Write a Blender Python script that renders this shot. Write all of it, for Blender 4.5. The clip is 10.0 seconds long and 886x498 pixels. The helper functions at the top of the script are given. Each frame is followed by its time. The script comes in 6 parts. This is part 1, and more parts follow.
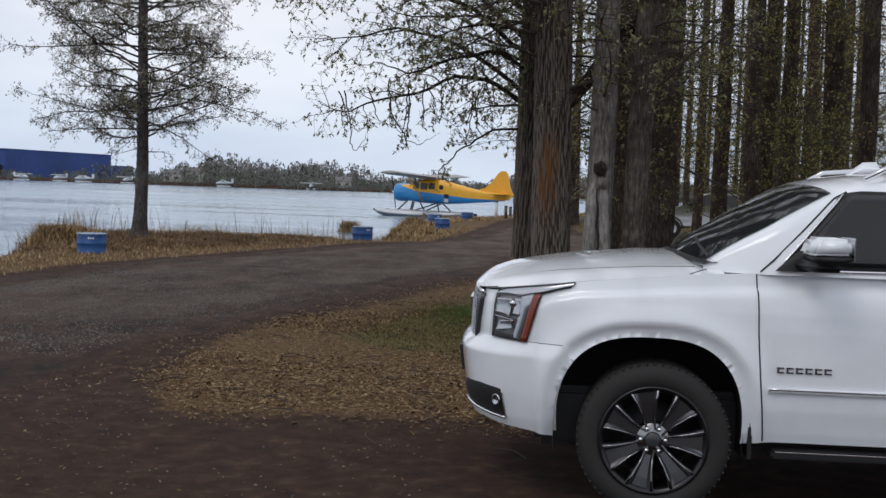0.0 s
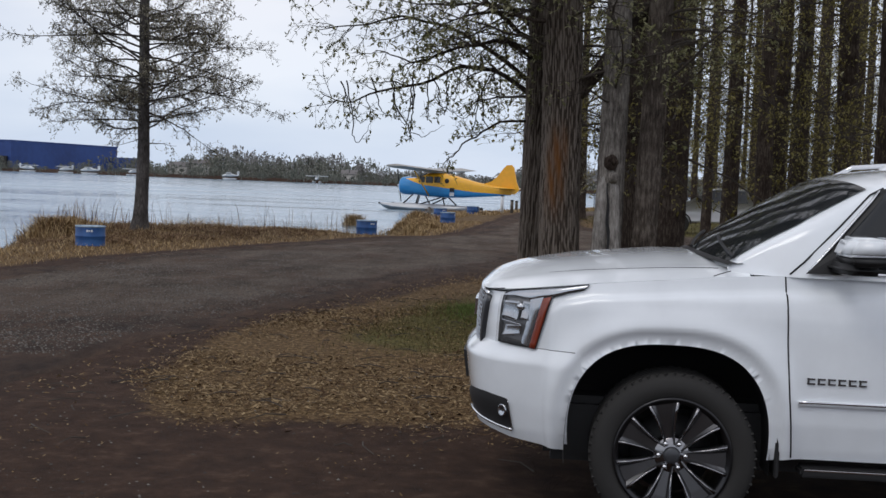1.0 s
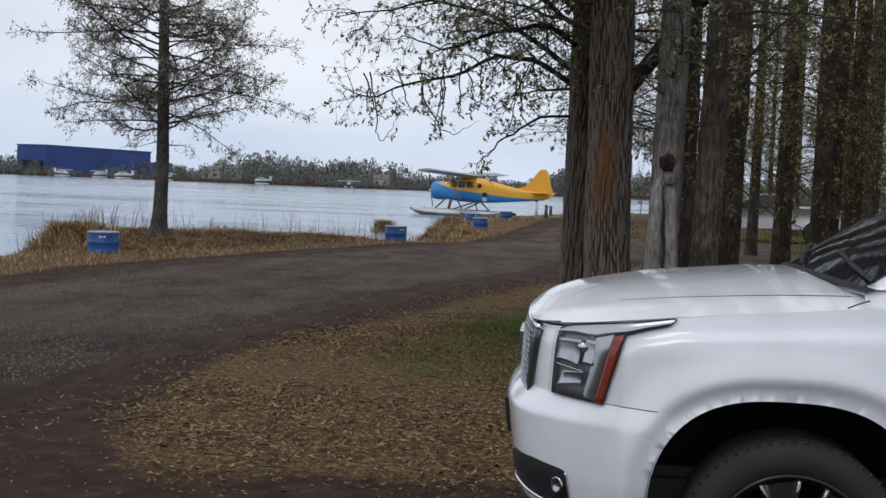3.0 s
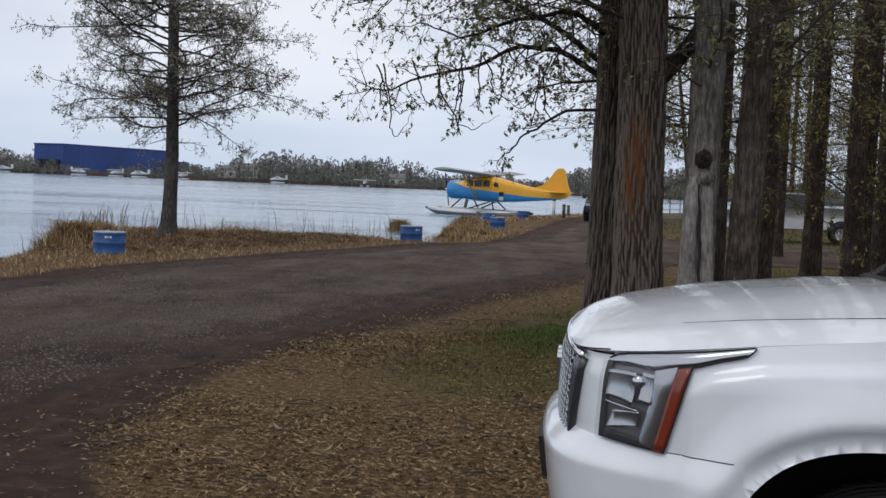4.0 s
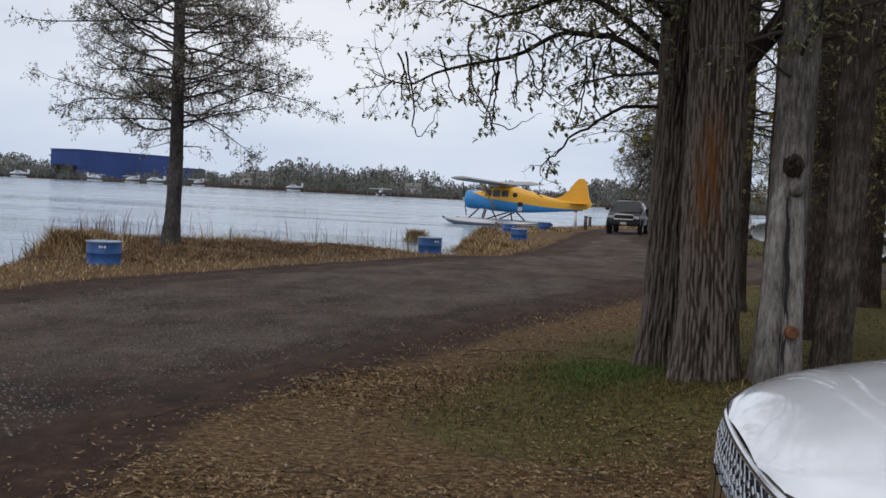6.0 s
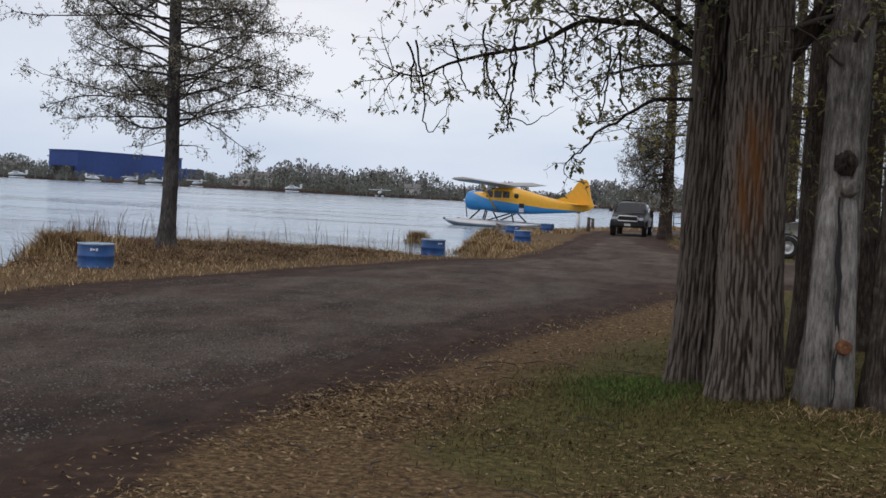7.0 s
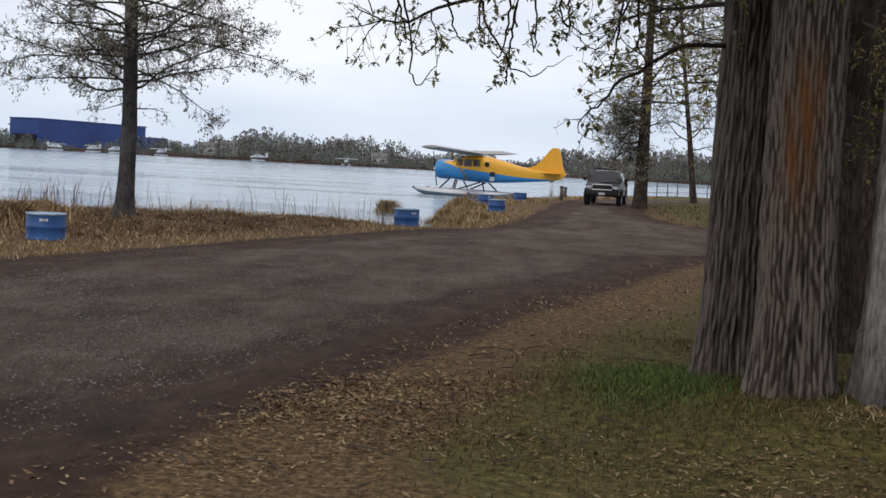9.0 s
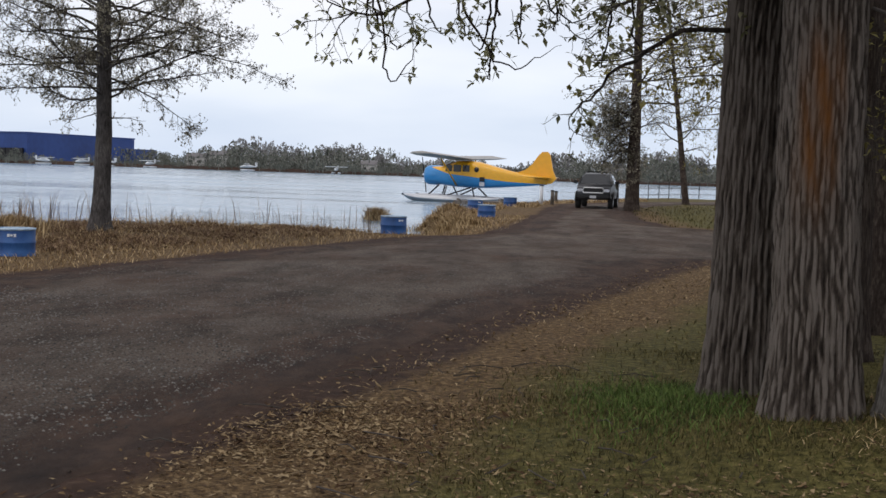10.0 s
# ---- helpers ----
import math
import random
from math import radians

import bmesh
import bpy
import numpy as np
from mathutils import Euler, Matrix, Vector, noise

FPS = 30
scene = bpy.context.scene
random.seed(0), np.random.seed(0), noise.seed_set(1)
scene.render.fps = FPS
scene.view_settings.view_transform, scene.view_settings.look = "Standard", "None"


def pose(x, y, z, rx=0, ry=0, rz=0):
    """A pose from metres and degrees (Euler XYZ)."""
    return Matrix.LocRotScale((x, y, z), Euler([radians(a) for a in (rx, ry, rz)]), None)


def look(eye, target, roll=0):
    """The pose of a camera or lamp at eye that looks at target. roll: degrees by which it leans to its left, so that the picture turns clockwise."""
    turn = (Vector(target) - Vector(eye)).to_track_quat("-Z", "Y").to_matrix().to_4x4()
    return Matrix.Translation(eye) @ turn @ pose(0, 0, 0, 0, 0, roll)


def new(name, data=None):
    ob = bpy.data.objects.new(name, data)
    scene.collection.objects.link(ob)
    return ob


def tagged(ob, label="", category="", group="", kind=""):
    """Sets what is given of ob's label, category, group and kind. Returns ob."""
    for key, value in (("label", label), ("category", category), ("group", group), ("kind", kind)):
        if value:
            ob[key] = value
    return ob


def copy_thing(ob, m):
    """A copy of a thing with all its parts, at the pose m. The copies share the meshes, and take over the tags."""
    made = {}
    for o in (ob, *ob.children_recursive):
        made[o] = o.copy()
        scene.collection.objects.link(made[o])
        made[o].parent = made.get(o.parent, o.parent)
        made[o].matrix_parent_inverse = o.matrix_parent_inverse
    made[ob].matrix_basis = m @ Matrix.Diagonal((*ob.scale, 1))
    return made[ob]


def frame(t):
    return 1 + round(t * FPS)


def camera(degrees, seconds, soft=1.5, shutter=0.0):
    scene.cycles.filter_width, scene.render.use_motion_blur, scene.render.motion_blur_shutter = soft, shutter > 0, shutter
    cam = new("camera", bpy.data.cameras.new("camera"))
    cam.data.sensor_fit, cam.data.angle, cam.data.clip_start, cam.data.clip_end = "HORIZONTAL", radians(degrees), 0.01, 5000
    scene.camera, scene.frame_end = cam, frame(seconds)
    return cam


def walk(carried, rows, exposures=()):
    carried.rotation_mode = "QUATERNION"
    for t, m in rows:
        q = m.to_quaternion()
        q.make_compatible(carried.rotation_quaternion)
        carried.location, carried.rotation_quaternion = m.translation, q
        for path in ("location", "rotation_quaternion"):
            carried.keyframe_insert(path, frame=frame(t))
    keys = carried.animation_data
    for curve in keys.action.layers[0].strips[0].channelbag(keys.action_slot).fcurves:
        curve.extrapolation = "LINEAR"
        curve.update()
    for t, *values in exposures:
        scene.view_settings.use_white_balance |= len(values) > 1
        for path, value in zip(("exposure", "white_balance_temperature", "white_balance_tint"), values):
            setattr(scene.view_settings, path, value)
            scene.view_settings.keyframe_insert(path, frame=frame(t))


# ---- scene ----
cam = camera(41.2, 10.0)
PATH = [
    (0, (0.907, 0.031, 1.666), (0.77, 2.024, 1.562), 1.9),
    (0.5, (0.895, 0.212, 1.643), (0.757, 2.204, 1.529), 2.2),
    (1, (0.887, 0.513, 1.666), (0.741, 2.505, 1.551), 2.2),
    (1.5, (0.923, 0.922, 1.661), (0.757, 2.912, 1.554), 2.1),
    (2, (0.925, 1.248, 1.663), (0.741, 3.237, 1.562), 2.0),
    (2.5, (0.826, 1.638, 1.649), (0.637, 3.626, 1.544), 2.2),
    (4, (0.653, 2.846, 1.629), (0.426, 4.829, 1.518), 2.3),
    (4.5, (0.497, 3.337, 1.641), (0.274, 5.321, 1.529), 2.7),
    (5, (0.444, 3.784, 1.611), (0.208, 5.767, 1.506), 2.7),
    (5.5, (0.371, 4.227, 1.607), (0.126, 6.209, 1.507), 2.8),
    (6, (0.296, 4.686, 1.612), (0.043, 6.667, 1.516), 2.9),
    (7.5, (-0.061, 5.751, 1.575), (-0.307, 7.733, 1.481), 3.1),
    (8, (-0.164, 5.941, 1.545), (-0.395, 7.925, 1.448), 3.3),
    (8.5, (-0.219, 6.34, 1.531), (-0.433, 8.325, 1.416), 3.3),
    (9, (-0.272, 6.78, 1.539), (-0.464, 8.765, 1.396), 3.0),
    (9.5, (-0.255, 7.187, 1.517), (-0.443, 9.173, 1.372), 2.5),
    (10, (-0.269, 7.556, 1.52), (-0.448, 9.544, 1.388), 1.9),
]
walk(cam, [(t, look(eye, target, roll)) for t, eye, target, roll in PATH],
     [(0, 0.12, 6580, 10.5), (2.5, 0.12, 6550, 10.5), (5, 0.06, 6600, 11), (7.5, 0.13, 6750, 11.5), (8.5, 0.25, 6800, 11.5), (10, 0.28, 6750, 11)])

# ---- world and light: an overcast spring day ----
WATER = -0.5
world = bpy.data.worlds.new("overcast")
scene.world = world
world.use_nodes = True
wn, wl = world.node_tree.nodes, world.node_tree.links
wn.clear()
sky = wn.new("ShaderNodeTexSky")
sky.sky_type, sky.sun_disc = "NISHITA", False
sky.sun_elevation, sky.sun_rotation = radians(48), radians(215)
tc = wn.new("ShaderNodeTexCoord")
stretch = wn.new("ShaderNodeMapping")
stretch.inputs["Scale"].default_value = (1.2, 1.2, 5.0)
clouds = wn.new("ShaderNodeTexNoise")
clouds.inputs["Scale"].default_value, clouds.inputs["Detail"].default_value = 1.6, 5.0
clouds.inputs["Roughness"].default_value = 0.5
tones = wn.new("ShaderNodeValToRGB")
tones.color_ramp.elements[0].position, tones.color_ramp.elements[0].color = 0.32, (0.56, 0.65, 0.79, 1)
tones.color_ramp.elements[1].position, tones.color_ramp.elements[1].color = 0.66, (0.86, 0.90, 0.96, 1)
sky_bg, cloud_bg = wn.new("ShaderNodeBackground"), wn.new("ShaderNodeBackground")
sky_bg.inputs["Strength"].default_value, cloud_bg.inputs["Strength"].default_value = 0.10, 0.97
mix = wn.new("ShaderNodeMixShader")
mix.inputs[0].default_value = 0.88
wout = wn.new("ShaderNodeOutputWorld")
wl.new(tc.outputs["Generated"], stretch.inputs["Vector"])
wl.new(stretch.outputs[0], clouds.inputs["Vector"])
wl.new(clouds.outputs[0], tones.inputs[0])
parts = wn.new("ShaderNodeSeparateXYZ")
wl.new(tc.outputs["Generated"], parts.inputs[0])
low = wn.new("ShaderNodeValToRGB")
low.color_ramp.elements[0].position, low.color_ramp.elements[0].color = 0.0, (0.91, 0.97, 1.06, 1)
low.color_ramp.elements[1].position, low.color_ramp.elements[1].color = 0.22, (1.06, 1.0, 0.98, 1)
wl.new(parts.outputs["Z"], low.inputs[0])
tint = wn.new("ShaderNodeMix")
tint.data_type, tint.blend_type = "RGBA", "MULTIPLY"
tint.inputs[0].default_value = 1.0
wl.new(tones.outputs[0], tint.inputs[6])
wl.new(low.outputs[0], tint.inputs[7])
wl.new(tint.outputs[2], cloud_bg.inputs["Color"])
wl.new(sky.outputs[0], sky_bg.inputs["Color"])
wl.new(sky_bg.outputs[0], mix.inputs[1])
wl.new(cloud_bg.outputs[0], mix.inputs[2])
wl.new(mix.outputs[0], wout.inputs[0])
sun = new("sun", bpy.data.lights.new("sun", "SUN"))
sun.data.energy, sun.data.angle, sun.data.color = 0.5, radians(25), (1.0, 0.97, 0.92)
sun.matrix_world = look((0, 0, 30), (12, 16, 0))


# ---- materials ----
def material(name, stops, scale=6.0, rough=0.85, metal=0.0, bump=0.3, fine=60.0, detail=6.0, coat=0.0, vary=0.0, stretch_z=1.0, spec=0.5, through_light=0.0):
    """Two scales of noise between the colour stops, with fine relief."""
    m = bpy.data.materials.new(name)
    m.use_nodes = True
    n, l = m.node_tree.nodes, m.node_tree.links
    b = n["Principled BSDF"]
    co = n.new("ShaderNodeTexCoord")
    mp = n.new("ShaderNodeMapping")
    mp.inputs["Scale"].default_value = (1, 1, stretch_z)
    l.new(co.outputs["Object"], mp.inputs["Vector"])
    big, small = n.new("ShaderNodeTexNoise"), n.new("ShaderNodeTexNoise")
    big.inputs["Scale"].default_value, big.inputs["Detail"].default_value = scale, detail
    small.inputs["Scale"].default_value, small.inputs["Detail"].default_value = fine, 3.0
    for t in (big, small):
        l.new(mp.outputs[0], t.inputs["Vector"])
    add = n.new("ShaderNodeMath")
    add.operation = "MULTIPLY_ADD"
    l.new(small.outputs[0], add.inputs[0])
    add.inputs[1].default_value = 0.45
    l.new(big.outputs[0], add.inputs[2])
    val = add.outputs[0]
    if vary:
        isl = n.new("ShaderNodeNewGeometry")
        va = n.new("ShaderNodeMath")
        va.operation = "MULTIPLY_ADD"
        l.new(isl.outputs["Random Per Island"], va.inputs[0])
        va.inputs[1].default_value = vary
        l.new(val, va.inputs[2])
        sub = n.new("ShaderNodeMath")
        sub.operation = "SUBTRACT"
        l.new(va.outputs[0], sub.inputs[0])
        sub.inputs[1].default_value = vary / 2
        val = sub.outputs[0]
    ramp = n.new("ShaderNodeValToRGB")
    el = ramp.color_ramp.elements
    while len(el) < len(stops):
        el.new(0.5)
    for i, c in enumerate(stops):
        el[i].position = 0.48 + 0.5 * i / max(1, len(stops) - 1)
        el[i].color = (*c, 1)
    l.new(val, ramp.inputs[0])
    l.new(ramp.outputs[0], b.inputs["Base Color"])
    b.inputs["Roughness"].default_value, b.inputs["Metallic"].default_value = rough, metal
    b.inputs["Coat Weight"].default_value = coat
    b.inputs["Specular IOR Level"].default_value = spec
    if bump:
        bp = n.new("ShaderNodeBump")
        bp.inputs["Strength"].default_value, bp.inputs["Distance"].default_value = bump, 0.02
        l.new(val, bp.inputs["Height"])
        l.new(bp.outputs[0], b.inputs["Normal"])
    if through_light:
        tr, mx = n.new("ShaderNodeBsdfTranslucent"), n.new("ShaderNodeMixShader")
        l.new(ramp.outputs[0], tr.inputs["Color"])
        mx.inputs[0].default_value = through_light
        l.new(b.outputs[0], mx.inputs[1])
        l.new(tr.outputs[0], mx.inputs[2])
        l.new(mx.outputs[0], n["Material Output"].inputs["Surface"])
    return m


def ground_material():
    """Soil, dry grass and green grass, laid out by the point weights of the sheet."""
    m = bpy.data.materials.new("ground")
    m.use_nodes = True
    n, l = m.node_tree.nodes, m.node_tree.links
    b = n["Principled BSDF"]
    co = n.new("ShaderNodeTexCoord")
    at = n.new("ShaderNodeAttribute")
    at.attribute_name = "cover"
    sep = n.new("ShaderNodeSeparateColor")
    l.new(at.outputs["Color"], sep.inputs[0])

    def tex(scale, detail=6.0, rough=0.6):
        t = n.new("ShaderNodeTexNoise")
        t.inputs["Scale"].default_value, t.inputs["Detail"].default_value, t.inputs["Roughness"].default_value = scale, detail, rough
        l.new(co.outputs["Object"], t.inputs["Vector"])
        return t.outputs[0]

    def ramp(v, stops):
        r = n.new("ShaderNodeValToRGB")
        el = r.color_ramp.elements
        while len(el) < len(stops):
            el.new(0.5)
        for i, (p, c) in enumerate(stops):
            el[i].position, el[i].color = p, (*c, 1)
        l.new(v, r.inputs[0])
        return r.outputs[0]

    def edge(w, noise_v):
        a = n.new("ShaderNodeMath")
        a.operation = "MULTIPLY_ADD"
        l.new(noise_v, a.inputs[0])
        a.inputs[1].default_value = 0.9
        l.new(w, a.inputs[2])
        r = n.new("ShaderNodeMapRange")
        r.inputs[1].default_value, r.inputs[2].default_value = 0.72, 1.18
        l.new(a.outputs[0], r.inputs[0])
        return r.outputs[0]

    def over(f, a, c):
        x = n.new("ShaderNodeMix")
        x.data_type = "RGBA"
        l.new(f, x.inputs[0])
        l.new(a, x.inputs[6])
        l.new(c, x.inputs[7])
        return x.outputs[2]

    mid, fine, blot = tex(1.3), tex(28.0, 8.0, 0.75), tex(5.0, 8.0, 0.7)
    soil = ramp(blot, [(0.3, (0.020, 0.0105, 0.0065)), (0.55, (0.050, 0.027, 0.017)), (0.75, (0.10, 0.062, 0.042))])
    straw = ramp(tex(17.0, 8.0, 0.78), [(0.36, (0.022, 0.012, 0.006)), (0.5, (0.115, 0.070, 0.030)), (0.66, (0.28, 0.19, 0.095))])
    green = ramp(tex(13.0, 8.0, 0.78), [(0.36, (0.022, 0.019, 0.006)), (0.5, (0.088, 0.078, 0.022)), (0.66, (0.19, 0.155, 0.055))])
    base = over(edge(sep.outputs[0], blot), soil, straw)
    base = over(edge(sep.outputs[1], mid), base, green)
    l.new(base, b.inputs["Base Color"])
    b.inputs["Roughness"].default_value = 0.95
    b.inputs["Specular IOR Level"].default_value = 0.2
    bp = n.new("ShaderNodeBump")
    bp.inputs["Strength"].default_value, bp.inputs["Distance"].default_value = 0.7, 0.03
    ad = n.new("ShaderNodeMath")
    l.new(fine, ad.inputs[0])
    l.new(blot, ad.inputs[1])
    l.new(ad.outputs[0], bp.inputs["Height"])
    l.new(bp.outputs[0], b.inputs["Normal"])
    return m


def road_material():
    m = bpy.data.materials.new("gravel_road")
    m.use_nodes = True
    n, l = m.node_tree.nodes, m.node_tree.links
    b = n["Principled BSDF"]
    co = n.new("ShaderNodeTexCoord")

    def tex(scale, detail=6.0, rough=0.6, sy=1.0):
        mp = n.new("ShaderNodeMapping")
        mp.inputs["Scale"].default_value = (1, sy, 1)
        l.new(co.outputs["Object"], mp.inputs["Vector"])
        t = n.new("ShaderNodeTexNoise")
        t.inputs["Scale"].default_value, t.inputs["Detail"].default_value, t.inputs["Roughness"].default_value = scale, detail, rough
        l.new(mp.outputs[0], t.inputs["Vector"])
        return t.outputs[0]

    def ramp(v, stops):
        r = n.new("ShaderNodeValToRGB")
        el = r.color_ramp.elements
        while len(el) < len(stops):
            el.new(0.5)
        for i, (p, c) in enumerate(stops):
            el[i].position, el[i].color = p, (*c, 1)
        l.new(v, r.inputs[0])
        return r.outputs[0]

    patch, stones, worn = tex(0.6, 8.0, 0.68, 0.55), tex(38.0, 8.0, 0.85), tex(3.0, 8.0, 0.75, 0.5)
    grit = ramp(stones, [(0.34, (0.022, 0.0165, 0.0125)), (0.48, (0.090, 0.071, 0.056)), (0.62, (0.205, 0.170, 0.140)), (0.74, (0.35, 0.305, 0.26))])
    earth = ramp(worn, [(0.3, (0.024, 0.0135, 0.009)), (0.7, (0.095, 0.058, 0.039))])
    at = n.new("ShaderNodeAttribute")
    at.attribute_name = "cover"
    sep = n.new("ShaderNodeSeparateColor")
    l.new(at.outputs["Color"], sep.inputs[0])
    rim = n.new("ShaderNodeMath")
    rim.operation = "MULTIPLY_ADD"
    l.new(sep.outputs[0], rim.inputs[0])
    rim.inputs[1].default_value = 0.75
    l.new(patch, rim.inputs[2])
    fac = n.new("ShaderNodeMapRange")
    fac.inputs[1].default_value, fac.inputs[2].default_value = 0.43, 0.64
    l.new(rim.outputs[0], fac.inputs[0])
    x = n.new("ShaderNodeMix")
    x.data_type = "RGBA"
    l.new(fac.outputs[0], x.inputs[0])
    l.new(grit, x.inputs[6])
    l.new(earth, x.inputs[7])
    blotch = ramp(tex(1.1, 9.0, 0.75, 0.4), [(0.38, (0.50, 0.46, 0.42)), (0.49, (0.90, 0.86, 0.82)), (0.60, (1.15, 1.10, 1.05))])
    tone = n.new("ShaderNodeMix")
    tone.data_type, tone.blend_type = "RGBA", "MULTIPLY"
    tone.inputs[0].default_value = 1.0
    l.new(x.outputs[2], tone.inputs[6])
    l.new(blotch, tone.inputs[7])
    l.new(tone.outputs[2], b.inputs["Base Color"])
    b.inputs["Roughness"].default_value = 0.9
    b.inputs["Specular IOR Level"].default_value = 0.25
    bp = n.new("ShaderNodeBump")
    bp.inputs["Strength"].default_value, bp.inputs["Distance"].default_value = 0.9, 0.035
    ad = n.new("ShaderNodeMath")
    l.new(stones, ad.inputs[0])
    l.new(worn, ad.inputs[1])
    l.new(ad.outputs[0], bp.inputs["Height"])
    l.new(bp.outputs[0], b.inputs["Normal"])
    return m


def water_material():
    m = bpy.data.materials.new("lake_water")
    m.use_nodes = True
    n, l = m.node_tree.nodes, m.node_tree.links
    b = n["Principled BSDF"]
    b.inputs["Base Color"].default_value = (0.15, 0.25, 0.34, 1)
    b.inputs["IOR"].default_value = 1.33
    co = n.new("ShaderNodeTexCoord")
    hs = []
    for scale, sx, sy in ((0.9, 0.55, 1.6), (0.12, 0.5, 2.2), (4.0, 0.7, 1.3)):
        mp = n.new("ShaderNodeMapping")
        mp.inputs["Scale"].default_value = (sx, sy, 1)
        mp.inputs["Rotation"].default_value = (0, 0, 0.12)
        l.new(co.outputs["Object"], mp.inputs["Vector"])
        t = n.new("ShaderNodeTexNoise")
        t.inputs["Scale"].default_value, t.inputs["Detail"].default_value = scale, 4.0
        l.new(mp.outputs[0], t.inputs["Vector"])
        hs.append(t.outputs[0])
    a1 = n.new("ShaderNodeMath")
    a1.operation = "MULTIPLY_ADD"
    l.new(hs[1], a1.inputs[0])
    a1.inputs[1].default_value = 1.2
    l.new(hs[0], a1.inputs[2])
    a2 = n.new("ShaderNodeMath")
    a2.operation = "MULTIPLY_ADD"
    l.new(hs[2], a2.inputs[0])
    a2.inputs[1].default_value = 0.15
    l.new(a1.outputs[0], a2.inputs[2])
    bp = n.new("ShaderNodeBump")
    mp = n.new("ShaderNodeMapping")
    mp.inputs["Scale"].default_value = (0.02, 0.11, 1)
    l.new(co.outputs["Object"], mp.inputs["Vector"])
    calm = n.new("ShaderNodeTexNoise")
    calm.inputs["Scale"].default_value, calm.inputs["Detail"].default_value = 1.0, 6.0
    l.new(mp.outputs[0], calm.inputs["Vector"])
    mr = n.new("ShaderNodeMapRange")
    mr.inputs[1].default_value, mr.inputs[2].default_value, mr.inputs[3].default_value, mr.inputs[4].default_value = 0.38, 0.62, 0.06, 0.22
    l.new(calm.outputs[0], mr.inputs[0])
    l.new(mr.outputs[0], b.inputs["Roughness"])
    bp.inputs["Strength"].default_value, bp.inputs["Distance"].default_value = 0.42, 0.20
    l.new(a2.outputs[0], bp.inputs["Height"])
    l.new(bp.outputs[0], b.inputs["Normal"])
    return m


def bark_material(name, dark, mid, light, stain=None):
    """Furrowed bark: noise drawn out along the trunk; stain: an orange lichen streak by the point weights."""
    m = bpy.data.materials.new(name)
    m.use_nodes = True
    n, l = m.node_tree.nodes, m.node_tree.links
    b = n["Principled BSDF"]
    co = n.new("ShaderNodeTexCoord")
    mp = n.new("ShaderNodeMapping")
    mp.inputs["Scale"].default_value = (1, 1, 0.20)
    l.new(co.outputs["Object"], mp.inputs["Vector"])
    t = n.new("ShaderNodeTexNoise")
    t.inputs["Scale"].default_value, t.inputs["Detail"].default_value, t.inputs["Roughness"].default_value = 38.0, 8.0, 0.72
    l.new(mp.outputs[0], t.inputs["Vector"])
    blot = n.new("ShaderNodeTexNoise")
    blot.inputs["Scale"].default_value, blot.inputs["Detail"].default_value = 3.5, 5.0
    l.new(co.outputs["Object"], blot.inputs["Vector"])
    ad = n.new("ShaderNodeMath")
    ad.operation = "MULTIPLY_ADD"
    l.new(blot.outputs[0], ad.inputs[0])
    ad.inputs[1].default_value = 0.5
    l.new(t.outputs[0], ad.inputs[2])
    r = n.new("ShaderNodeValToRGB")
    el = r.color_ramp.elements
    el.new(0.5)
    for i, (p, c) in enumerate(((0.52, dark), (0.75, mid), (0.98, light))):
        el[i].position, el[i].color = p, (*c, 1)
    l.new(ad.outputs[0], r.inputs[0])
    col = r.outputs[0]
    relief = t.outputs[0]
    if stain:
        # the second point weight sets the tone: darker in the furrows, lighter on ridges
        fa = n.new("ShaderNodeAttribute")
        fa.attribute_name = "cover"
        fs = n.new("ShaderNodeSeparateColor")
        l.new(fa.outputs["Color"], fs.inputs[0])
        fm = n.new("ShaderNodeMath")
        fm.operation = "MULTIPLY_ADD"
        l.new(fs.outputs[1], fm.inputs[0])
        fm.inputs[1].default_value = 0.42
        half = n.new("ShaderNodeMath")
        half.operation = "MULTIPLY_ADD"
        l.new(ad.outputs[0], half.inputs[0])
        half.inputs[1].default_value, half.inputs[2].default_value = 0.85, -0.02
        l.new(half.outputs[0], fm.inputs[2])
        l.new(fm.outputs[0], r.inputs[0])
        at = n.new("ShaderNodeAttribute")
        at.attribute_name = "cover"
        sep = n.new("ShaderNodeSeparateColor")
        l.new(at.outputs["Color"], sep.inputs[0])
        mul = n.new("ShaderNodeMath")
        mul.operation = "MULTIPLY"
        l.new(sep.outputs[0], mul.inputs[0])
        l.new(ad.outputs[0], mul.inputs[1])
        x = n.new("ShaderNodeMix")
        x.data_type = "RGBA"
        l.new(mul.outputs[0], x.inputs[0])
        l.new(col, x.inputs[6])
        x.inputs[7].default_value = (*stain, 1)
        col = x.outputs[2]
    l.new(col, b.inputs["Base Color"])
    b.inputs["Roughness"].default_value = 0.93
    b.inputs["Specular IOR Level"].default_value = 0.2
    bp = n.new("ShaderNodeBump")
    bp.inputs["Strength"].default_value, bp.inputs["Distance"].default_value = 1.0, 0.045
    l.new(t.outputs[0], bp.inputs["Height"])
    l.new(bp.outputs[0], b.inputs["Normal"])
    return m


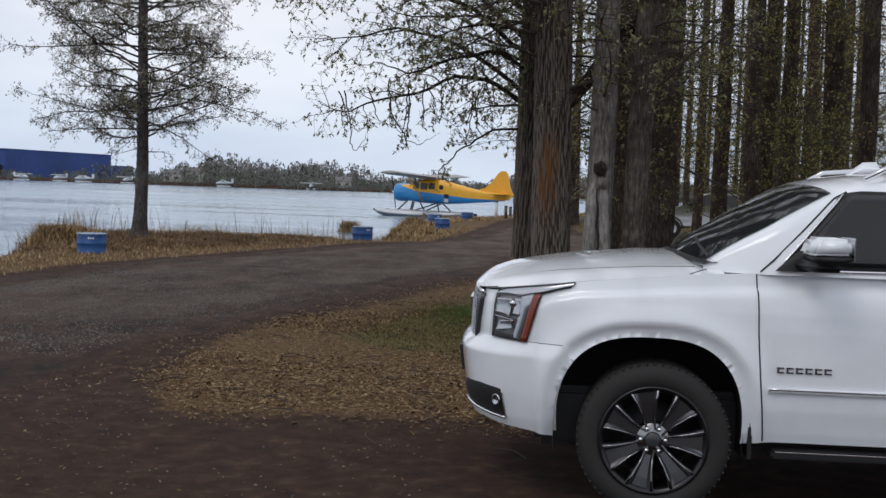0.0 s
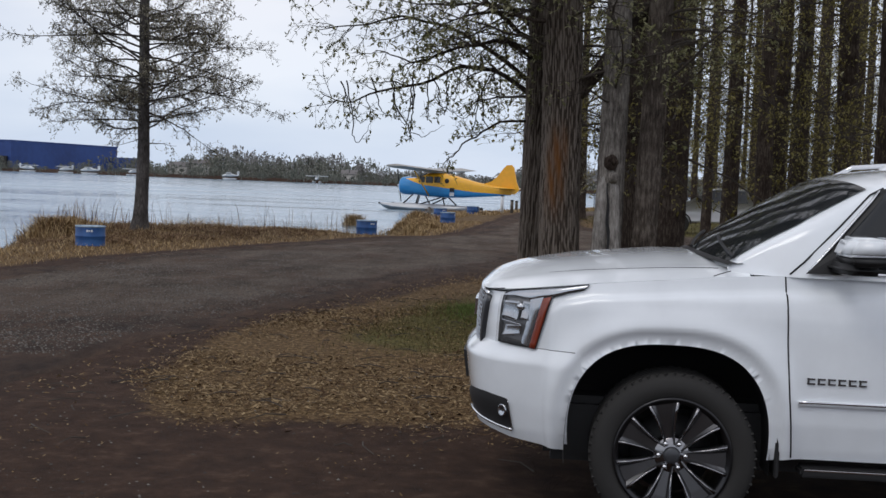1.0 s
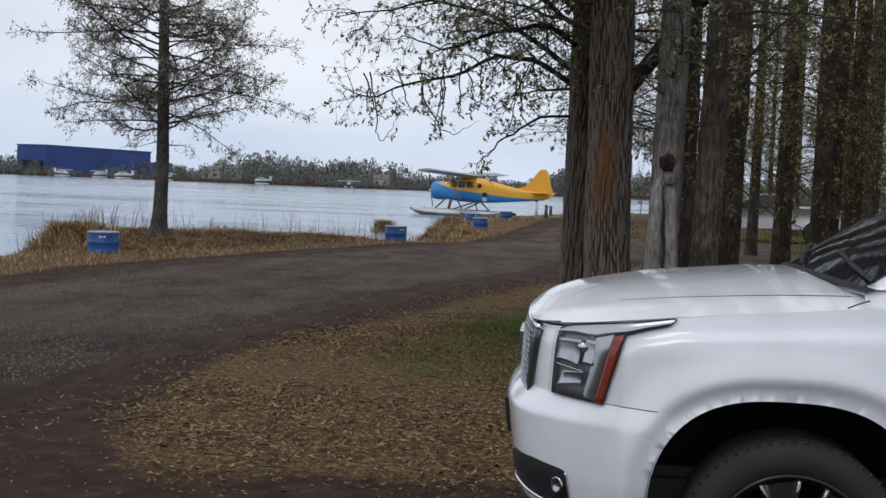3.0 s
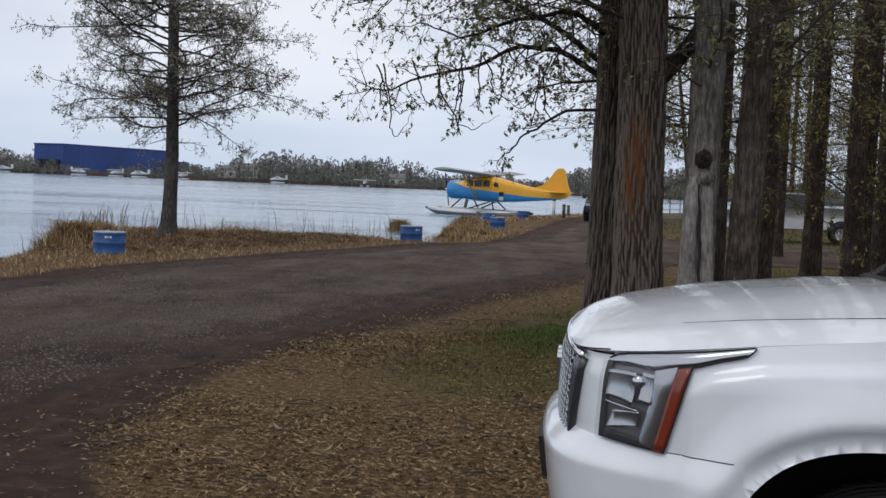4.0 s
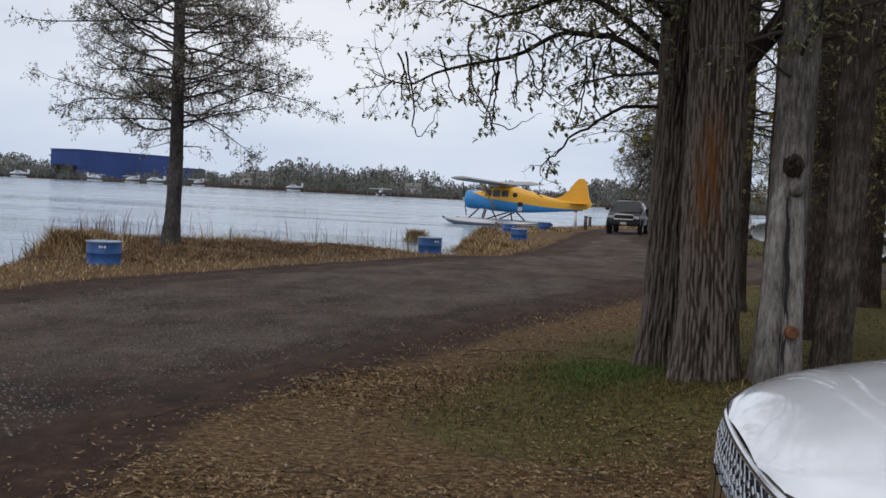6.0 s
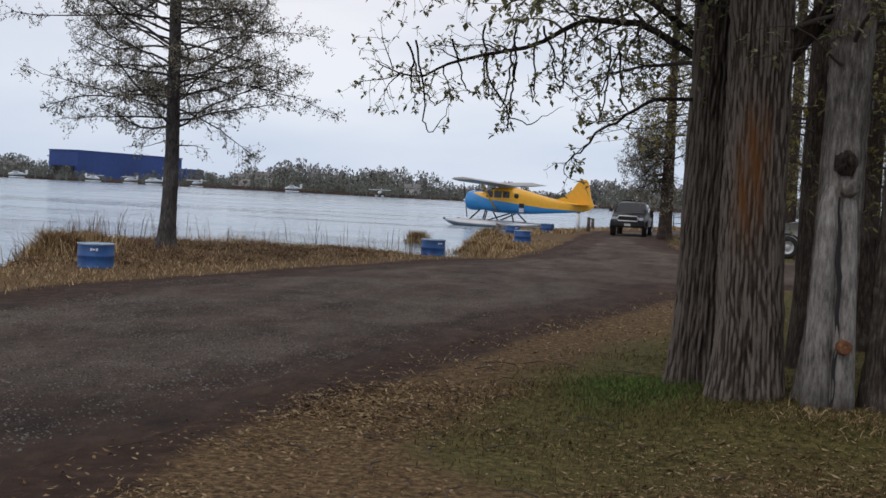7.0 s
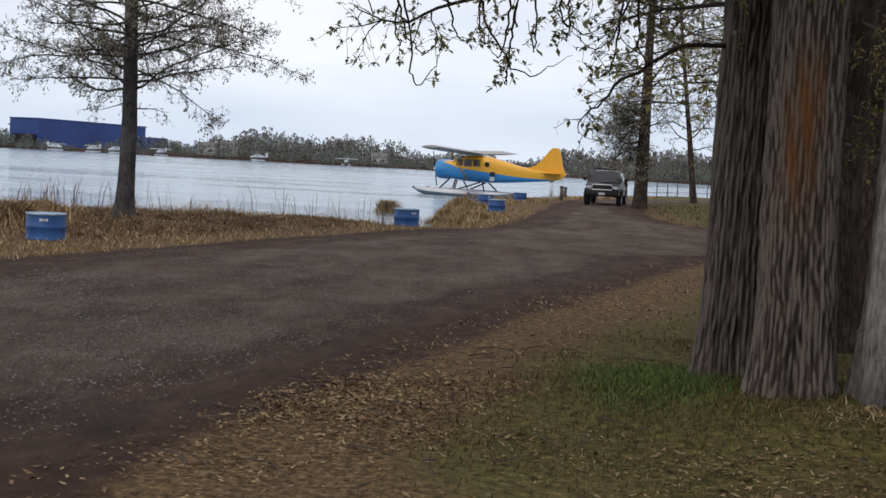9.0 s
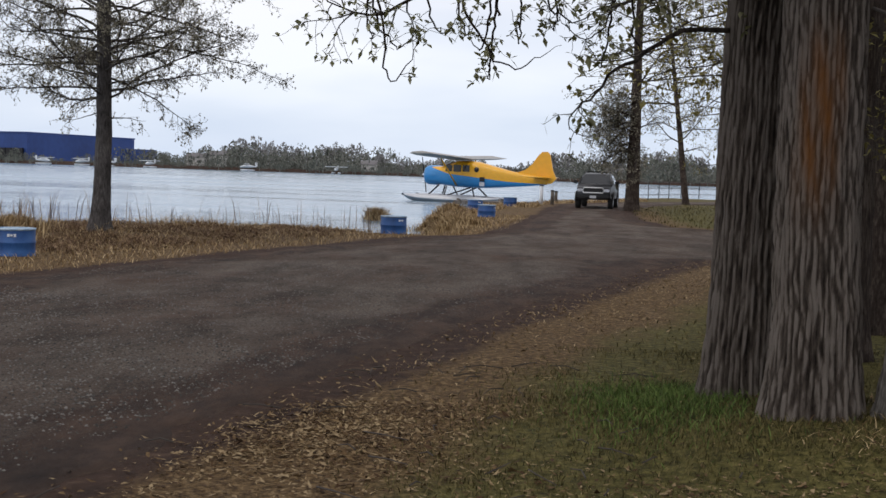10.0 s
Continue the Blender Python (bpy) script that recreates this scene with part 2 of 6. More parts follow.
def plain(name, colour, rough=0.5, metal=0.0, coat=0.0, emit=0.0):
    """A manufactured surface with slight unevenness in gloss and tone."""
    m = bpy.data.materials.new(name)
    m.use_nodes = True
    n, l = m.node_tree.nodes, m.node_tree.links
    b = n["Principled BSDF"]
    co = n.new("ShaderNodeTexCoord")
    t = n.new("ShaderNodeTexNoise")
    t.inputs["Scale"].default_value, t.inputs["Detail"].default_value = 4.0, 8.0
    l.new(co.outputs["Object"], t.inputs["Vector"])
    x = n.new("ShaderNodeMix")
    x.data_type = "RGBA"
    l.new(t.outputs[0], x.inputs[0])
    x.inputs[6].default_value = (*(0.86 * c for c in colour), 1)
    x.inputs[7].default_value = (*(min(1.0, 1.1 * c) for c in colour), 1)
    l.new(x.outputs[2], b.inputs["Base Color"])
    mr = n.new("ShaderNodeMapRange")
    mr.inputs[3].default_value, mr.inputs[4].default_value = rough * 0.8, min(1.0, rough * 1.25)
    l.new(t.outputs[0], mr.inputs[0])
    l.new(mr.outputs[0], b.inputs["Roughness"])
    b.inputs["Metallic"].default_value, b.inputs["Coat Weight"].default_value = metal, coat
    return m


def glass(name, colour, rough=0.02, alpha=0.55):
    """Tinted window glass: part clear, part body colour, glossy."""
    m = bpy.data.materials.new(name)
    m.use_nodes = True
    b = m.node_tree.nodes["Principled BSDF"]
    b.inputs["Base Color"].default_value = (*colour, 1)
    b.inputs["Roughness"].default_value = rough
    b.inputs["Alpha"].default_value = alpha
    b.inputs["IOR"].default_value = 1.5
    return m


GROUND, ROAD, LAKE = ground_material(), road_material(), water_material()
BARK = bark_material("grey_brown_bark", (0.016, 0.011, 0.009), (0.105, 0.086, 0.072), (0.29, 0.25, 0.215))
BARK_NEAR = bark_material("furrowed_bark", (0.013, 0.009, 0.007), (0.086, 0.068, 0.055), (0.225, 0.192, 0.165), (0.12, 0.09, 0.05))
BARK_STAIN = bark_material("stained_bark", (0.015, 0.0105, 0.008), (0.092, 0.073, 0.059), (0.24, 0.205, 0.176), (0.21, 0.085, 0.022))
BARK_DARK = bark_material("dark_bark", (0.010, 0.007, 0.006), (0.055, 0.040, 0.032), (0.16, 0.13, 0.108))
BARK_PALE = bark_material("pale_bark", (0.030, 0.025, 0.022), (0.19, 0.172, 0.155), (0.44, 0.41, 0.37))
BARK_SHORE = bark_material("grey_shore_bark", (0.020, 0.017, 0.016), (0.095, 0.086, 0.082), (0.21, 0.195, 0.185))
BARE_WOOD = bark_material("weathered_bare_wood", (0.07, 0.062, 0.055), (0.30, 0.28, 0.26), (0.54, 0.51, 0.48))
TWIG = plain("twig_bark", (0.050, 0.040, 0.033), 0.9)
LEAF = material("young_leaves", [(0.13, 0.135, 0.060), (0.24, 0.24, 0.12), (0.40, 0.39, 0.24)], 3.0, 0.7, bump=0, vary=0.7, spec=0.3, through_light=0.5)
LEAF_GREY = material("opening_leaves", [(0.13, 0.118, 0.085), (0.25, 0.232, 0.17), (0.42, 0.39, 0.30)], 3.0, 0.7, bump=0, vary=0.7, spec=0.3, through_light=0.5)
LEAF_GROVE = material("yellow_green_leaves", [(0.12, 0.10, 0.025), (0.22, 0.19, 0.055), (0.36, 0.32, 0.13)], 3.0, 0.7, bump=0, vary=0.7, spec=0.3, through_light=0.5)
LITTER = material("dead_leaves", [(0.060, 0.032, 0.015), (0.15, 0.096, 0.046), (0.31, 0.225, 0.125)], 3.0, 0.9, bump=0, vary=0.7, spec=0.2)
STRAW = material("dry_grass", [(0.13, 0.078, 0.036), (0.32, 0.215, 0.105), (0.56, 0.42, 0.24)], 2.0, 0.9, bump=0, vary=0.8, spec=0.2)
RUST = material("dry_stems", [(0.08, 0.046, 0.030), (0.19, 0.118, 0.072), (0.31, 0.21, 0.135)], 2.0, 0.9, bump=0, vary=0.8, spec=0.2)
GRASS = material("spring_grass", [(0.046, 0.038, 0.012), (0.088, 0.075, 0.022), (0.150, 0.120, 0.046)], 2.0, 0.8, bump=0, vary=0.7, spec=0.3)
FRESH = material("fresh_grass", [(0.045, 0.075, 0.014), (0.080, 0.130, 0.024), (0.14, 0.19, 0.05)], 2.0, 0.8, bump=0, vary=0.7, spec=0.3)
STONE = material("gravel_stones", [(0.026, 0.022, 0.018), (0.075, 0.066, 0.057), (0.155, 0.140, 0.124)], 3.0, 0.85, bump=0, vary=0.9)
WHITE_PAINT = plain("white_pearl_paint", (0.83, 0.87, 0.905), 0.20, 0.0, 0.9)
CHROME = plain("chrome", (0.75, 0.76, 0.78), 0.10, 1.0)
DARK_CHROME = plain("polished_wheel_metal", (0.27, 0.27, 0.28), 0.20, 1.0)
RIM_DARK = plain("dark_wheel_metal", (0.045, 0.045, 0.048), 0.30, 0.9)
SPOKE = plain("grey_spoke_metal", (0.13, 0.13, 0.135), 0.32, 0.9)
SATIN = plain("satin_chrome", (0.50, 0.52, 0.55), 0.20, 1.0)
BLACK_TRIM = plain("black_plastic", (0.012, 0.012, 0.013), 0.55)
RUBBER = plain("tyre_rubber", (0.022, 0.021, 0.020), 0.8)
SEAM = plain("panel_gap", (0.02, 0.02, 0.022), 0.9)
TINT = glass("tinted_glass", (0.010, 0.013, 0.016), 0.05, 0.95)
CLEAR = glass("clear_lens", (0.25, 0.26, 0.28), 0.03, 0.10)
AMBER = plain("amber_reflector", (0.22, 0.030, 0.010), 0.25, 0.0, 0.6)
LAMP_GREY = plain("lamp_bezel", (0.06, 0.063, 0.07), 0.3, 0.3)
HOUSING = plain("lamp_housing", (0.17, 0.175, 0.18), 0.3, 0.5)


# ---- builders ----
def part(name, geo, mat, parent=None, label="", smooth=False, cover=None, kind=""):
    """Links (vertices, faces) as one mesh object under a thing."""
    v, f = geo
    me = bpy.data.meshes.new(name)
    me.from_pydata([tuple(map(float, p)) for p in v], [], [tuple(map(int, q)) for q in f])
    if smooth:
        me.polygons.foreach_set("use_smooth", [True] * len(me.polygons))
    me.materials.append(mat)
    if cover is not None:
        at = me.color_attributes.new("cover", "FLOAT_COLOR", "POINT")
        at.data.foreach_set("color", np.asarray(cover, np.float32).ravel())
    me.update()
    ob = new(name, me)
    if parent is not None:
        ob.parent = parent
    return tagged(ob, label=label, kind=kind)


def thing(name, m, label, category, group="", kind=""):
    ob = new(name)
    ob.matrix_world = m
    return tagged(ob, label, category, group, kind)


def join(*geos):
    vs, fs, k = [], [], 0
    for v, f in geos:
        vs.extend(tuple(map(float, p)) for p in v)
        fs.extend(tuple(i + k for i in q) for q in f)
        k += len(v)
    return vs, fs


def moved(geo, m):
    return [tuple(m @ Vector(p)) for p in geo[0]], geo[1]


def box(cx, cy, cz, sx, sy, sz, bevel=0.0):
    bm = bmesh.new()
    bmesh.ops.create_cube(bm, size=1, matrix=Matrix.LocRotScale((cx, cy, cz), None, (sx, sy, sz)))
    if bevel:
        bmesh.ops.bevel(bm, geom=bm.edges[:], offset=bevel, segments=2, affect="EDGES")
    g = [tuple(v.co) for v in bm.verts], [tuple(v.index for v in f.verts) for f in bm.faces]
    bm.free()
    return g


def grid(pts):
    """pts: rows of columns of points -> quads."""
    r, c = len(pts), len(pts[0])
    v = [p for row in pts for p in row]
    f = [(i * c + j, i * c + j + 1, (i + 1) * c + j + 1, (i + 1) * c + j) for i in range(r - 1) for j in range(c - 1)]
    return v, f


def frame_of(d):
    d = np.asarray(d, float)
    d = d / (np.linalg.norm(d) + 1e-9)
    a = np.cross(d, (0, 0, 1.0)) if abs(d[2]) < 0.9 else np.cross(d, (1.0, 0, 0))
    a /= np.linalg.norm(a)
    return a, np.cross(d, a)


def tube(path, radii, sides=6, cap=True):
    path = np.asarray(path, float)
    n = len(path)
    dirs = np.gradient(path, axis=0)
    v, f = [], []
    a, b = frame_of(dirs[0])
    for i in range(n):
        d = dirs[i] / (np.linalg.norm(dirs[i]) + 1e-9)
        a = a - d * np.dot(a, d)
        a /= np.linalg.norm(a) + 1e-9
        b = np.cross(d, a)
        for k in range(sides):
            t = 2 * math.pi * k / sides
            v.append(tuple(path[i] + radii[i] * (math.cos(t) * a + math.sin(t) * b)))
    for i in range(n - 1):
        for k in range(sides):
            k2 = (k + 1) % sides
            f.append((i * sides + k, i * sides + k2, (i + 1) * sides + k2, (i + 1) * sides + k))
    if cap:
        f.append(tuple(range((n - 1) * sides, n * sides)))
        f.append(tuple(reversed(range(sides))))
    return v, f


def lathe(profile, sides=32, axis="z"):
    """profile: (radius, height) pairs turned about an axis."""
    v, f = [], []
    n = len(profile)
    for r, h in profile:
        for k in range(sides):
            t = 2 * math.pi * k / sides
            p = (r * math.cos(t), r * math.sin(t), h)
            v.append(p if axis == "z" else (p[0], p[2], p[1]))
    for i in range(n - 1):
        for k in range(sides):
            k2 = (k + 1) % sides
            f.append((i * sides + k, i * sides + k2, (i + 1) * sides + k2, (i + 1) * sides + k))
    return v, f


def smooth01(x, a, b):
    t = np.clip((np.asarray(x, float) - a) / (b - a), 0, 1)
    return t * t * (3 - 2 * t)


def rough_noise(x, y, s, seed=0):
    """Cheap smooth noise on arrays, about -1 to 1."""
    r = np.random.RandomState(seed)
    out = np.zeros_like(np.asarray(x, float))
    for k in range(7):
        a, w, p = r.uniform(0, 6.28), s * r.uniform(0.5, 2.2), r.uniform(0, 6.28)
        out += np.sin((np.cos(a) * x + np.sin(a) * y) * w + p + 1.3 * np.sin(0.7 * w * (np.sin(a) * x - np.cos(a) * y) + p))
    return out / 4.0


# ---- ground, road and lake ----
SHORE = np.array([(-60, -30), (-16, -8), (-14, 6), (-12, 14), (-10.7, 20), (-10.3, 23.5), (-10.8, 26), (-11.1, 28.5), (-12.0, 31.5), (-12.8, 34.8), (-10.5, 36.6), (-7, 37.4), (-4.6, 36.4),
                  (-3.2, 36.3), (-2.6, 37.6), (-3.1, 39.4), (-3.8, 43), (-4.5, 48), (-4.7, 53), (-4.2, 59), (-3.0, 66), (-1.0, 74), (3, 84), (6, 97), (12, 108), (26, 112),
                  (60, 104), (120, 90), (400, 60), (400, -120), (-60, -120)], float)
ROAD_L = np.array([(-30, -9.5), (0, -9.0), (10, -8.2), (18.4, -7.5), (22.4, -7.0), (26.6, -5.8), (29.5, -5.0), (32.8, -3.8), (35.5, -2.6), (39, -1.5), (43, -1.2), (52, -0.7), (69, 0.4), (80, 4.5), (92, 12)], float)
ROAD_R = np.array([(-30, -4.2), (0, -4.0), (7, -3.3), (8.8, -2.75), (10.2, -2.66), (12, -2.56), (13.8, -2.16), (16.4, -1.62), (19, -0.95), (21.5, -0.2), (23.2, 0.55), (26.8, 1.45), (29.5, 2.6), (31, 5.5), (32.5, 22), (41, 24),
                   (42.5, 5.5), (45, 3.4), (50.6, 2.7), (59, 3.0), (66, 3.8), (76, 7), (84, 12), (92, 20)], float)


def shore_distance(x, y):
    """Metres inside the land's outline (minus: over the lake)."""
    x, y = np.asarray(x, float), np.asarray(y, float)
    best, inside = np.full(x.shape, 1e9), np.zeros(x.shape, bool)
    n = len(SHORE)
    for i in range(n):
        a, b = SHORE[i], SHORE[(i + 1) % n]
        dx, dy = b - a
        t = np.clip(((x - a[0]) * dx + (y - a[1]) * dy) / (dx * dx + dy * dy), 0, 1)
        best = np.minimum(best, np.hypot(x - a[0] - t * dx, y - a[1] - t * dy))
        crosses = ((a[1] > y) != (b[1] > y)) & (x < (b[0] - a[0]) * (y - a[1]) / (b[1] - a[1] + 1e-12) + a[0])
        inside ^= crosses
    return np.where(inside, best, -best)


MOUNDS = [(1.28, 14.3, 0.12, 1.3), (0.95, 15.0, 0.08, 1.0), (1.80, 14.05, 0.10, 1.0), (2.2, 14.0, 0.08, 1.0), (-9.12, 30.0, 0.12, 1.3), (2.9, 7.3, -0.03, 3.0)]


def land_height(x, y):
    x, y = np.asarray(x, float), np.asarray(y, float)
    d = shore_distance(x, y) + 0.35 * rough_noise(x, y, 0.9, 3)
    z = -1.6 + 1.6 * smooth01(d, -2.2, 0.9)
    far = 372 + 9 * rough_noise(x, y * 0, 0.02, 5)
    z = np.maximum(z, -1.6 + 2.2 * smooth01(y, far, far + 12))
    for mx, my, h, r in MOUNDS:
        z = z + h * np.exp(-((x - mx) ** 2 + (y - my) ** 2) / (r * r))
    near = smooth01(d, 0.5, 2.0) * smooth01(-y, -120, -60)
    return z + near * (0.012 * rough_noise(x, y, 2.6, 7) + 0.018 * rough_noise(x, y, 0.7, 8))


def spaced(stops):
    out = []
    for (a, _), (b, s) in zip(stops, stops[1:]):
        out.extend(np.arange(a, b - 1e-6, s))
    out.append(stops[-1][0])
    return np.array(out)


gx = spaced([(-3000, 0), (-600, 400), (-250, 50), (-60, 10), (-18, 2), (12, 0.3), (40, 1.5), (120, 8), (400, 40), (3000, 400)])
gy = spaced([(-900, 0), (-100, 100), (-8, 8), (48, 0.3), (100, 1.0), (360, 20), (400, 2), (500, 20), (3500, 500)])
GX, GY = np.meshgrid(gx, gy)
GZ = land_height(GX, GY)
road_r = np.interp(GY, ROAD_R[:, 0], ROAD_R[:, 1])
road_l = np.interp(GY, ROAD_L[:, 0], ROAD_L[:, 1])
wob = 0.5 * rough_noise(GX, GY, 0.9, 11)
front = 8.4 + 0.5 * rough_noise(GX, GY * 0, 1.1, 12)
right = smooth01(GX + 2.5 - 0.45 * np.maximum(10 - GY, 0) + 0.25 * wob, -0.1, 0.4) * smooth01(GX - road_r + 0.3 * wob, 0.0, 0.7) * smooth01(GY + wob * 0.6, front - 0.5, front + 0.7)
left = smooth01(road_l - GX + 0.3 * wob, 0.0, 0.6)
dry = np.clip(right + left, 0, 1)
grn = smooth01(GX - road_r + 0.5 * wob, 0.7, 1.9) * smooth01(GX + 0.5 * wob, -1.6, -0.2) * smooth01(GY + wob, 10.5, 14.0) * 0.85 * (GX > road_r)
grn = np.maximum(grn, 0.62 * smooth01(GX, 2.5, 5) * smooth01(GY, 44, 48))
grn = np.maximum(grn, np.exp(-(((GX - 0.35) / 0.9) ** 2 + ((GY - 15.4) / 1.6) ** 2)))
grn = np.where(GY > 300, 0.15, grn)
dry = np.where(GY > 300, 0.0, dry)
cover = np.stack([dry, grn, 0 * dry, np.ones_like(dry)], -1).reshape(-1, 4)
ground = part("ground", grid([[(GX[i, j], GY[i, j], GZ[i, j]) for j in range(len(gx))] for i in range(len(gy))]), GROUND, None,
              "lakeshore ground of brown soil, dry leaf litter and thin grass", True, cover, "structure")
tagged(ground, category="ground")

ry = spaced([(-30, 0), (0, 1.5), (50, 0.3), (92, 1.0)])
rows_road, cov_road = [], []
for y in ry:
    l = np.interp(y, ROAD_L[:, 0], ROAD_L[:, 1]) + 0.16 * rough_noise(np.array(y), np.array(0.0), 2.4, 21) + 0.07 * rough_noise(np.array(y), np.array(0.0), 9.0, 22)
    r = np.interp(y, ROAD_R[:, 0], ROAD_R[:, 1]) + 0.16 * rough_noise(np.array(y), np.array(5.0), 2.4, 23) + 0.07 * rough_noise(np.array(y), np.array(5.0), 9.0, 24)
    t = np.linspace(0, 1, 41)
    x = l + (r - l) * t
    e = np.minimum(x - l, r - x)
    z = land_height(x, np.full_like(x, y)) - 0.02 + 0.035 * smooth01(e, 0, 0.35) + 0.02 * smooth01(e, 0.3, 2.0)
    rows_road.append([(a, y, c) for a, c in zip(x, z)])
    cov_road.extend([(max(1 - float(smooth01(q, 0.15, 1.3)), 0.9 * float(smooth01(-y, -14.5, -9.5))), 0, 0, 1) for q in e])
road = part("road", grid(rows_road), ROAD, None, "dark gravel road with patches of brown earth", True, cov_road, "structure")
tagged(road, category="road")
lake = part("water", grid([[(x, y, WATER) for x in np.arange(-3000, 3001, 100)] for y in np.arange(-900, 401, 50)]), LAKE, None, "calm grey-blue lake water with small ripples", True, None, "structure")
tagged(lake, category="water")


# ---- trees ----
def limb_path(r, p, d, length, n, wander=0.25, droop=0.0, curl=0.0):
    """A wandering line of n points from p along d."""
    pts, d = [np.array(p, float)], np.array(d, float) / np.linalg.norm(d)
    for i in range(n - 1):
        d = d + r.normal(0, wander / math.sqrt(n), 3) + np.array((0, 0, -droop / n)) + np.array((0, 0, curl * (i / n) ** 2 / n))
        d /= np.linalg.norm(d)
        pts.append(pts[-1] + d * length / (n - 1))
    return np.array(pts)


def leaf_tuft(r, p, d, size, count):
    """A tuft of small pointed leaves that spread from a bud."""
    v, f = [], []
    for _ in range(count):
        a = np.array(d) * 0.6 + r.normal(0, 0.75, 3)
        a /= np.linalg.norm(a) + 1e-9
        s, _b = frame_of(a + r.normal(0, 0.2, 3))
        ln = size * r.uniform(0.55, 1.25)
        w = ln * r.uniform(0.22, 0.36)
        k = len(v)
        mid = np.array(p) + a * ln * 0.5
        v.extend((tuple(p), tuple(mid + s * w), tuple(np.array(p) + a * ln + np.array((0, 0, -0.15 * ln))), tuple(mid - s * w)))
        f.append((k, k + 1, k + 2, k + 3))
    return v, f


def twigs(r, path, radius, out_w, out_l, depth, every, length, droop=0.3, curl=0.0, leaf=0.06, leaves=4, spread=0.9, start=0.15):
    """Side twigs along a limb, with tufts at their ends and on the way."""
    n = len(path)
    total = np.linalg.norm(np.diff(path, axis=0), axis=1).sum()
    count = max(1, int(total * (1 - start) / every))
    for _ in range(count):
        t = r.uniform(start, 1.0) * (n - 1)
        i = min(n - 2, int(t))
        p = path[i] + (path[i + 1] - path[i]) * (t - i)
        d = path[i + 1] - path[i]
        d = d / (np.linalg.norm(d) + 1e-9)
        a, b = frame_of(d)
        q = r.uniform(0, 6.28)
        side = math.cos(q) * a + math.sin(q) * b * 0.75
        dd = d * (1 - 0.35 * spread) + side * spread
        ln = length * r.uniform(0.4, 1.15) * (1.1 - 0.5 * t / n)
        rad = max(0.0026, radius * 0.4 * (1 - 0.6 * t / n))
        sub = limb_path(r, p, dd, ln, 6 if depth else 5, 0.5, droop, curl)
        out_w.append(tube(sub, np.linspace(rad, max(0.0016, rad * 0.18), len(sub)), 4 if depth else 3, False))
        if depth:
            twigs(r, sub, rad, out_w, out_l, depth - 1, every * 0.55, length * 0.45, droop, curl, leaf, leaves, spread, 0.2)
        if leaves:
            out_l.append(leaf_tuft(r, sub[-1], sub[-1] - sub[-2], leaf, leaves))
            if r.rand() < 0.75:
                out_l.append(leaf_tuft(r, sub[len(sub) // 2], side, leaf * 0.8, max(2, leaves - 1)))


def trunk_geo(r, height, base, top, lean=(0, 0), sides=20, step=0.3, flare=0.35, ridge=0.0, ridges=22, wander=0.05, sweep=0.0):
    """A tapered trunk with root flare and, near at hand, furrowed bark. Returns the mesh and its centre line."""
    zs = np.r_[np.arange(-0.25, 5.0, step), np.arange(5.0, height + 0.01, max(step, 0.4))]
    ox = np.cumsum(r.normal(0, wander * math.sqrt(step) * 0.15, len(zs)))
    oy = np.cumsum(r.normal(0, wander * math.sqrt(step) * 0.15, len(zs)))
    ang = np.linspace(0, 2 * math.pi, sides, endpoint=False)
    ph, lob = r.uniform(0, 6.28, 8), r.randint(3, 6)
    waves = [(int(r.randint(2, 9)), r.choice((-1, 1)) * r.uniform(1.0, 5.0), r.uniform(0, 6.28), r.uniform(0.10, 0.30)) for _ in range(7)]
    p1 = r.uniform(0, 6.28)
    rows, line, furrow = [], [], []
    for i, z in enumerate(zs):
        t = max(0.0, z) / height
        rad = (base * (1 - t) + top * t) * 0.5
        fl = flare * math.exp(-max(z, -0.1) / 0.30)
        cx, cy = lean[0] * z + ox[i] - ox[0] + sweep * (1 - math.exp(-max(z, 0.0) / 1.3)), lean[1] * z + oy[i] - oy[0]
        rr = rad * (1 + fl * (0.75 + 0.45 * np.sin(lob * ang + ph[0])) + 0.035 * np.sin(2 * ang + ph[1] + z * 0.6) + 0.02 * np.sin(5 * ang + ph[2] - z))
        if ridge:
            warp, breaks, wide = np.zeros(sides), np.zeros(sides), np.zeros(sides)
            for q, (ka, kz, p0, am) in enumerate(waves):
                warp += am * np.sin(ka * ang + kz * z + p0 + 0.8 * np.sin(2.3 * kz * z + q))
                breaks += 0.55 * np.sin((ka * 3 + 7) * ang + kz * 5.5 * z + p0 * 2 + 1.7 * np.sin(kz * 2 * z + 5 * ang))
                wide += 0.4 * np.sin((ka + 2) * ang + kz * 1.3 * z + p0 * 3)
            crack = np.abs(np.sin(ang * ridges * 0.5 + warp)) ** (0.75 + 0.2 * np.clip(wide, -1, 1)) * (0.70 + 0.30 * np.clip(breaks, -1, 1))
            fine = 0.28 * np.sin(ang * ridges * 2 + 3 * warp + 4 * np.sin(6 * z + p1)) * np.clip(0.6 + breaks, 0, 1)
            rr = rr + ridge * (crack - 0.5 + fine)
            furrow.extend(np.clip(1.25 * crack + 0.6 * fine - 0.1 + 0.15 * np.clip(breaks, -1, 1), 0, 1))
        rows.append([(cx + q * math.cos(a), cy + q * math.sin(a), z) for q, a in zip(rr, ang)])
        line.append((cx, cy, z))
    v = [p for row in rows for p in row]
    f = [(i * sides + k, i * sides + (k + 1) % sides, (i + 1) * sides + (k + 1) % sides, (i + 1) * sides + k) for i in range(len(rows) - 1) for k in range(sides)]
    f.append(tuple(range((len(rows) - 1) * sides, len(rows) * sides)))
    return (v, f), np.array(line), furrow


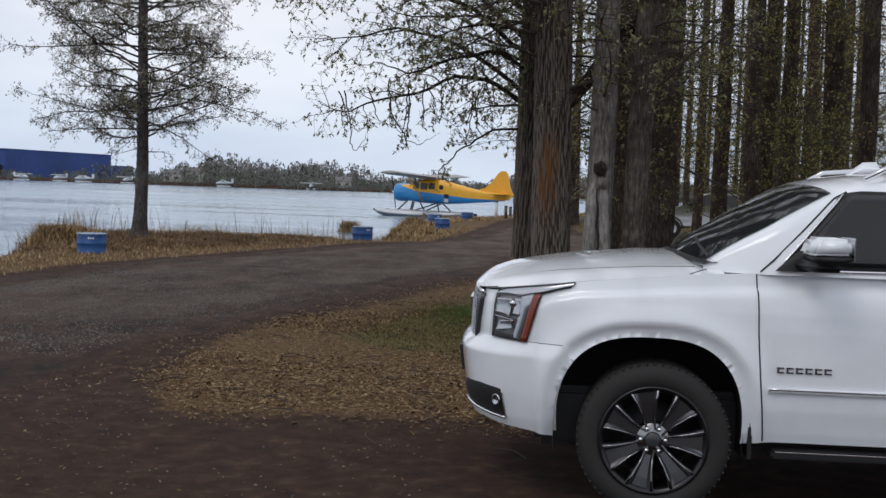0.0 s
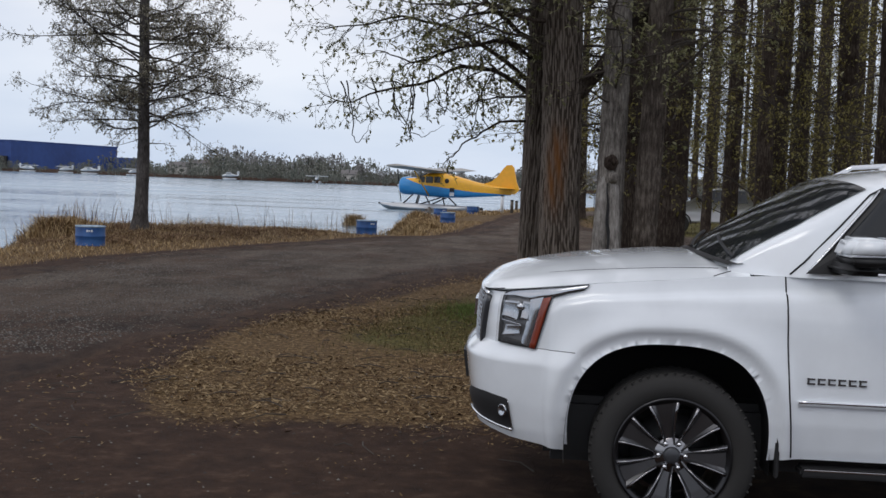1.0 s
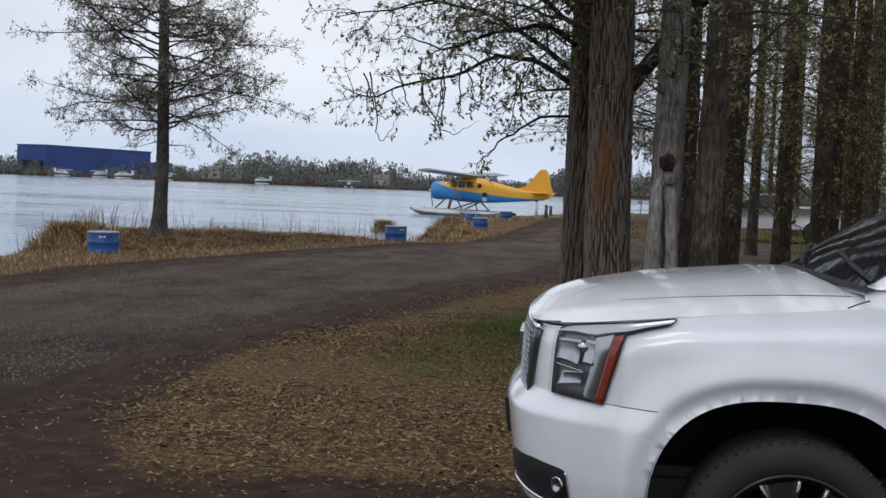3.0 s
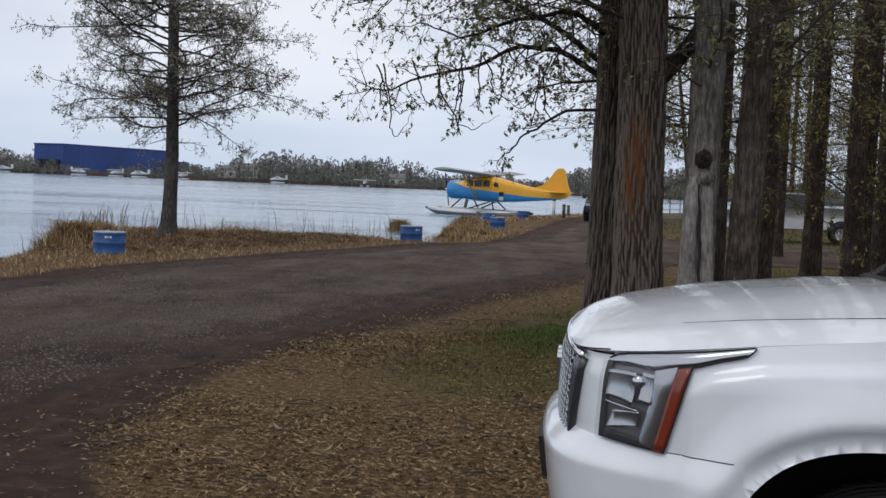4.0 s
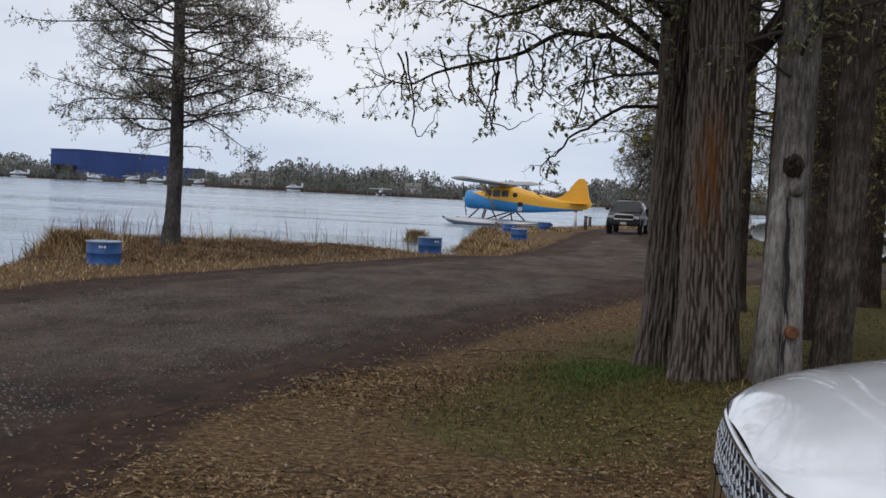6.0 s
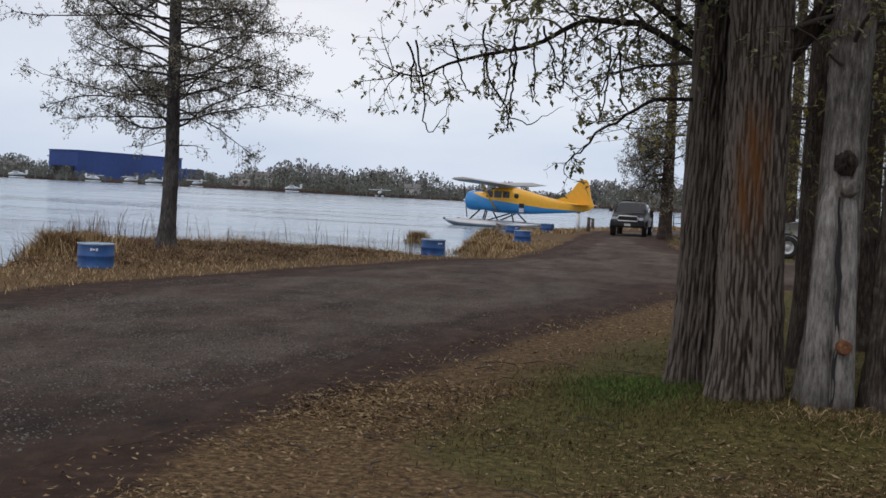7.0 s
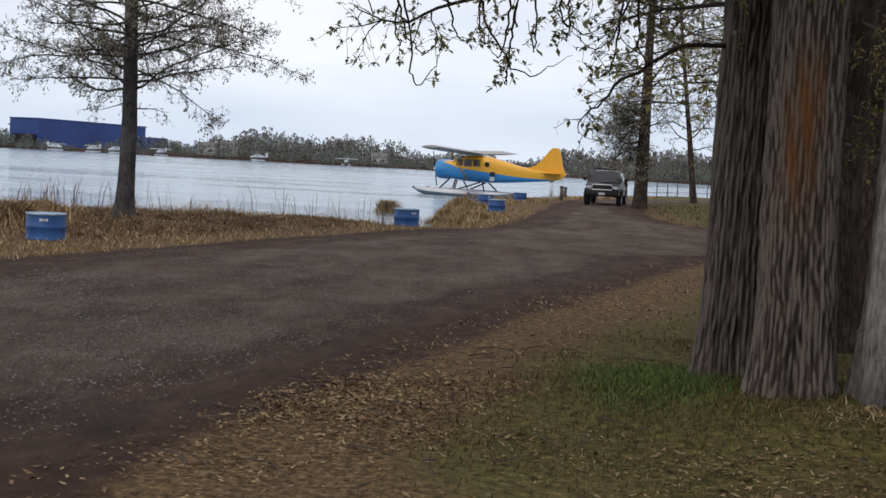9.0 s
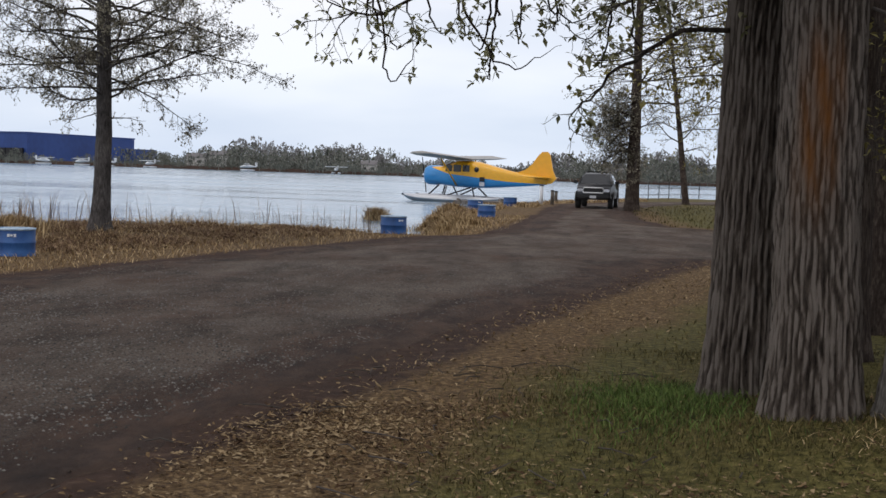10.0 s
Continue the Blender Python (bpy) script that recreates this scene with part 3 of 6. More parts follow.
def at_height(line, z):
    return np.array([np.interp(z, line[:, 2], line[:, k]) for k in range(3)])


def arc(points, n=14):
    p = np.array(points, float)
    t = np.linspace(0, len(p) - 1, n)
    k = np.arange(len(p))
    return np.stack([np.interp(t, k, p[:, i]) for i in range(3)], -1)


def grown_tree(seed, x, y, height, base, top, label, bark, leafmat, limbs, lean=(0, 0), ridge=0.0, sides=18, step=0.35, extra=(), leaf=0.06, leaves=3,
               group="", cover_at=None, flare=0.35, ridges=22, name="tree", arcs=(), sweep=0.0):
    """limbs: dicts of z0, z1, count, length, rise, radius, every, twig, depth, droop, toward, fan."""
    r = np.random.RandomState(seed)
    ob = thing(name, pose(x, y, float(land_height(x, y))), label, "tree", group)
    geo, line, furrow = trunk_geo(r, height, base, top, lean, sides, step, flare, ridge, ridges, sweep=sweep)
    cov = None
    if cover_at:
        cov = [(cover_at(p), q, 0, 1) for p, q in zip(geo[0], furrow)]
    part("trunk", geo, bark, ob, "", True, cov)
    tw, lv = [], []
    for g in limbs:
        for i in range(g["count"]):
            z = g["z0"] + (g["z1"] - g["z0"]) * (i + r.uniform(0.1, 0.9)) / g["count"]
            a = (i * 2.39996 + r.uniform(-0.3, 0.3) if "even" in g else r.uniform(0, 2 * math.pi)) if "toward" not in g else g["toward"] + r.uniform(-1, 1) * g.get("fan", 0.6)
            d = np.array((math.cos(a), math.sin(a), g["rise"] + r.normal(0, 0.15)))
            ln = g["length"] * r.uniform(0.6, 1.15)
            path = limb_path(r, at_height(line, z), d, ln, 10, g.get("wander", 0.45), g.get("droop", 0.2), g.get("curl", 0.0))
            rad = g["radius"] * r.uniform(0.7, 1.2)
            part("limb", tube(path, np.linspace(rad, rad * 0.18, len(path)), 7, False), bark if rad > 0.03 else TWIG, ob, "", True)
            twigs(r, path, rad, tw, lv, g.get("depth", 1), g["every"], g["twig"], g.get("droop", 0.2) * 1.3, g.get("curl", 0.0), leaf, g.get("leaves", leaves), start=g.get("start", 0.2))
    for path, rad in extra:
        part("limb", tube(path, rad, 10, True), bark, ob, "", True)
    for points, rad, every, length, droop, curl in arcs:
        path = arc(points, 22)
        path = path + np.cumsum(r.normal(0, 0.012, path.shape), axis=0)
        part("limb", tube(path, np.linspace(rad, rad * 0.15, len(path)), 8, False), bark, ob, "", True)
        twigs(r, path, rad, tw, lv, 1, every, length, droop, curl, leaf, leaves, 1.0, 0.12)
    if tw:
        part("twig_spray", join(*tw), TWIG, ob, "", False, None, "stuff")
    if lv:
        part("foliage", join(*lv), leafmat, ob, "small opening spring leaves", False, None, "stuff")
    return ob


# the lone tree on the bank
grown_tree(5, -9.12, 30.0, 13, 0.345, 0.10, "tall shoreline tree with bare spreading limbs and opening leaves", BARK_SHORE, LEAF_GREY, [
    dict(z0=2.2, z1=2.9, count=6, length=1.0, rise=0.0, radius=0.014, every=0.14, twig=0.5, depth=1, droop=0.35, curl=0.5, start=0.3),
    dict(z0=2.5, z1=3.5, count=17, length=2.9, rise=0.10, radius=0.026, every=0.075, twig=0.52, depth=1, droop=0.10, curl=0.6, start=0.22, even=1),
    dict(z0=3.4, z1=6.6, count=54, length=3.5, rise=0.16, radius=0.029, every=0.078, twig=0.52, depth=1, droop=0.10, curl=0.6, start=0.25, even=1),
    dict(z0=6.4, z1=12, count=20, length=2.5, rise=0.4, radius=0.034, every=0.24, twig=0.7, depth=1)],
    (-0.030, 0.0), 0.010, 40, 0.12, leaf=0.060, leaves=3, flare=0.62, sweep=0.20)


def stain_weight(p):
    """The lichen streak on the side of the trunk that faces the road."""
    a = math.atan2(p[1], p[0])
    c = math.radians(-112) + 0.06 * math.sin(p[2] * 4)
    w = max(0.0, 1 - abs(a - c) / 0.62)
    return 1.15 * min(1.0, 1.3 * w) * (0.70 + 0.30 * math.sin(9 * p[2] + 14 * a)) * float(smooth01(p[2], 0.9, 1.5)) * float(1 - smooth01(p[2], 1.8, 2.25))


# the pair of old trees beside the road; long limbs hang over it
HANGERS = []
rh = np.random.RandomState(8)
for k in range(16):
    x, y, z = rh.uniform(-2.7, -0.3), rh.uniform(0.3, 1.7), rh.uniform(2.55, 3.0)
    dx, dy, h = rh.uniform(-0.45, 0.35), rh.uniform(-0.3, 0.3), rh.uniform(0.35, 0.75)
    HANGERS.append(([(x, y, z), (x + 0.25 * dx, y + 0.2 * dy, z - 0.4 * h), (x + 0.5 * dx, y + 0.5 * dy, z - 0.85 * h), (x + 0.95 * dx, y + 0.8 * dy, z - h), (x + 1.5 * dx, y + dy, z - 0.8 * h), (x + 1.8 * dx, y + dy, z - 0.6 * h)],
                    0.010, 0.22, 0.32, 0.1, 1.0))
grown_tree(11, 0.98, 15.05, 15, 0.47, 0.24, "old grey-barked tree with long drooping limbs over the road", BARK_NEAR, LEAF, [
    dict(z0=3.2, z1=4.6, count=8, length=3.1, rise=0.30, radius=0.03, every=0.13, twig=0.9, depth=1, droop=0.2, toward=math.pi + 0.2, fan=0.8, curl=0.6),
    dict(z0=2.9, z1=5.2, count=12, length=1.7, rise=0.25, radius=0.02, every=0.14, twig=0.7, depth=1, droop=0.3),
    dict(z0=2.3, z1=4.2, count=5, length=1.6, rise=0.1, radius=0.02, every=0.15, twig=0.6, depth=1, droop=0.4, toward=math.pi / 2 + 0.9, fan=0.8),
    dict(z0=4.4, z1=14, count=40, length=3.2, rise=0.4, radius=0.05, every=0.3, twig=1.0, depth=1)],
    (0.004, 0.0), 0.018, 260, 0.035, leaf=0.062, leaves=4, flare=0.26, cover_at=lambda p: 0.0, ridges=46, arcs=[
        ([(0, 0, 2.5), (-0.52, 0.3, 2.93), (-1.0, 0.6, 2.98), (-1.5, 0.95, 2.83), (-2.15, 1.3, 2.72), (-2.55, 1.5, 2.58), (-2.95, 1.6, 2.7)], 0.034, 0.11, 0.75, 0.5, 1.1),
        ([(0, 0, 2.6), (-0.7, 0.1, 3.1), (-1.2, 0.3, 3.38), (-1.8, 0.5, 3.55), (-2.4, 0.6, 3.4), (-2.95, 0.6, 3.28)], 0.032, 0.10, 0.85, 0.3, 0.9),
        ([(0, 0, 3.1), (-0.9, -0.6, 3.75), (-1.6, -0.9, 4.0), (-2.2, -1.0, 4.05), (-2.7, -1.0, 3.85)], 0.032, 0.10, 0.9, 0.4, 0.8),
        ([(0, 0, 2.3), (-0.5, -0.35, 2.25), (-0.85, -0.45, 2.1), (-1.05, -0.5, 1.9), (-1.1, -0.5, 1.75)], 0.018, 0.16, 0.45, 0.3, 0.8),
        *HANGERS,
        ([(0, 0, 2.9), (-0.5, -0.7, 3.2), (-1.0, -1.1, 3.05), (-1.5, -1.3, 2.85), (-1.9, -1.4, 2.95)], 0.03, 0.12, 0.7, 0.6, 1.1)])
grown_tree(12, 1.25, 14.3, 15, 0.48, 0.24, "old furrowed tree with an orange lichen streak", BARK_STAIN, LEAF, [
    dict(z0=2.5, z1=5.2, count=22, length=1.9, rise=0.2, radius=0.02, every=0.14, twig=0.7, depth=1, droop=0.3),
    dict(z0=2.9, z1=4.6, count=6, length=2.4, rise=0.3, radius=0.03, every=0.15, twig=0.8, depth=1, droop=0.25, toward=math.pi + 0.6, fan=0.6, curl=0.4),
    dict(z0=4.5, z1=14, count=38, length=3.0, rise=0.4, radius=0.05, every=0.3, twig=1.0, depth=1)],
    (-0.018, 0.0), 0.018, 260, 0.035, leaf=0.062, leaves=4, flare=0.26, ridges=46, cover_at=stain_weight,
    extra=[(arc([(0.1, 0.0, 2.45), (0.35, -0.05, 2.75), (0.62, -0.1, 3.2), (0.95, -0.1, 3.45), (1.25, -0.1, 3.9), (1.5, 0, 5)]), np.linspace(0.085, 0.05, 14))])
pale = grown_tree(13, 1.745, 14.08, 13, 0.335, 0.12, "pale tree with peeling bark and a split scarred trunk", BARK_PALE, LEAF, [
    dict(z0=2.3, z1=4.5, count=14, length=1.5, rise=0.2, radius=0.018, every=0.16, twig=0.55, depth=1, droop=0.3),
    dict(z0=4.5, z1=12, count=12, length=2.4, rise=0.4, radius=0.04, every=0.35, twig=0.9, depth=1)],
    (0.012, 0.0), 0.012, 90, 0.04, leaf=0.06, flare=0.42, ridges=26,
    extra=[(arc([(0.05, -0.16, 1.50), (0.04, -0.215, 1.54), (0.04, -0.23, 1.56)], 5), np.array((0.065, 0.06, 0.05, 0.035, 0.02)))])
r13 = np.random.RandomState(3)
groove = [[(0.015 + 0.022 * math.sin(z * 3.4) + 0.008 * math.sin(z * 17) + dx * (0.35 + 0.65 * math.sin(math.pi * min(1.0, z / 1.5 + 0.12)) ** 0.7), -0.196 - 0.045 * math.exp(-z / 0.35) + (0.012 if abs(dx) > 0.01 else -0.004), z) for dx in (-0.022, -0.011, 0.0, 0.011, 0.022)] for z in np.linspace(0.0, 1.45, 30)]
part("scar", grid(groove), SEAM, pale, "long dark split in the trunk", True)
for sx in (-1, 1):
    part("lobe", tube([(sx * 0.085, -0.16, -0.1), (sx * 0.082, -0.135, 0.3), (sx * 0.072, -0.115, 0.9), (sx * 0.055, -0.10, 1.4), (sx * 0.03, -0.07, 1.62)], [0.105, 0.092, 0.080, 0.072, 0.04], 18), BARE_WOOD, pale, "pale bare wood beside the split", True)
burl = lathe([(0.0, -0.07), (0.05, -0.06), (0.085, -0.01), (0.075, 0.04), (0.03, 0.07), (0.0, 0.072)], 14, "y")
part("burl", ([(p[0] + 0.02 + r13.normal(0, 0.008), p[1] * 0.55 - 0.165 + r13.normal(0, 0.012), p[2] * 1.15 + 1.68 + r13.normal(0, 0.012)) for p in burl[0]], burl[1]), BARK_DARK, pale, "dark rough burl", True)
CUTWOOD = material("cut_wood", [(0.05, 0.02, 0.010), (0.15, 0.06, 0.025), (0.32, 0.16, 0.07)], 12.0, 0.8, bump=0.2)
stub = lathe([(0.055, 0.0), (0.05, -0.04), (0.042, -0.06), (0.02, -0.045), (0.0, -0.05)], 14, "y")
part("cut_stub", moved(stub, pose(0.065, -0.235, 0.42, 0, 0, 10)), CUTWOOD, pale, "orange-brown sawn branch stub", True)
grown_tree(14, 2.16, 14.1, 15, 0.28, 0.16, "straight grey-barked tree in the grove", BARK, LEAF, [
    dict(z0=2.2, z1=4.6, count=15, length=1.8, rise=0.15, radius=0.02, every=0.16, twig=0.6, depth=1, droop=0.3),
    dict(z0=4.5, z1=14, count=16, length=3.0, rise=0.4, radius=0.05, every=0.35, twig=1.0, depth=1)],
    (0.034, 0.0), 0.014, 200, 0.035, leaf=0.06, flare=0.3, ridges=34, cover_at=lambda p: 0.0)

GROVE = [(3.1, 20.0, 0.58, 3), (5.05, 25.8, 0.36, 0), (5.35, 23.8, 0.36, 0), (6.1, 26.5, 0.38, 2), (7.0, 28.5, 0.44, 0), (7.75, 27.0, 0.52, -3), (6.1, 18.6, 0.30, 0),
         (7.5, 21.0, 0.46, 0), (2.55, 23.5, 0.26, 0), (8.8, 34, 0.4, 0), (10.8, 38, 0.42, 0), (4.6, 41, 0.36, 0), (12.5, 33, 0.4, 0), (14, 41, 0.4, 0), (9.5, 24, 0.4, 0),
         (11.5, 27, 0.4, 0), (7.4, 52, 0.34, 0), (11, 56, 0.4, 0), (15, 52, 0.4, 0), (18, 46, 0.4, 0), (9.2, 62, 0.36, 0), (14, 64, 0.4, 0), (19, 60, 0.4, 0), (22, 54, 0.4, 0),
         (12.8, 47, 0.34, 0), (17, 37, 0.4, 0), (8.5, 15.5, 0.42, 0), (11.5, 18, 0.42, 0), (12, 74, 0.36, 0), (17, 72, 0.36, 0), (24, 66, 0.4, 0), (6, 35.5, 0.3, 0), (13.2, 22, 0.42, 0), (15.5, 29, 0.42, 0), (20, 33, 0.42, 0), (21, 42, 0.42, 0), (26, 48, 0.42, 0), (28, 58, 0.42, 0), (13.5, 58, 0.38, 0), (16.5, 66, 0.38, 0), (20.5, 76, 0.38, 0), (27, 74, 0.4, 0), (33, 66, 0.42, 0), (10.2, 45.5, 0.3, 0), (12, 68.5, 0.3, 0), (22, 88, 0.38, 0), (15.5, 84, 0.36, 0), (30, 84, 0.4, 0), (2.32, 18.0, 0.37, 0)]
LOW = [dict(z0=1.9, z1=7.5, count=30, length=2.4, rise=0.05, radius=0.016, every=0.17, twig=0.8, depth=1, droop=0.35, leaves=2),
       dict(z0=6.5, z1=15, count=13, length=2.8, rise=0.35, radius=0.04, every=0.4, twig=1.0, depth=1)]
models = []
for i in range(6):
    models.append(grown_tree(40 + i, *GROVE[i][:2], 16, 0.44, 0.16, "straight dark-barked tree in the grove with thin dead twigs", BARK_DARK, LEAF_GROVE, LOW, (0.004 * (i % 3 - 1), 0), 0.010, 36, 0.12, leaf=0.075,
                             group="grove trees", flare=0.3))
for i, (x, y, w, ln) in enumerate(GROVE):
    m = Matrix.Translation((x, y, float(land_height(x, y)))) @ Matrix.Rotation(radians(ln * 0.4), 4, "Y") @ Matrix.Rotation(i * 2.1, 4, "Z")
    sc = w / 0.44
    if i < 6:
        models[i].matrix_world = m
        models[i].scale = (sc, sc, 1)
    else:
        c = copy_thing(models[i % 6], m)
        c.scale = (sc, sc, 1)

# trees by the far bend of the road
grown_tree(61, 3.35, 61.0, 13, 0.62, 0.2, "dark tree with dense tangled twigs beside the road", BARK_DARK, LEAF_GREY, [
    dict(z0=2.4, z1=5, count=44, length=2.2, rise=0.1, radius=0.03, every=0.12, twig=0.8, depth=1, droop=0.4, toward=math.pi, fan=1.6, leaves=2),
    dict(z0=3.5, z1=12, count=26, length=3.6, rise=0.3, radius=0.05, every=0.2, twig=1.1, depth=1)], leaf=0.11, leaves=3, sides=24)
grown_tree(62, 7.6, 77.5, 12, 0.38, 0.14, "slender leaning tree near the fence", BARK_DARK, LEAF_GREY, [
    dict(z0=3.0, z1=11, count=26, length=2.8, rise=0.3, radius=0.04, every=0.25, twig=1.0, depth=1)], (-0.13, 0), leaf=0.12, leaves=3)


# ---- the parked white sport utility vehicle ----
PLAN = np.array([(0.130, 0), (0.131, 0.12), (0.135, 0.26), (0.145, 0.40), (0.172, 0.55), (0.22, 0.665), (0.30, 0.77), (0.42, 0.87), (0.56, 0.935), (0.72, 0.970), (0.95, 0.990), (1.2, 1.0), (2.0, 1.0),
                 (3.2, 1.0), (4.3, 0.99), (4.75, 0.96), (4.98, 0.88), (5.08, 0.72), (5.12, 0.45), (5.13, 0)], float)
HUBS, HUB_Z, ARCH = (1.135, 4.085), 0.358, 0.505
ARCH_Z = 0.385


def arch_q(u, z, h):
    """Distance from a wheel opening's middle, in which the squarish rim lies at ARCH."""
    return 0.505 * ((abs(u - h + 0.035) / 0.492) ** 2.7 + (abs(z - ARCH_Z) / 0.525) ** 2.7) ** (1 / 2.7)


def dense_plan(step=0.02):
    p = PLAN
    for _ in range(2):  # round the corners
        q = [p[0]]
        for a, b in zip(p, p[1:]):
            q += [a * 0.75 + b * 0.25, a * 0.25 + b * 0.75]
        p = np.array(q + [p[-1]])
    d = np.r_[0, np.cumsum(np.hypot(*np.diff(p, axis=0).T))]
    t = np.linspace(0, d[-1], int(d[-1] / step))
    return np.stack([np.interp(t, d, p[:, 0]), np.interp(t, d, p[:, 1])], -1)


DP = dense_plan()
DT = np.gradient(DP, axis=0)
DT /= np.linalg.norm(DT, axis=1)[:, None]
DN = np.stack([-DT[:, 1], DT[:, 0]], -1)  # outward in plan
IDX = np.arange(len(DP))


def z_top(u):
    return np.interp(u, [0.12, 0.25, 0.5, 0.7, 1.0, 1.3, 1.65, 2.3, 4.6, 5.13], [1.095, 1.12, 1.158, 1.185, 1.215, 1.245, 1.268, 1.285, 1.31, 1.31])


def z_low(u):
    return np.interp(u, [0.0, 0.16, 0.3, 0.6, 1.5, 1.7, 4.6, 5.0], [0.41, 0.40, 0.365, 0.34, 0.345, 0.375, 0.375, 0.45])


def crease_z(u):
    """Height of the shoulder crease along the fender and the doors."""
    return np.interp(u, [0.5, 0.55, 0.70, 1.16, 1.65, 2.8, 4.6], [1.04, 1.078, 1.112, 1.146, 1.170, 1.19, 1.20])


def skin(i, z, off=0.0, bumper=1.0):
    """A point of the car's wall at place i along its outline (a fraction of an index) and height z; near side."""
    u, s = np.interp(i, IDX, DP[:, 0]), np.interp(i, IDX, DP[:, 1])
    nu, ns = np.interp(i, IDX, DN[:, 0]), np.interp(i, IDX, DN[:, 1])
    fr = max(0.0, -nu) ** 2 if u < 2.5 else 0.0
    jut = max(0.0, -nu) ** 1.3 if u < 2.5 else 0.0
    f = bumper * jut * np.interp(z, [0.34, 0.42, 0.5, 0.6, 0.74, 0.765, 0.78, 0.842, 0.85], [-0.01, 0.022, 0.040, 0.056, 0.074, 0.078, 0.070, 0.003, 0.0])
    f += fr * np.interp(z, [0.9, 1.04, 1.12, 1.2], [0.0, -0.006, -0.03, -0.06])
    g = np.interp(z, [0.34, 0.42, 0.55, 0.66, 0.8, 0.95, 1.06, 1.12, 1.2, 1.31], [-0.06, -0.035, -0.010, -0.004, -0.006, -0.012, -0.018, -0.030, -0.058, -0.085])
    zc = float(crease_z(u))
    g += 0.026 * float(smooth01(u, 0.475, 0.525)) * float(1 - smooth01(z, zc - 0.008, zc + 0.016)) - 0.012
    for h in HUBS:  # the flared lip round the wheel: out to a ridge, then tucked in
        q = arch_q(u, z, h) - ARCH
        g += 0.026 * (float(smooth01(q, 0.028, 0.078)) if q < 0.078 else math.exp(-((q - 0.078) / 0.065) ** 2))
    o = off + f + g * (1 - fr)
    return np.array((u + nu * o, -(s + ns * o), z))


def at_u(u):
    """Outline place for a distance behind the nose."""
    k = np.searchsorted(DP[:, 0], u)
    k = int(np.clip(k, 1, len(DP) - 1))
    a, b = DP[k - 1, 0], DP[k, 0]
    return k - 1 + (u - a) / (b - a + 1e-9)


def at_s(s):
    half = DP[: len(DP) // 3]
    return float(np.interp(abs(s), half[:, 1], np.arange(len(half))))


def skin_us(u, z, off=0.0):
    return skin(at_u(u), z, off)


def skin_s(s, z, off=0.0):
    p = skin(at_s(s), z, off)
    return np.array((p[0], -p[1] if s > 0 else p[1], p[2]))


def nose(s, z, off=0.0):
    """The upright nose behind the bumper's shelf, where the grille sits."""
    p = skin(at_s(s), z, off, 0.0)
    return np.array((p[0], -p[1] if s > 0 else p[1], p[2]))


def ruled(fn, low, high, n, m, off):
    """A plate on the skin between two polylines of (a, z)."""
    lo, hi = np.array(low, float), np.array(high, float)
    rows = []
    for k in range(m + 1):
        t = k / m
        row = []
        for q in np.linspace(0, 1, n + 1):
            a = [np.interp(q * (len(p) - 1), np.arange(len(p)), p[:, c]) for p in (lo, hi) for c in (0, 1)]
            edge = 0.006 * (1 - (2 * t - 1) ** 4)
            row.append(fn(a[0] * (1 - t) + a[2] * t, a[1] * (1 - t) + a[3] * t, off + edge))
        rows.append(row)
    return grid(rows)


def patch(fn, corners, nu, nv, off, skirt=0.012):
    """A plate on the skin between four corners (a, z), with its rim."""
    c = [np.array(q, float) for q in corners]
    rows, low = [], []
    for j in range(nv + 1):
        t = j / nv
        r0, r1 = [], []
        for i in range(nu + 1):
            s = i / nu
            a = (c[0] * (1 - s) + c[1] * s) * (1 - t) + (c[3] * (1 - s) + c[2] * s) * t
            r0.append(fn(a[0], a[1], off))
            r1.append(fn(a[0], a[1], off - skirt))
        rows.append(r0)
        low.append(r1)
    v, f = grid(rows)
    loop = [(0, i) for i in range(nu + 1)] + [(j, nu) for j in range(1, nv + 1)] + [(nv, i) for i in range(nu - 1, -1, -1)] + [(j, 0) for j in range(nv - 1, 0, -1)]
    k = len(v)
    v = v + [low[j][i] for j, i in loop]
    n = len(loop)
    f = f + [(loop[q][0] * (nu + 1) + loop[q][1], k + q, k + (q + 1) % n, loop[(q + 1) % n][0] * (nu + 1) + loop[(q + 1) % n][1]) for q in range(n)]
    return v, f


def mirror_y(geo):
    return [(p[0], -p[1], p[2]) for p in geo[0]], [tuple(reversed(q)) for q in geo[1]]


def strip(fn, pts, off, rad=0.003, n=16):
    p = np.array(pts, float)
    t = np.linspace(0, len(p) - 1, n)
    k = np.arange(len(p))
    a, z = np.interp(t, k, p[:, 0]), np.interp(t, k, p[:, 1])
    return tube([fn(x, y, off) for x, y in zip(a, z)], [rad] * n, 5)


def cabin(u, q):
    """The greenhouse: q runs from -1 (near belt) over the roof to 1."""
    top = np.interp(u, [1.26, 1.31, 1.45, 1.7, 1.95, 2.05, 2.2, 2.5, 3.0, 4.2, 4.8, 5.05], [1.29, 1.325, 1.43, 1.59, 1.735, 1.775, 1.805, 1.845, 1.868, 1.850, 1.80, 1.74])
    lo = 1.262
    zs = lo + (top - lo) * 0.86
    a = abs(q)
    w = lambda z: 0.955 - 0.44 * (z - lo) - 0.36 * max(0.0, 1.62 - u)
    if a > 0.72:
        t = (1 - a) / 0.28
        z = lo + (zs - lo) * t
        y = w(z)
    else:
        t = a / 0.72
        y = w(zs) * t
        z = top - (top - zs) * t ** 4.0
    bow = 0.13 * (y / 0.9) ** 2 if u < 2.0 else 0.13 * (y / 0.9) ** 2 * max(0.0, 1 - (u - 2.0) / 0.5)
    return np.array((u + bow, math.copysign(y, q), z))


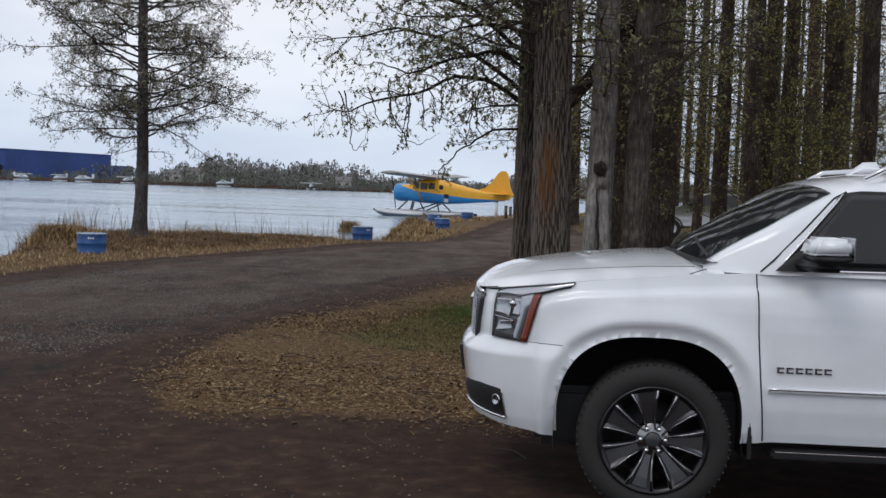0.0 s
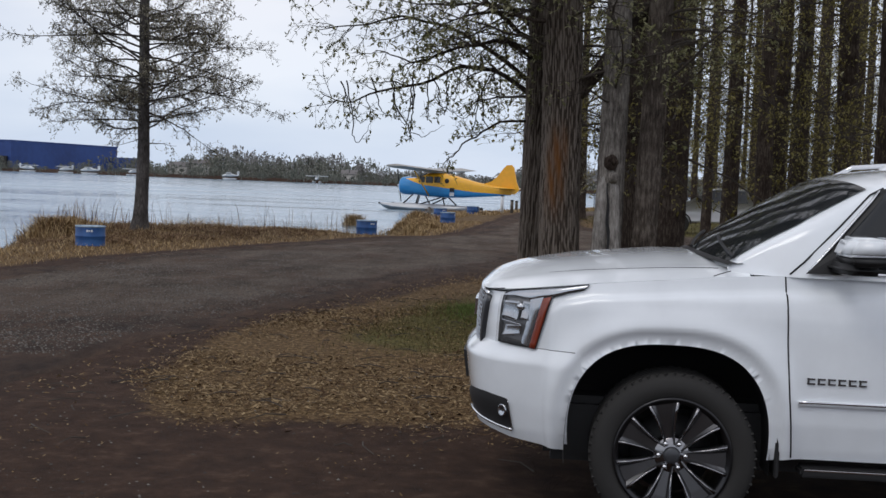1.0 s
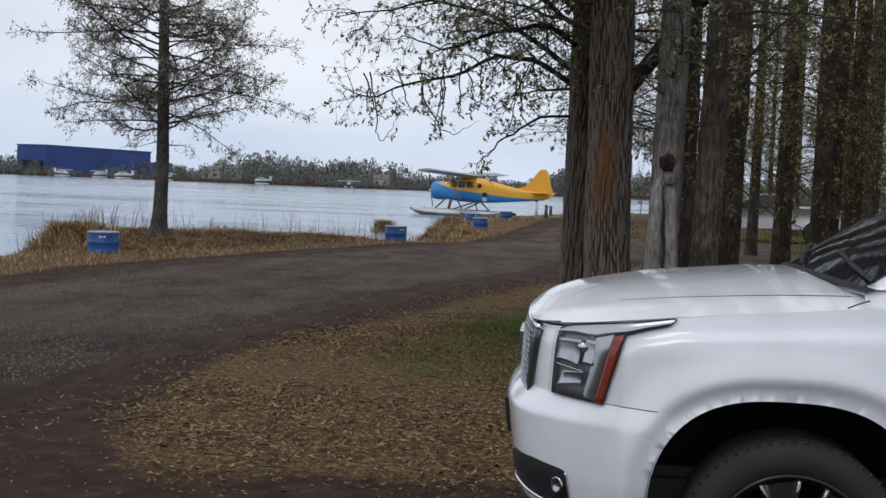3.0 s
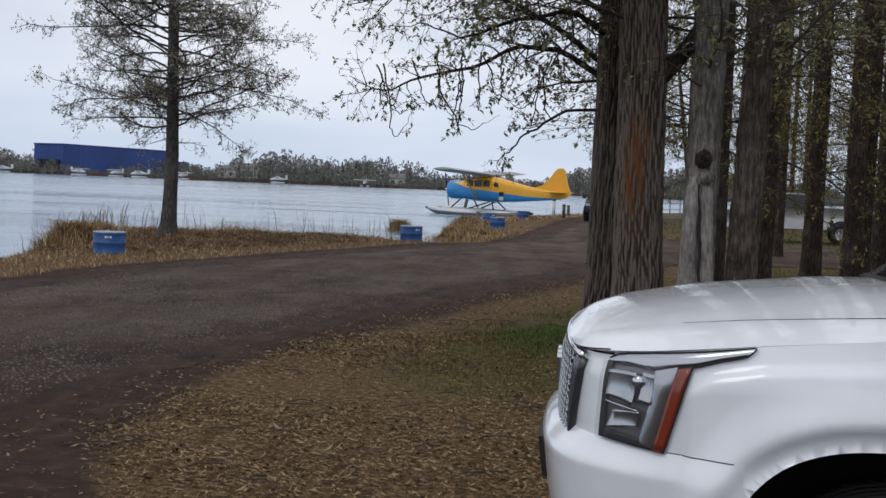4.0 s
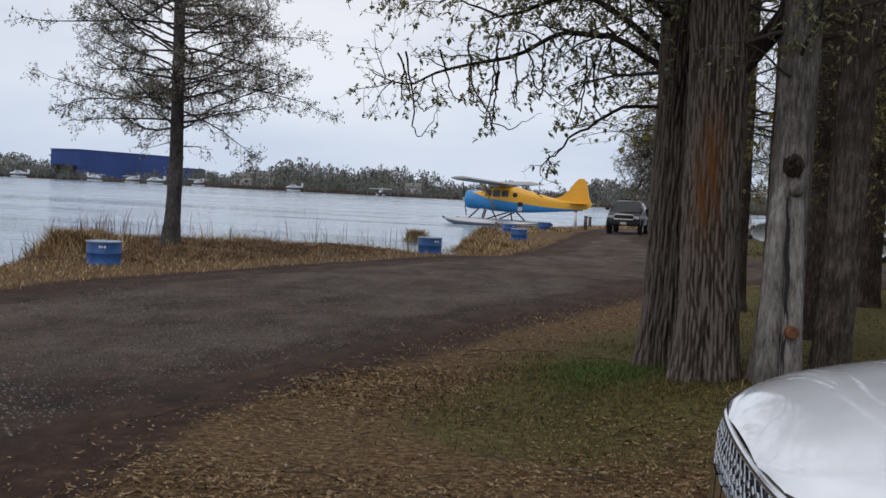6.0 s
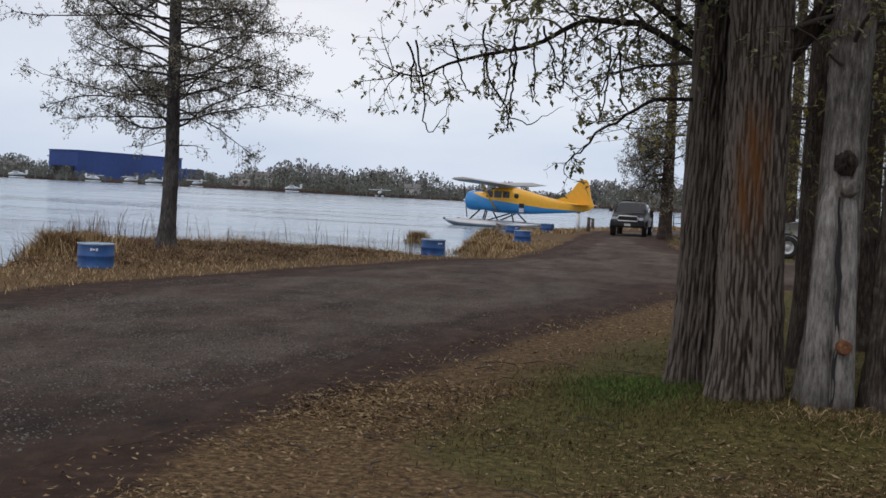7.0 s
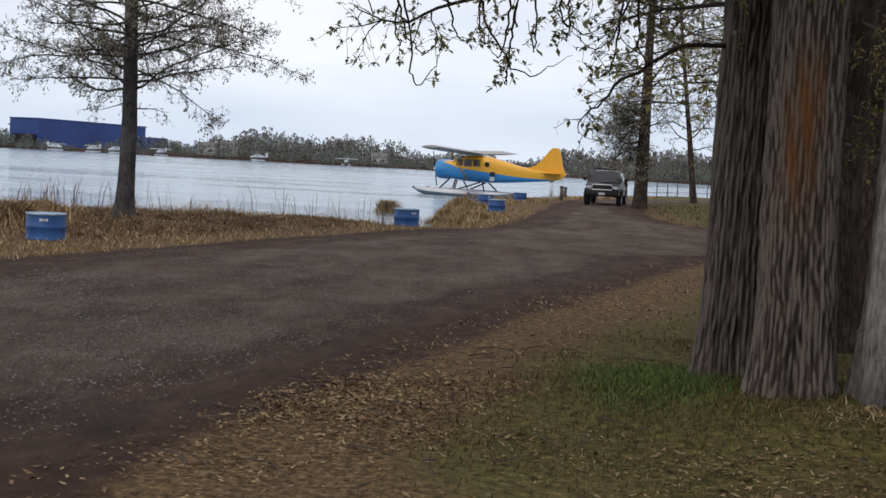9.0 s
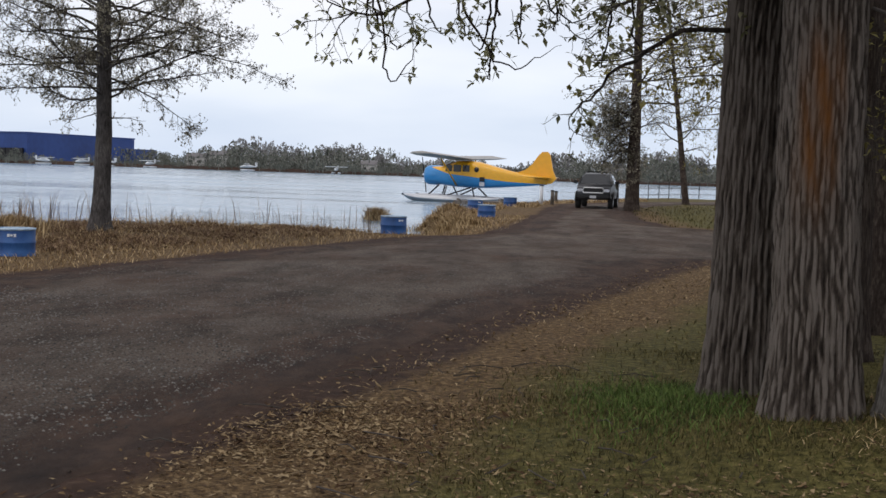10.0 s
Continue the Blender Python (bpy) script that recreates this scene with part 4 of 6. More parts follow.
def cab_off(u, q, off):
    p = cabin(u, q)
    a, b = cabin(u + 0.02, q) - cabin(u - 0.02, q), cabin(u, min(1, q + 0.02)) - cabin(u, max(-1, q - 0.02))
    n = np.cross(a, b)
    n /= np.linalg.norm(n) + 1e-9
    if n[2] < 0 and abs(q) < 0.72:
        n = -n
    if abs(q) >= 0.72 and n[1] * q < 0:
        n = -n
    return p + n * off


def side_q(u, z):
    """q on the near side for a height."""
    lo = 1.262
    top = cabin(u, 0)[2]
    zs = lo + (top - lo) * 0.86
    return -(1 - 0.28 * (z - lo) / (zs - lo))


def car_wheel(parent, u, y, steer=0.0):
    """Tyre, polished rim with seven broad spokes, hub cap and nuts; outer face towards -y."""
    w = new("wheel")
    w.parent = parent
    w.matrix_local = pose(u, y, HUB_Z, 0, 0, steer)
    R = 0.408
    prof = [(0.285, 0.135), (0.30, 0.145), (0.33, 0.155), (0.37, 0.152), (0.395, 0.135), (0.404, 0.115)]
    ty = []
    for q, h in prof:
        ty.append((q, -h))
    for k in range(5):  # grooves round the tread
        h = -0.095 + k * 0.0475
        ty += [(R, h - 0.017), (R, h + 0.013), (R - 0.010, h + 0.017), (R - 0.010, h + 0.027)]
    for q, h in reversed(prof):
        ty.append((q, h))
    part("tyre", lathe(ty, 72, "y"), RUBBER, w, "", True)
    lugs = [moved(box(0, 0, 0, 0.010, 0.045, 0.02), Matrix.Rotation(2 * math.pi * k / 60, 4, "Y") @ Matrix.Translation((0, sgn * 0.112, R - 0.0085)) @ Matrix.Rotation(0.5 * sgn, 4, "Z")) for k in range(60) for sgn in (-1, 1)]
    tb = part("tread", join(*lugs), RUBBER, w, "", kind="stuff")
    part("rim", lathe([(0.292, -0.140), (0.290, -0.150), (0.278, -0.148), (0.262, -0.135), (0.255, -0.10), (0.25, 0.0), (0.25, 0.12), (0.29, 0.135)], 64, "y"), RIM_DARK, w, "dark polished metal rim", True)
    part("brake_disc", lathe([(0.0, -0.02), (0.20, -0.02), (0.20, 0.01), (0.0, 0.01)], 40, "y"), BLACK_TRIM, w, "", True)
    for k in range(7):
        a = 2 * math.pi * k / 7 + 0.2
        m = Matrix.Rotation(-a, 4, "Y")
        rows = []
        for r_, wd, yo in ((0.05, 0.026, -0.116), (0.09, 0.030, -0.122), (0.15, 0.042, -0.130), (0.21, 0.060, -0.138), (0.262, 0.080, -0.143)):
            rows.append([(-wd, yo + 0.05, r_), (-wd, yo, r_), (-wd * 0.72, yo - 0.002, r_), (-wd * 0.50, yo + 0.012, r_), (wd * 0.50, yo + 0.012, r_), (wd * 0.72, yo - 0.002, r_), (wd, yo, r_), (wd, yo + 0.05, r_)])
        sp = part("spoke", moved(grid(rows), m), SPOKE, w)
        for q in (1, 5):
            part("spoke_edge", moved(tube([(0.5 * (row[q][0] + row[q + 1][0]), row[q][1] - 0.002, row[q][2]) for row in rows[1:]], [0.005, 0.006, 0.007, 0.009], 6), m), DARK_CHROME, sp, "", True)
    part("hub_cap", lathe([(0.0, -0.136), (0.030, -0.136), (0.040, -0.130), (0.044, -0.10)], 32, "y"), LAMP_GREY, w, "", True)
    part("hub", lathe([(0.0, -0.112), (0.085, -0.112), (0.092, -0.10), (0.092, -0.03)], 32, "y"), DARK_CHROME, w, "", True)
    for k in range(6):
        a = 2 * math.pi * k / 6
        part("lug_nut", moved(lathe([(0.0, -0.024), (0.011, -0.022), (0.013, 0.0)], 10, "y"), Matrix.Translation((0.066 * math.cos(a), -0.112, 0.066 * math.sin(a)))), CHROME, w, "", True)
    return w


def build_suv():
    ob = thing("car", pose(0.5, 7.3, 0.0), "white full-size sport utility vehicle with chrome grille on dirt", "car")
    # wall panels
    ncol = len(DP)
    MID, low_rows, up_rows = 0.845, 30, 22
    P = []
    for i in range(ncol):
        u = DP[i, 0]
        zl, zt = float(z_low(u)), float(z_top(u))
        zz = list(np.linspace(zl, MID, low_rows + 1)) + list(np.linspace(MID, zt, up_rows + 1))[1:]
        P.append([skin(i, z) for z in zz])
    P = np.array(P)
    keep = {}
    for i in range(ncol - 1):
        for j in range(low_rows + up_rows):
            c = (P[i, j] + P[i + 1, j + 1] + P[i + 1, j] + P[i, j + 1]) / 4
            if any(arch_q(c[0], c[2], h) < ARCH and abs(c[1]) > 0.7 for h in HUBS):
                continue
            u = c[0]
            if j < low_rows and u < 0.66:
                nm = "front_bumper"
            elif u < 1.655:
                nm = "fender"
            elif u < 2.86:
                nm = "front_door"
            elif u < 3.75:
                nm = "rear_door"
            else:
                nm = "rear_quarter"
            keep.setdefault(nm, []).append((i, j))
    for i in range(ncol):  # draw the arch rim to a clean curve
        for j in range(low_rows + up_rows + 1):
            for h in HUBS:
                q = arch_q(P[i, j, 0], P[i, j, 2], h)
                if q < ARCH + 0.026 and P[i, j, 2] > 0.38 and abs(P[i, j, 1]) > 0.7:
                    k = ARCH / max(q, 1e-6)
                    if q > ARCH - 0.03:
                        P[i, j] = skin_us(h - 0.035 + (P[i, j, 0] - h + 0.035) * k, ARCH_Z + (P[i, j, 2] - ARCH_Z) * k)
    for nm, cells in keep.items():
        used, v, f = {}, [], []
        for i, j in cells:
            q = []
            for a, b in ((i, j), (i + 1, j), (i + 1, j + 1), (i, j + 1)):
                if (a, b) not in used:
                    used[(a, b)] = len(v)
                    v.append(tuple(P[a, b]))
                q.append(used[(a, b)])
            f.append(tuple(q))
        far = mirror_y((v, f))
        if nm == "front_bumper":
            part(nm, join((v, f), far), WHITE_PAINT, ob, "", True)
        else:
            part(nm, (v, f), WHITE_PAINT, ob, "", True)
            part(nm, far, WHITE_PAINT, ob, "", True)
    # hood
    rows = []
    for u in np.linspace(0.0, 1.0, 40):
        row = []
        for k in np.linspace(-1, 1, 33):
            uu = 0.138 + u * 1.34
            edge = skin_us(max(uu, 0.137), float(z_top(uu)))
            w = abs(edge[1])
            crown = np.interp(uu, [0.13, 0.16, 0.22, 0.34, 0.62, 1.1, 1.5], [0.01, 0.037, 0.070, 0.095, 0.106, 0.106, 0.075])
            dome = 1 - abs(k) ** 2.5
            row.append((uu, w * k, float(z_top(uu)) + crown * dome + 0.004 * float(smooth01(abs(k), 0.74, 0.80)) - 0.004 * float(smooth01(abs(k), 0.80, 0.98))))
        rows.append(row)
    part("hood", grid(rows), WHITE_PAINT, ob, "", True)
    def hood_at(u, k):
        w = abs(skin_us(max(u, 0.137), float(z_top(u)))[1])
        crown = np.interp(u, [0.13, 0.16, 0.22, 0.34, 0.62, 1.1, 1.5], [0.01, 0.037, 0.070, 0.095, 0.106, 0.106, 0.075])
        return (u, w * k, float(z_top(u)) + crown * (1 - abs(k) ** 2.5) + 0.004 * float(smooth01(abs(k), 0.74, 0.80)) - 0.004 * float(smooth01(abs(k), 0.80, 0.98)) + 0.001)

    for k in (-1, 1):
        part("hood_gap", tube([(u, k * (abs(skin_us(u, float(z_top(u)))[1]) - 0.006), float(z_top(u)) + 0.003) for u in np.linspace(0.16, 0.27, 10)], [0.0028] * 10, 5), SEAM, ob, "", True)
        part("hood_gap", tube([hood_at(u, k * c) for u, c in zip(np.linspace(0.50, 1.34, 24), np.linspace(0.73, 0.845, 24))], np.linspace(0.0006, 0.0016, 24), 5), SEAM, ob, "", True)
        part("hood_gap", tube([hood_at(u, k * c) for u, c in ((1.30, 0.985), (1.33, 0.955), (1.37, 0.92), (1.41, 0.89))], [0.003] * 4, 5), SEAM, ob, "", True)
    # lid between the doors and the greenhouse
    rows = [[(u, w * k, float(z_top(u)) - 0.002) for k in (-1, -0.97, -0.9, 0.9, 0.97, 1) for w in (abs(skin_us(u, float(z_top(u)))[1]),)] for u in np.linspace(1.3, 4.7, 30)]
    part("belt", grid(rows), WHITE_PAINT, ob, "", True)
    part("cabin", grid([[cabin(u, q) for q in np.linspace(-1, 1, 45)] for u in np.linspace(1.27, 5.0, 50)]), WHITE_PAINT, ob, "", True)
    part("windshield", grid([[cab_off(u, q, 0.006) for q in np.linspace(-0.66, 0.66, 25)] for u in np.linspace(1.29, 1.985, 16)]), TINT, ob, "dark reflective windshield", True)
    part("cowl", grid([[(u + 0.13 * (y / 0.9) ** 2, y, 1.30 + 0.03 * (1 - (y / 0.9) ** 2) + 0.01 * (u > 1.27)) for y in np.linspace(-0.84, 0.84, 21)] for u in (1.262, 1.285, 1.31, 1.34)]), BLACK_TRIM, ob, "", True)
    for y0, y1 in ((-0.70, -0.08), (0.0, 0.62)):
        part("wiper", tube([cab_off(1.32 + 0.02 * k, y0 + (y1 - y0) * k / 5 * 0.8, 0.025) for k in range(6)], [0.009] * 6, 5), BLACK_TRIM, ob)
    wins = [((1.665, 1.312), (2.78, 1.318), (2.80, 1.70), (2.07, 1.70)), ((2.92, 1.318), (3.68, 1.318), (3.66, 1.70), (2.93, 1.70)), ((3.80, 1.318), (4.72, 1.325), (4.55, 1.68), (3.79, 1.70))]
    for sgn in (0, 1):
        for c in wins:
            fn = lambda u, z, off: cab_off(u, side_q(u, z), off)
            g = patch(fn, c, 16, 8, 0.006)
            rim = patch(fn, [(c[0][0] - 0.05, c[0][1] - 0.018), (c[1][0] + 0.03, c[1][1] - 0.018), (c[2][0] + 0.03, c[2][1] + 0.02), (c[3][0] - 0.03, c[3][1] + 0.02)], 16, 8, 0.003)
            line = tube([fn(x, z, 0.007) for x, z in ((c[0][0] - 0.045, c[0][1] - 0.022), (c[0][0] + 0.3, c[0][1] - 0.024), (c[1][0] + 0.03, c[1][1] - 0.022))], [0.008] * 3, 6)
            up = tube([fn(c[0][0] * (1 - t) + c[3][0] * t - 0.055 + 0.01 * t, c[0][1] * (1 - t) + (c[3][1] + 0.02) * t - 0.02, 0.007) for t in np.linspace(0, 1, 8)], [0.007] * 8, 6)
            if sgn:
                g, rim, line, up = map(mirror_y, (g, rim, line, up))
            wv = part("window", g, TINT, ob, "dark tinted side window", True)
            part("window_frame", rim, BLACK_TRIM, wv, "", True)
            part("chrome_trim", line, CHROME, wv, "", True)
            if c is wins[0]:
                part("chrome_trim", up, CHROME, wv, "", True)
    for y in (-0.66, 0.66):
        part("roof_rail", tube([(u, y * (1 + 0.03 * math.sin(u)), cabin(u, 0.55)[2] + h) for u, h in ((2.25, 0.0), (2.35, 0.045), (2.7, 0.05), (3.6, 0.05), (4.4, 0.045), (4.5, 0.0))], [0.016] * 6, 8), CHROME, ob, "", True)
    fin = [[(2.30, 0, 1.82), (2.32, 0.0, 1.825), (2.42, 0, 1.90), (2.50, 0, 1.905), (2.54, 0, 1.84)], [(2.30, 0.03, 1.815), (2.34, 0.032, 1.822), (2.42, 0.020, 1.86), (2.50, 0.018, 1.86), (2.54, 0.035, 1.83)]]
    fin.insert(0, [(a, -b, c) for a, b, c in fin[1]])
    part("antenna_fin", grid(fin), WHITE_PAINT, ob, "", True)
    # grille
    cz0, cz1 = 0.80, 1.085
    gr = part("grille", patch(nose, [(-0.515, cz0), (0.515, cz0), (0.55, cz1), (-0.55, cz1)], 30, 6, 0.004), BLACK_TRIM, ob, "chrome mesh grille", True)
    bars = []
    for k in range(-12, 24):
        for sg in (-1, 1):
            pts = []
            for t in np.linspace(0, 1, 60):
                s = sg * (-0.62 + k * 0.062 + t * 0.62)
                if abs(s) < 0.505 + 0.03 * t:
                    pts.append(nose(s, cz0 + (cz1 - cz0) * t, 0.014 + 0.003 * sg))
            if len(pts) > 2:
                bars.append(tube(pts, [0.0030] * len(pts), 4))
    for k in range(1, 13):
        z = cz0 + (cz1 - cz0) * k / 13
        bars.append(tube([nose(s, z + 0.005 * math.sin(s * 130), 0.020) for s in np.linspace(-0.51, 0.51, 110)], [0.0042] * 110, 4))
    part("grille_mesh", join(*bars), SATIN, gr, "bright chrome mesh", True, kind="stuff")
    part("grille_surround", tube([nose(s, cz1 + 0.010 - 0.012 * (abs(s) / 0.57) ** 4, 0.014) for s in np.linspace(-0.575, 0.575, 32)], [0.014] * 32, 8), CHROME, gr, "bright chrome upper rim", True)
    for sg in (-1, 1):
        part("grille_side", patch(nose, [(sg * 0.515, cz0), (sg * 0.530, cz0), (sg * 0.590, cz1 - 0.012), (sg * 0.522, cz1 - 0.012)], 4, 8, 0.024, 0.022), LAMP_GREY, gr, "dark grey side band", True)
    for k in range(3):
        part("emblem", patch(nose, [(-0.17 + k * 0.118, 0.925), (-0.07 + k * 0.118, 0.925), (-0.07 + k * 0.118, 1.015), (-0.17 + k * 0.118, 1.015)], 2, 2, 0.040, 0.03), CHROME, gr)
    # lamps, both sides
    for sgn in (0, 1):
        put = (lambda g: mirror_y(g)) if sgn else (lambda g: g)
        hl = part("headlight", put(patch(skin_us, [(0.252, 0.850), (0.414, 0.845), (0.474, 1.104), (0.256, 1.094)], 10, 8, 0.004)), HOUSING, ob, "clear headlight with satin chrome wing and amber strip", True)
        part("bezel", put(patch(skin_us, [(0.250, 0.850), (0.264, 0.850), (0.268, 1.092), (0.254, 1.092)], 3, 8, 0.014)), BLACK_TRIM, hl, "", True)
        part("bezel", put(patch(skin_us, [(0.262, 0.850), (0.414, 0.843), (0.416, 0.866), (0.266, 0.880)], 8, 3, 0.014)), BLACK_TRIM, hl, "", True)
        part("bezel", put(ruled(skin_us, [(0.364, 0.864), (0.381, 0.95), (0.396, 1.03), (0.394, 1.085)], [(0.405, 0.848), (0.422, 0.93), (0.440, 1.02), (0.458, 1.104)], 12, 4, 0.012)), SATIN, hl, "satin silver side bezel", True)
        wing = put(ruled(skin_us, [(0.258, 1.088), (0.33, 1.092), (0.40, 1.083), (0.455, 1.098), (0.51, 1.112), (0.575, 1.134), (0.655, 1.154)],
                         [(0.258, 1.100), (0.275, 1.112), (0.305, 1.120), (0.38, 1.133), (0.48, 1.147), (0.58, 1.163), (0.685, 1.181)], 30, 5, 0.010))
        part("chrome_wing", wing, SATIN, hl, "", True)
        part("lamp_gap", put(strip(skin_us, [(0.455, 1.098), (0.51, 1.110), (0.575, 1.132), (0.657, 1.152), (0.687, 1.181), (0.58, 1.165), (0.48, 1.150), (0.38, 1.136), (0.305, 1.123), (0.275, 1.115), (0.256, 1.100)], 0.010, 0.0028, 50)), SEAM, hl, "", True)
        part("amber_reflector", put(patch(skin_us, [(0.406, 0.842), (0.434, 0.840), (0.498, 1.108), (0.458, 1.098)], 4, 10, 0.016)), AMBER, hl, "amber side reflector", True)
        part("lamp_gap", put(strip(skin_us, [(0.436, 0.840), (0.500, 1.108)], 0.010, 0.0035, 12)), SEAM, hl, "", True)
        hollow = lambda mu, mz: (lambda u, z, o: skin_us(u, z, o + 9.0 * (u - mu) ** 2 + 4.0 * (z - mz) ** 2))
        for mu, mz, c in ((0.305, 1.03, [(0.270, 0.985), (0.348, 0.972), (0.352, 1.072), (0.270, 1.068)]), (0.376, 1.04, [(0.357, 0.985), (0.392, 0.980), (0.396, 1.072), (0.360, 1.074)]),
                          (0.325, 0.925, [(0.280, 0.888), (0.360, 0.905), (0.366, 0.955), (0.290, 0.945)])):
            part("reflector_bowl", put(patch(hollow(mu, mz), c, 10, 8, 0.008, 0.006)), SATIN, hl, "", True)
        c, o = skin_us(0.352, 1.045, 0.016), skin_us(0.352, 1.045, 0.05)
        d = Vector(o - c).to_track_quat("Z", "Y").to_matrix().to_4x4()
        d.translation = Vector(c)
        part("projector", put(moved(lathe([(0.019, -0.010), (0.020, 0.004), (0.013, 0.011), (0.0, 0.014)], 20), d)), CHROME, hl, "", True)
        part("lamp_ridge", put(strip(skin_us, [(0.268, 0.968), (0.36, 0.955)], 0.018, 0.005, 8)), SATIN, hl, "", True)
        part("lens", put(patch(skin_us, [(0.252, 0.850), (0.412, 0.845), (0.470, 1.102), (0.256, 1.094)], 12, 9, 0.032)), CLEAR, hl, "", True)
        fg = part("fog_lamp", put(ruled(skin_us, [(0.150, 0.462), (0.20, 0.440), (0.27, 0.422), (0.328, 0.410), (0.334, 0.418)], [(0.142, 0.545), (0.160, 0.578), (0.22, 0.584), (0.318, 0.570), (0.328, 0.555)], 14, 6, 0.002)), BLACK_TRIM, ob, "black fog lamp pocket", True)
        part("fog_trim", put(join(strip(skin_us, [(0.150, 0.460), (0.20, 0.437), (0.27, 0.419), (0.334, 0.408)], 0.012, 0.008), strip(skin_us, [(0.335, 0.410), (0.329, 0.560)], 0.008, 0.0035))), CHROME, fg, "", True)
        c, o = skin_us(0.30, 0.505, 0.004), skin_us(0.30, 0.505, 0.05)
        d = Vector(o - c).to_track_quat("Z", "Y").to_matrix().to_4x4()
        d.translation = Vector(c)
        part("bulb", put(moved(lathe([(0.030, 0), (0.032, 0.012), (0.026, 0.014), (0.015, 0.004), (0.0, 0.006)], 20), d)), SATIN, fg, "", True)
        # seams, mouldings and the long badge
        seams = (strip(skin_us, [(1.645, 1.262), (1.648, 1.18), (1.655, 0.95), (1.672, 0.68), (1.70, 0.385)], 0.001, 0.004, 70),
                     strip(skin_us, [(2.86, 1.28), (2.86, 0.39)], 0.0005, 0.005, 20), strip(skin_us, [(3.75, 1.28), (3.75, 0.55)], 0.0005, 0.005, 20),
                     strip(skin_us, [(0.44, 0.842), (0.55, 0.845), (0.64, 0.845)], 0.0, 0.0020), strip(skin_us, [(0.15, 1.100), (0.26, 1.112)], 0.001, 0.004, 10))
        for g in seams:
            part("panel_gap", put(g), SEAM, ob, "", True)
        part("panel_gap", put(tube([cab_off(u, side_q(u, z), 0.002) for u, z in ((1.53, 1.275), (1.60, 1.34), (1.80, 1.52), (1.97, 1.68), (2.06, 1.735))], [0.005] * 5, 5)), SEAM, ob, "", True)
        part("side_moulding", put(patch(skin_us, [(1.715, 0.645), (2.84, 0.645), (2.84, 0.672), (1.712, 0.672)], 20, 2, 0.012)), WHITE_PAINT, ob, "", True)
        part("moulding_trim", put(patch(skin_us, [(1.715, 0.660), (2.84, 0.660), (2.84, 0.671), (1.713, 0.671)], 20, 2, 0.016)), CHROME, ob, "", True)
        for k in range(6):
            u0 = 1.755 + k * 0.049
            part("badge_bar", put(join(patch(skin_us, [(u0, 0.752), (u0 + 0.036, 0.752), (u0 + 0.036, 0.760), (u0, 0.760)], 1, 1, 0.008), patch(skin_us, [(u0, 0.775), (u0 + 0.036, 0.775), (u0 + 0.036, 0.783), (u0, 0.783)], 1, 1, 0.008),
                                       patch(skin_us, [(u0, 0.752), (u0 + 0.009, 0.752), (u0 + 0.009, 0.783), (u0, 0.783)], 1, 1, 0.009))), DARK_CHROME, ob)
        # running board, mud flap, liner
        part("running_board", put(box(2.62, -0.955, 0.318, 1.75, 0.13, 0.045, 0.012)), BLACK_TRIM, ob)
        part("running_board_trim", put(box(2.62, -1.021, 0.334, 1.72, 0.010, 0.010, 0.003)), CHROME, ob)
        part("mud_flap", put(box(1.635, -0.93, 0.40, 0.022, 0.13, 0.24, 0.006)), BLACK_TRIM, ob)
        for h in HUBS:
            rim_at = lambda a: 0.515 / arch_q(h - 0.035 + math.cos(a), ARCH_Z + math.sin(a), h)
            ln = [[(h - 0.035 + rim_at(a) * math.cos(a), y, ARCH_Z + rim_at(a) * math.sin(a)) for a in np.linspace(-0.2, math.pi + 0.2, 40)] for y in (-0.975, -0.90, -0.55, -0.50)]
            ln[-1] = [(h + 0.1 * math.cos(a), -0.50, HUB_Z + 0.1 * math.sin(a)) for a in np.linspace(-0.2, math.pi + 0.2, 40)]
            part("wheel_arch_liner", put(grid(ln)), BLACK_TRIM, ob, "", True)
        # door mirror: a boxy white cap over a black foot
        def slab(side, y0, y1, bev):
            bm = bmesh.new()
            a = [bm.verts.new((x, y0, z)) for x, z in side]
            b = [bm.verts.new((x + 0.012, y1, 1.41 + (z - 1.41) * 0.94)) for x, z in side]
            n = len(side)
            bm.faces.new(a)
            bm.faces.new(b[::-1])
            for q in range(n):
                bm.faces.new((a[q], b[q], b[(q + 1) % n], a[(q + 1) % n]))
            bmesh.ops.recalc_face_normals(bm, faces=bm.faces[:])
            bmesh.ops.bevel(bm, geom=bm.edges[:], offset=bev, segments=4, affect="EDGES")
            bm.verts.index_update()
            g = [tuple(p.co) for p in bm.verts], [tuple(p.index for p in q.verts) for q in bm.faces]
            bm.free()
            return g

        mr = part("door_mirror", put(slab([(1.835, 1.385), (2.035, 1.388), (2.025, 1.470), (1.99, 1.482), (1.875, 1.478)], -1.01, -1.27, 0.016)), WHITE_PAINT, ob, "white door mirror with black foot", True)
        part("mirror_foot", put(slab([(1.845, 1.388), (2.04, 1.391), (2.035, 1.352), (1.95, 1.335), (1.88, 1.340)], -1.005, -1.268, 0.012)), BLACK_TRIM, mr, "", True)
        part("mirror_base", put(moved(box(0, 0, 0, 0.16, 0.30, 0.05, 0.02), pose(1.93, -1.07, 1.325, 0, 0, 8))), BLACK_TRIM, mr, "", True)
        part("mirror_glass", put(moved(box(0, 0, 0, 0.006, 0.20, 0.12, 0.002), pose(2.047, -1.15, 1.42, 0, 0, 8))), CHROME, mr)
        part("mirror_sail", put(([(1.73, -0.965, 1.285), (1.90, -0.965, 1.285), (1.93, -0.925, 1.40), (1.84, -0.925, 1.38)], [(0, 1, 2, 3)])), BLACK_TRIM, mr)
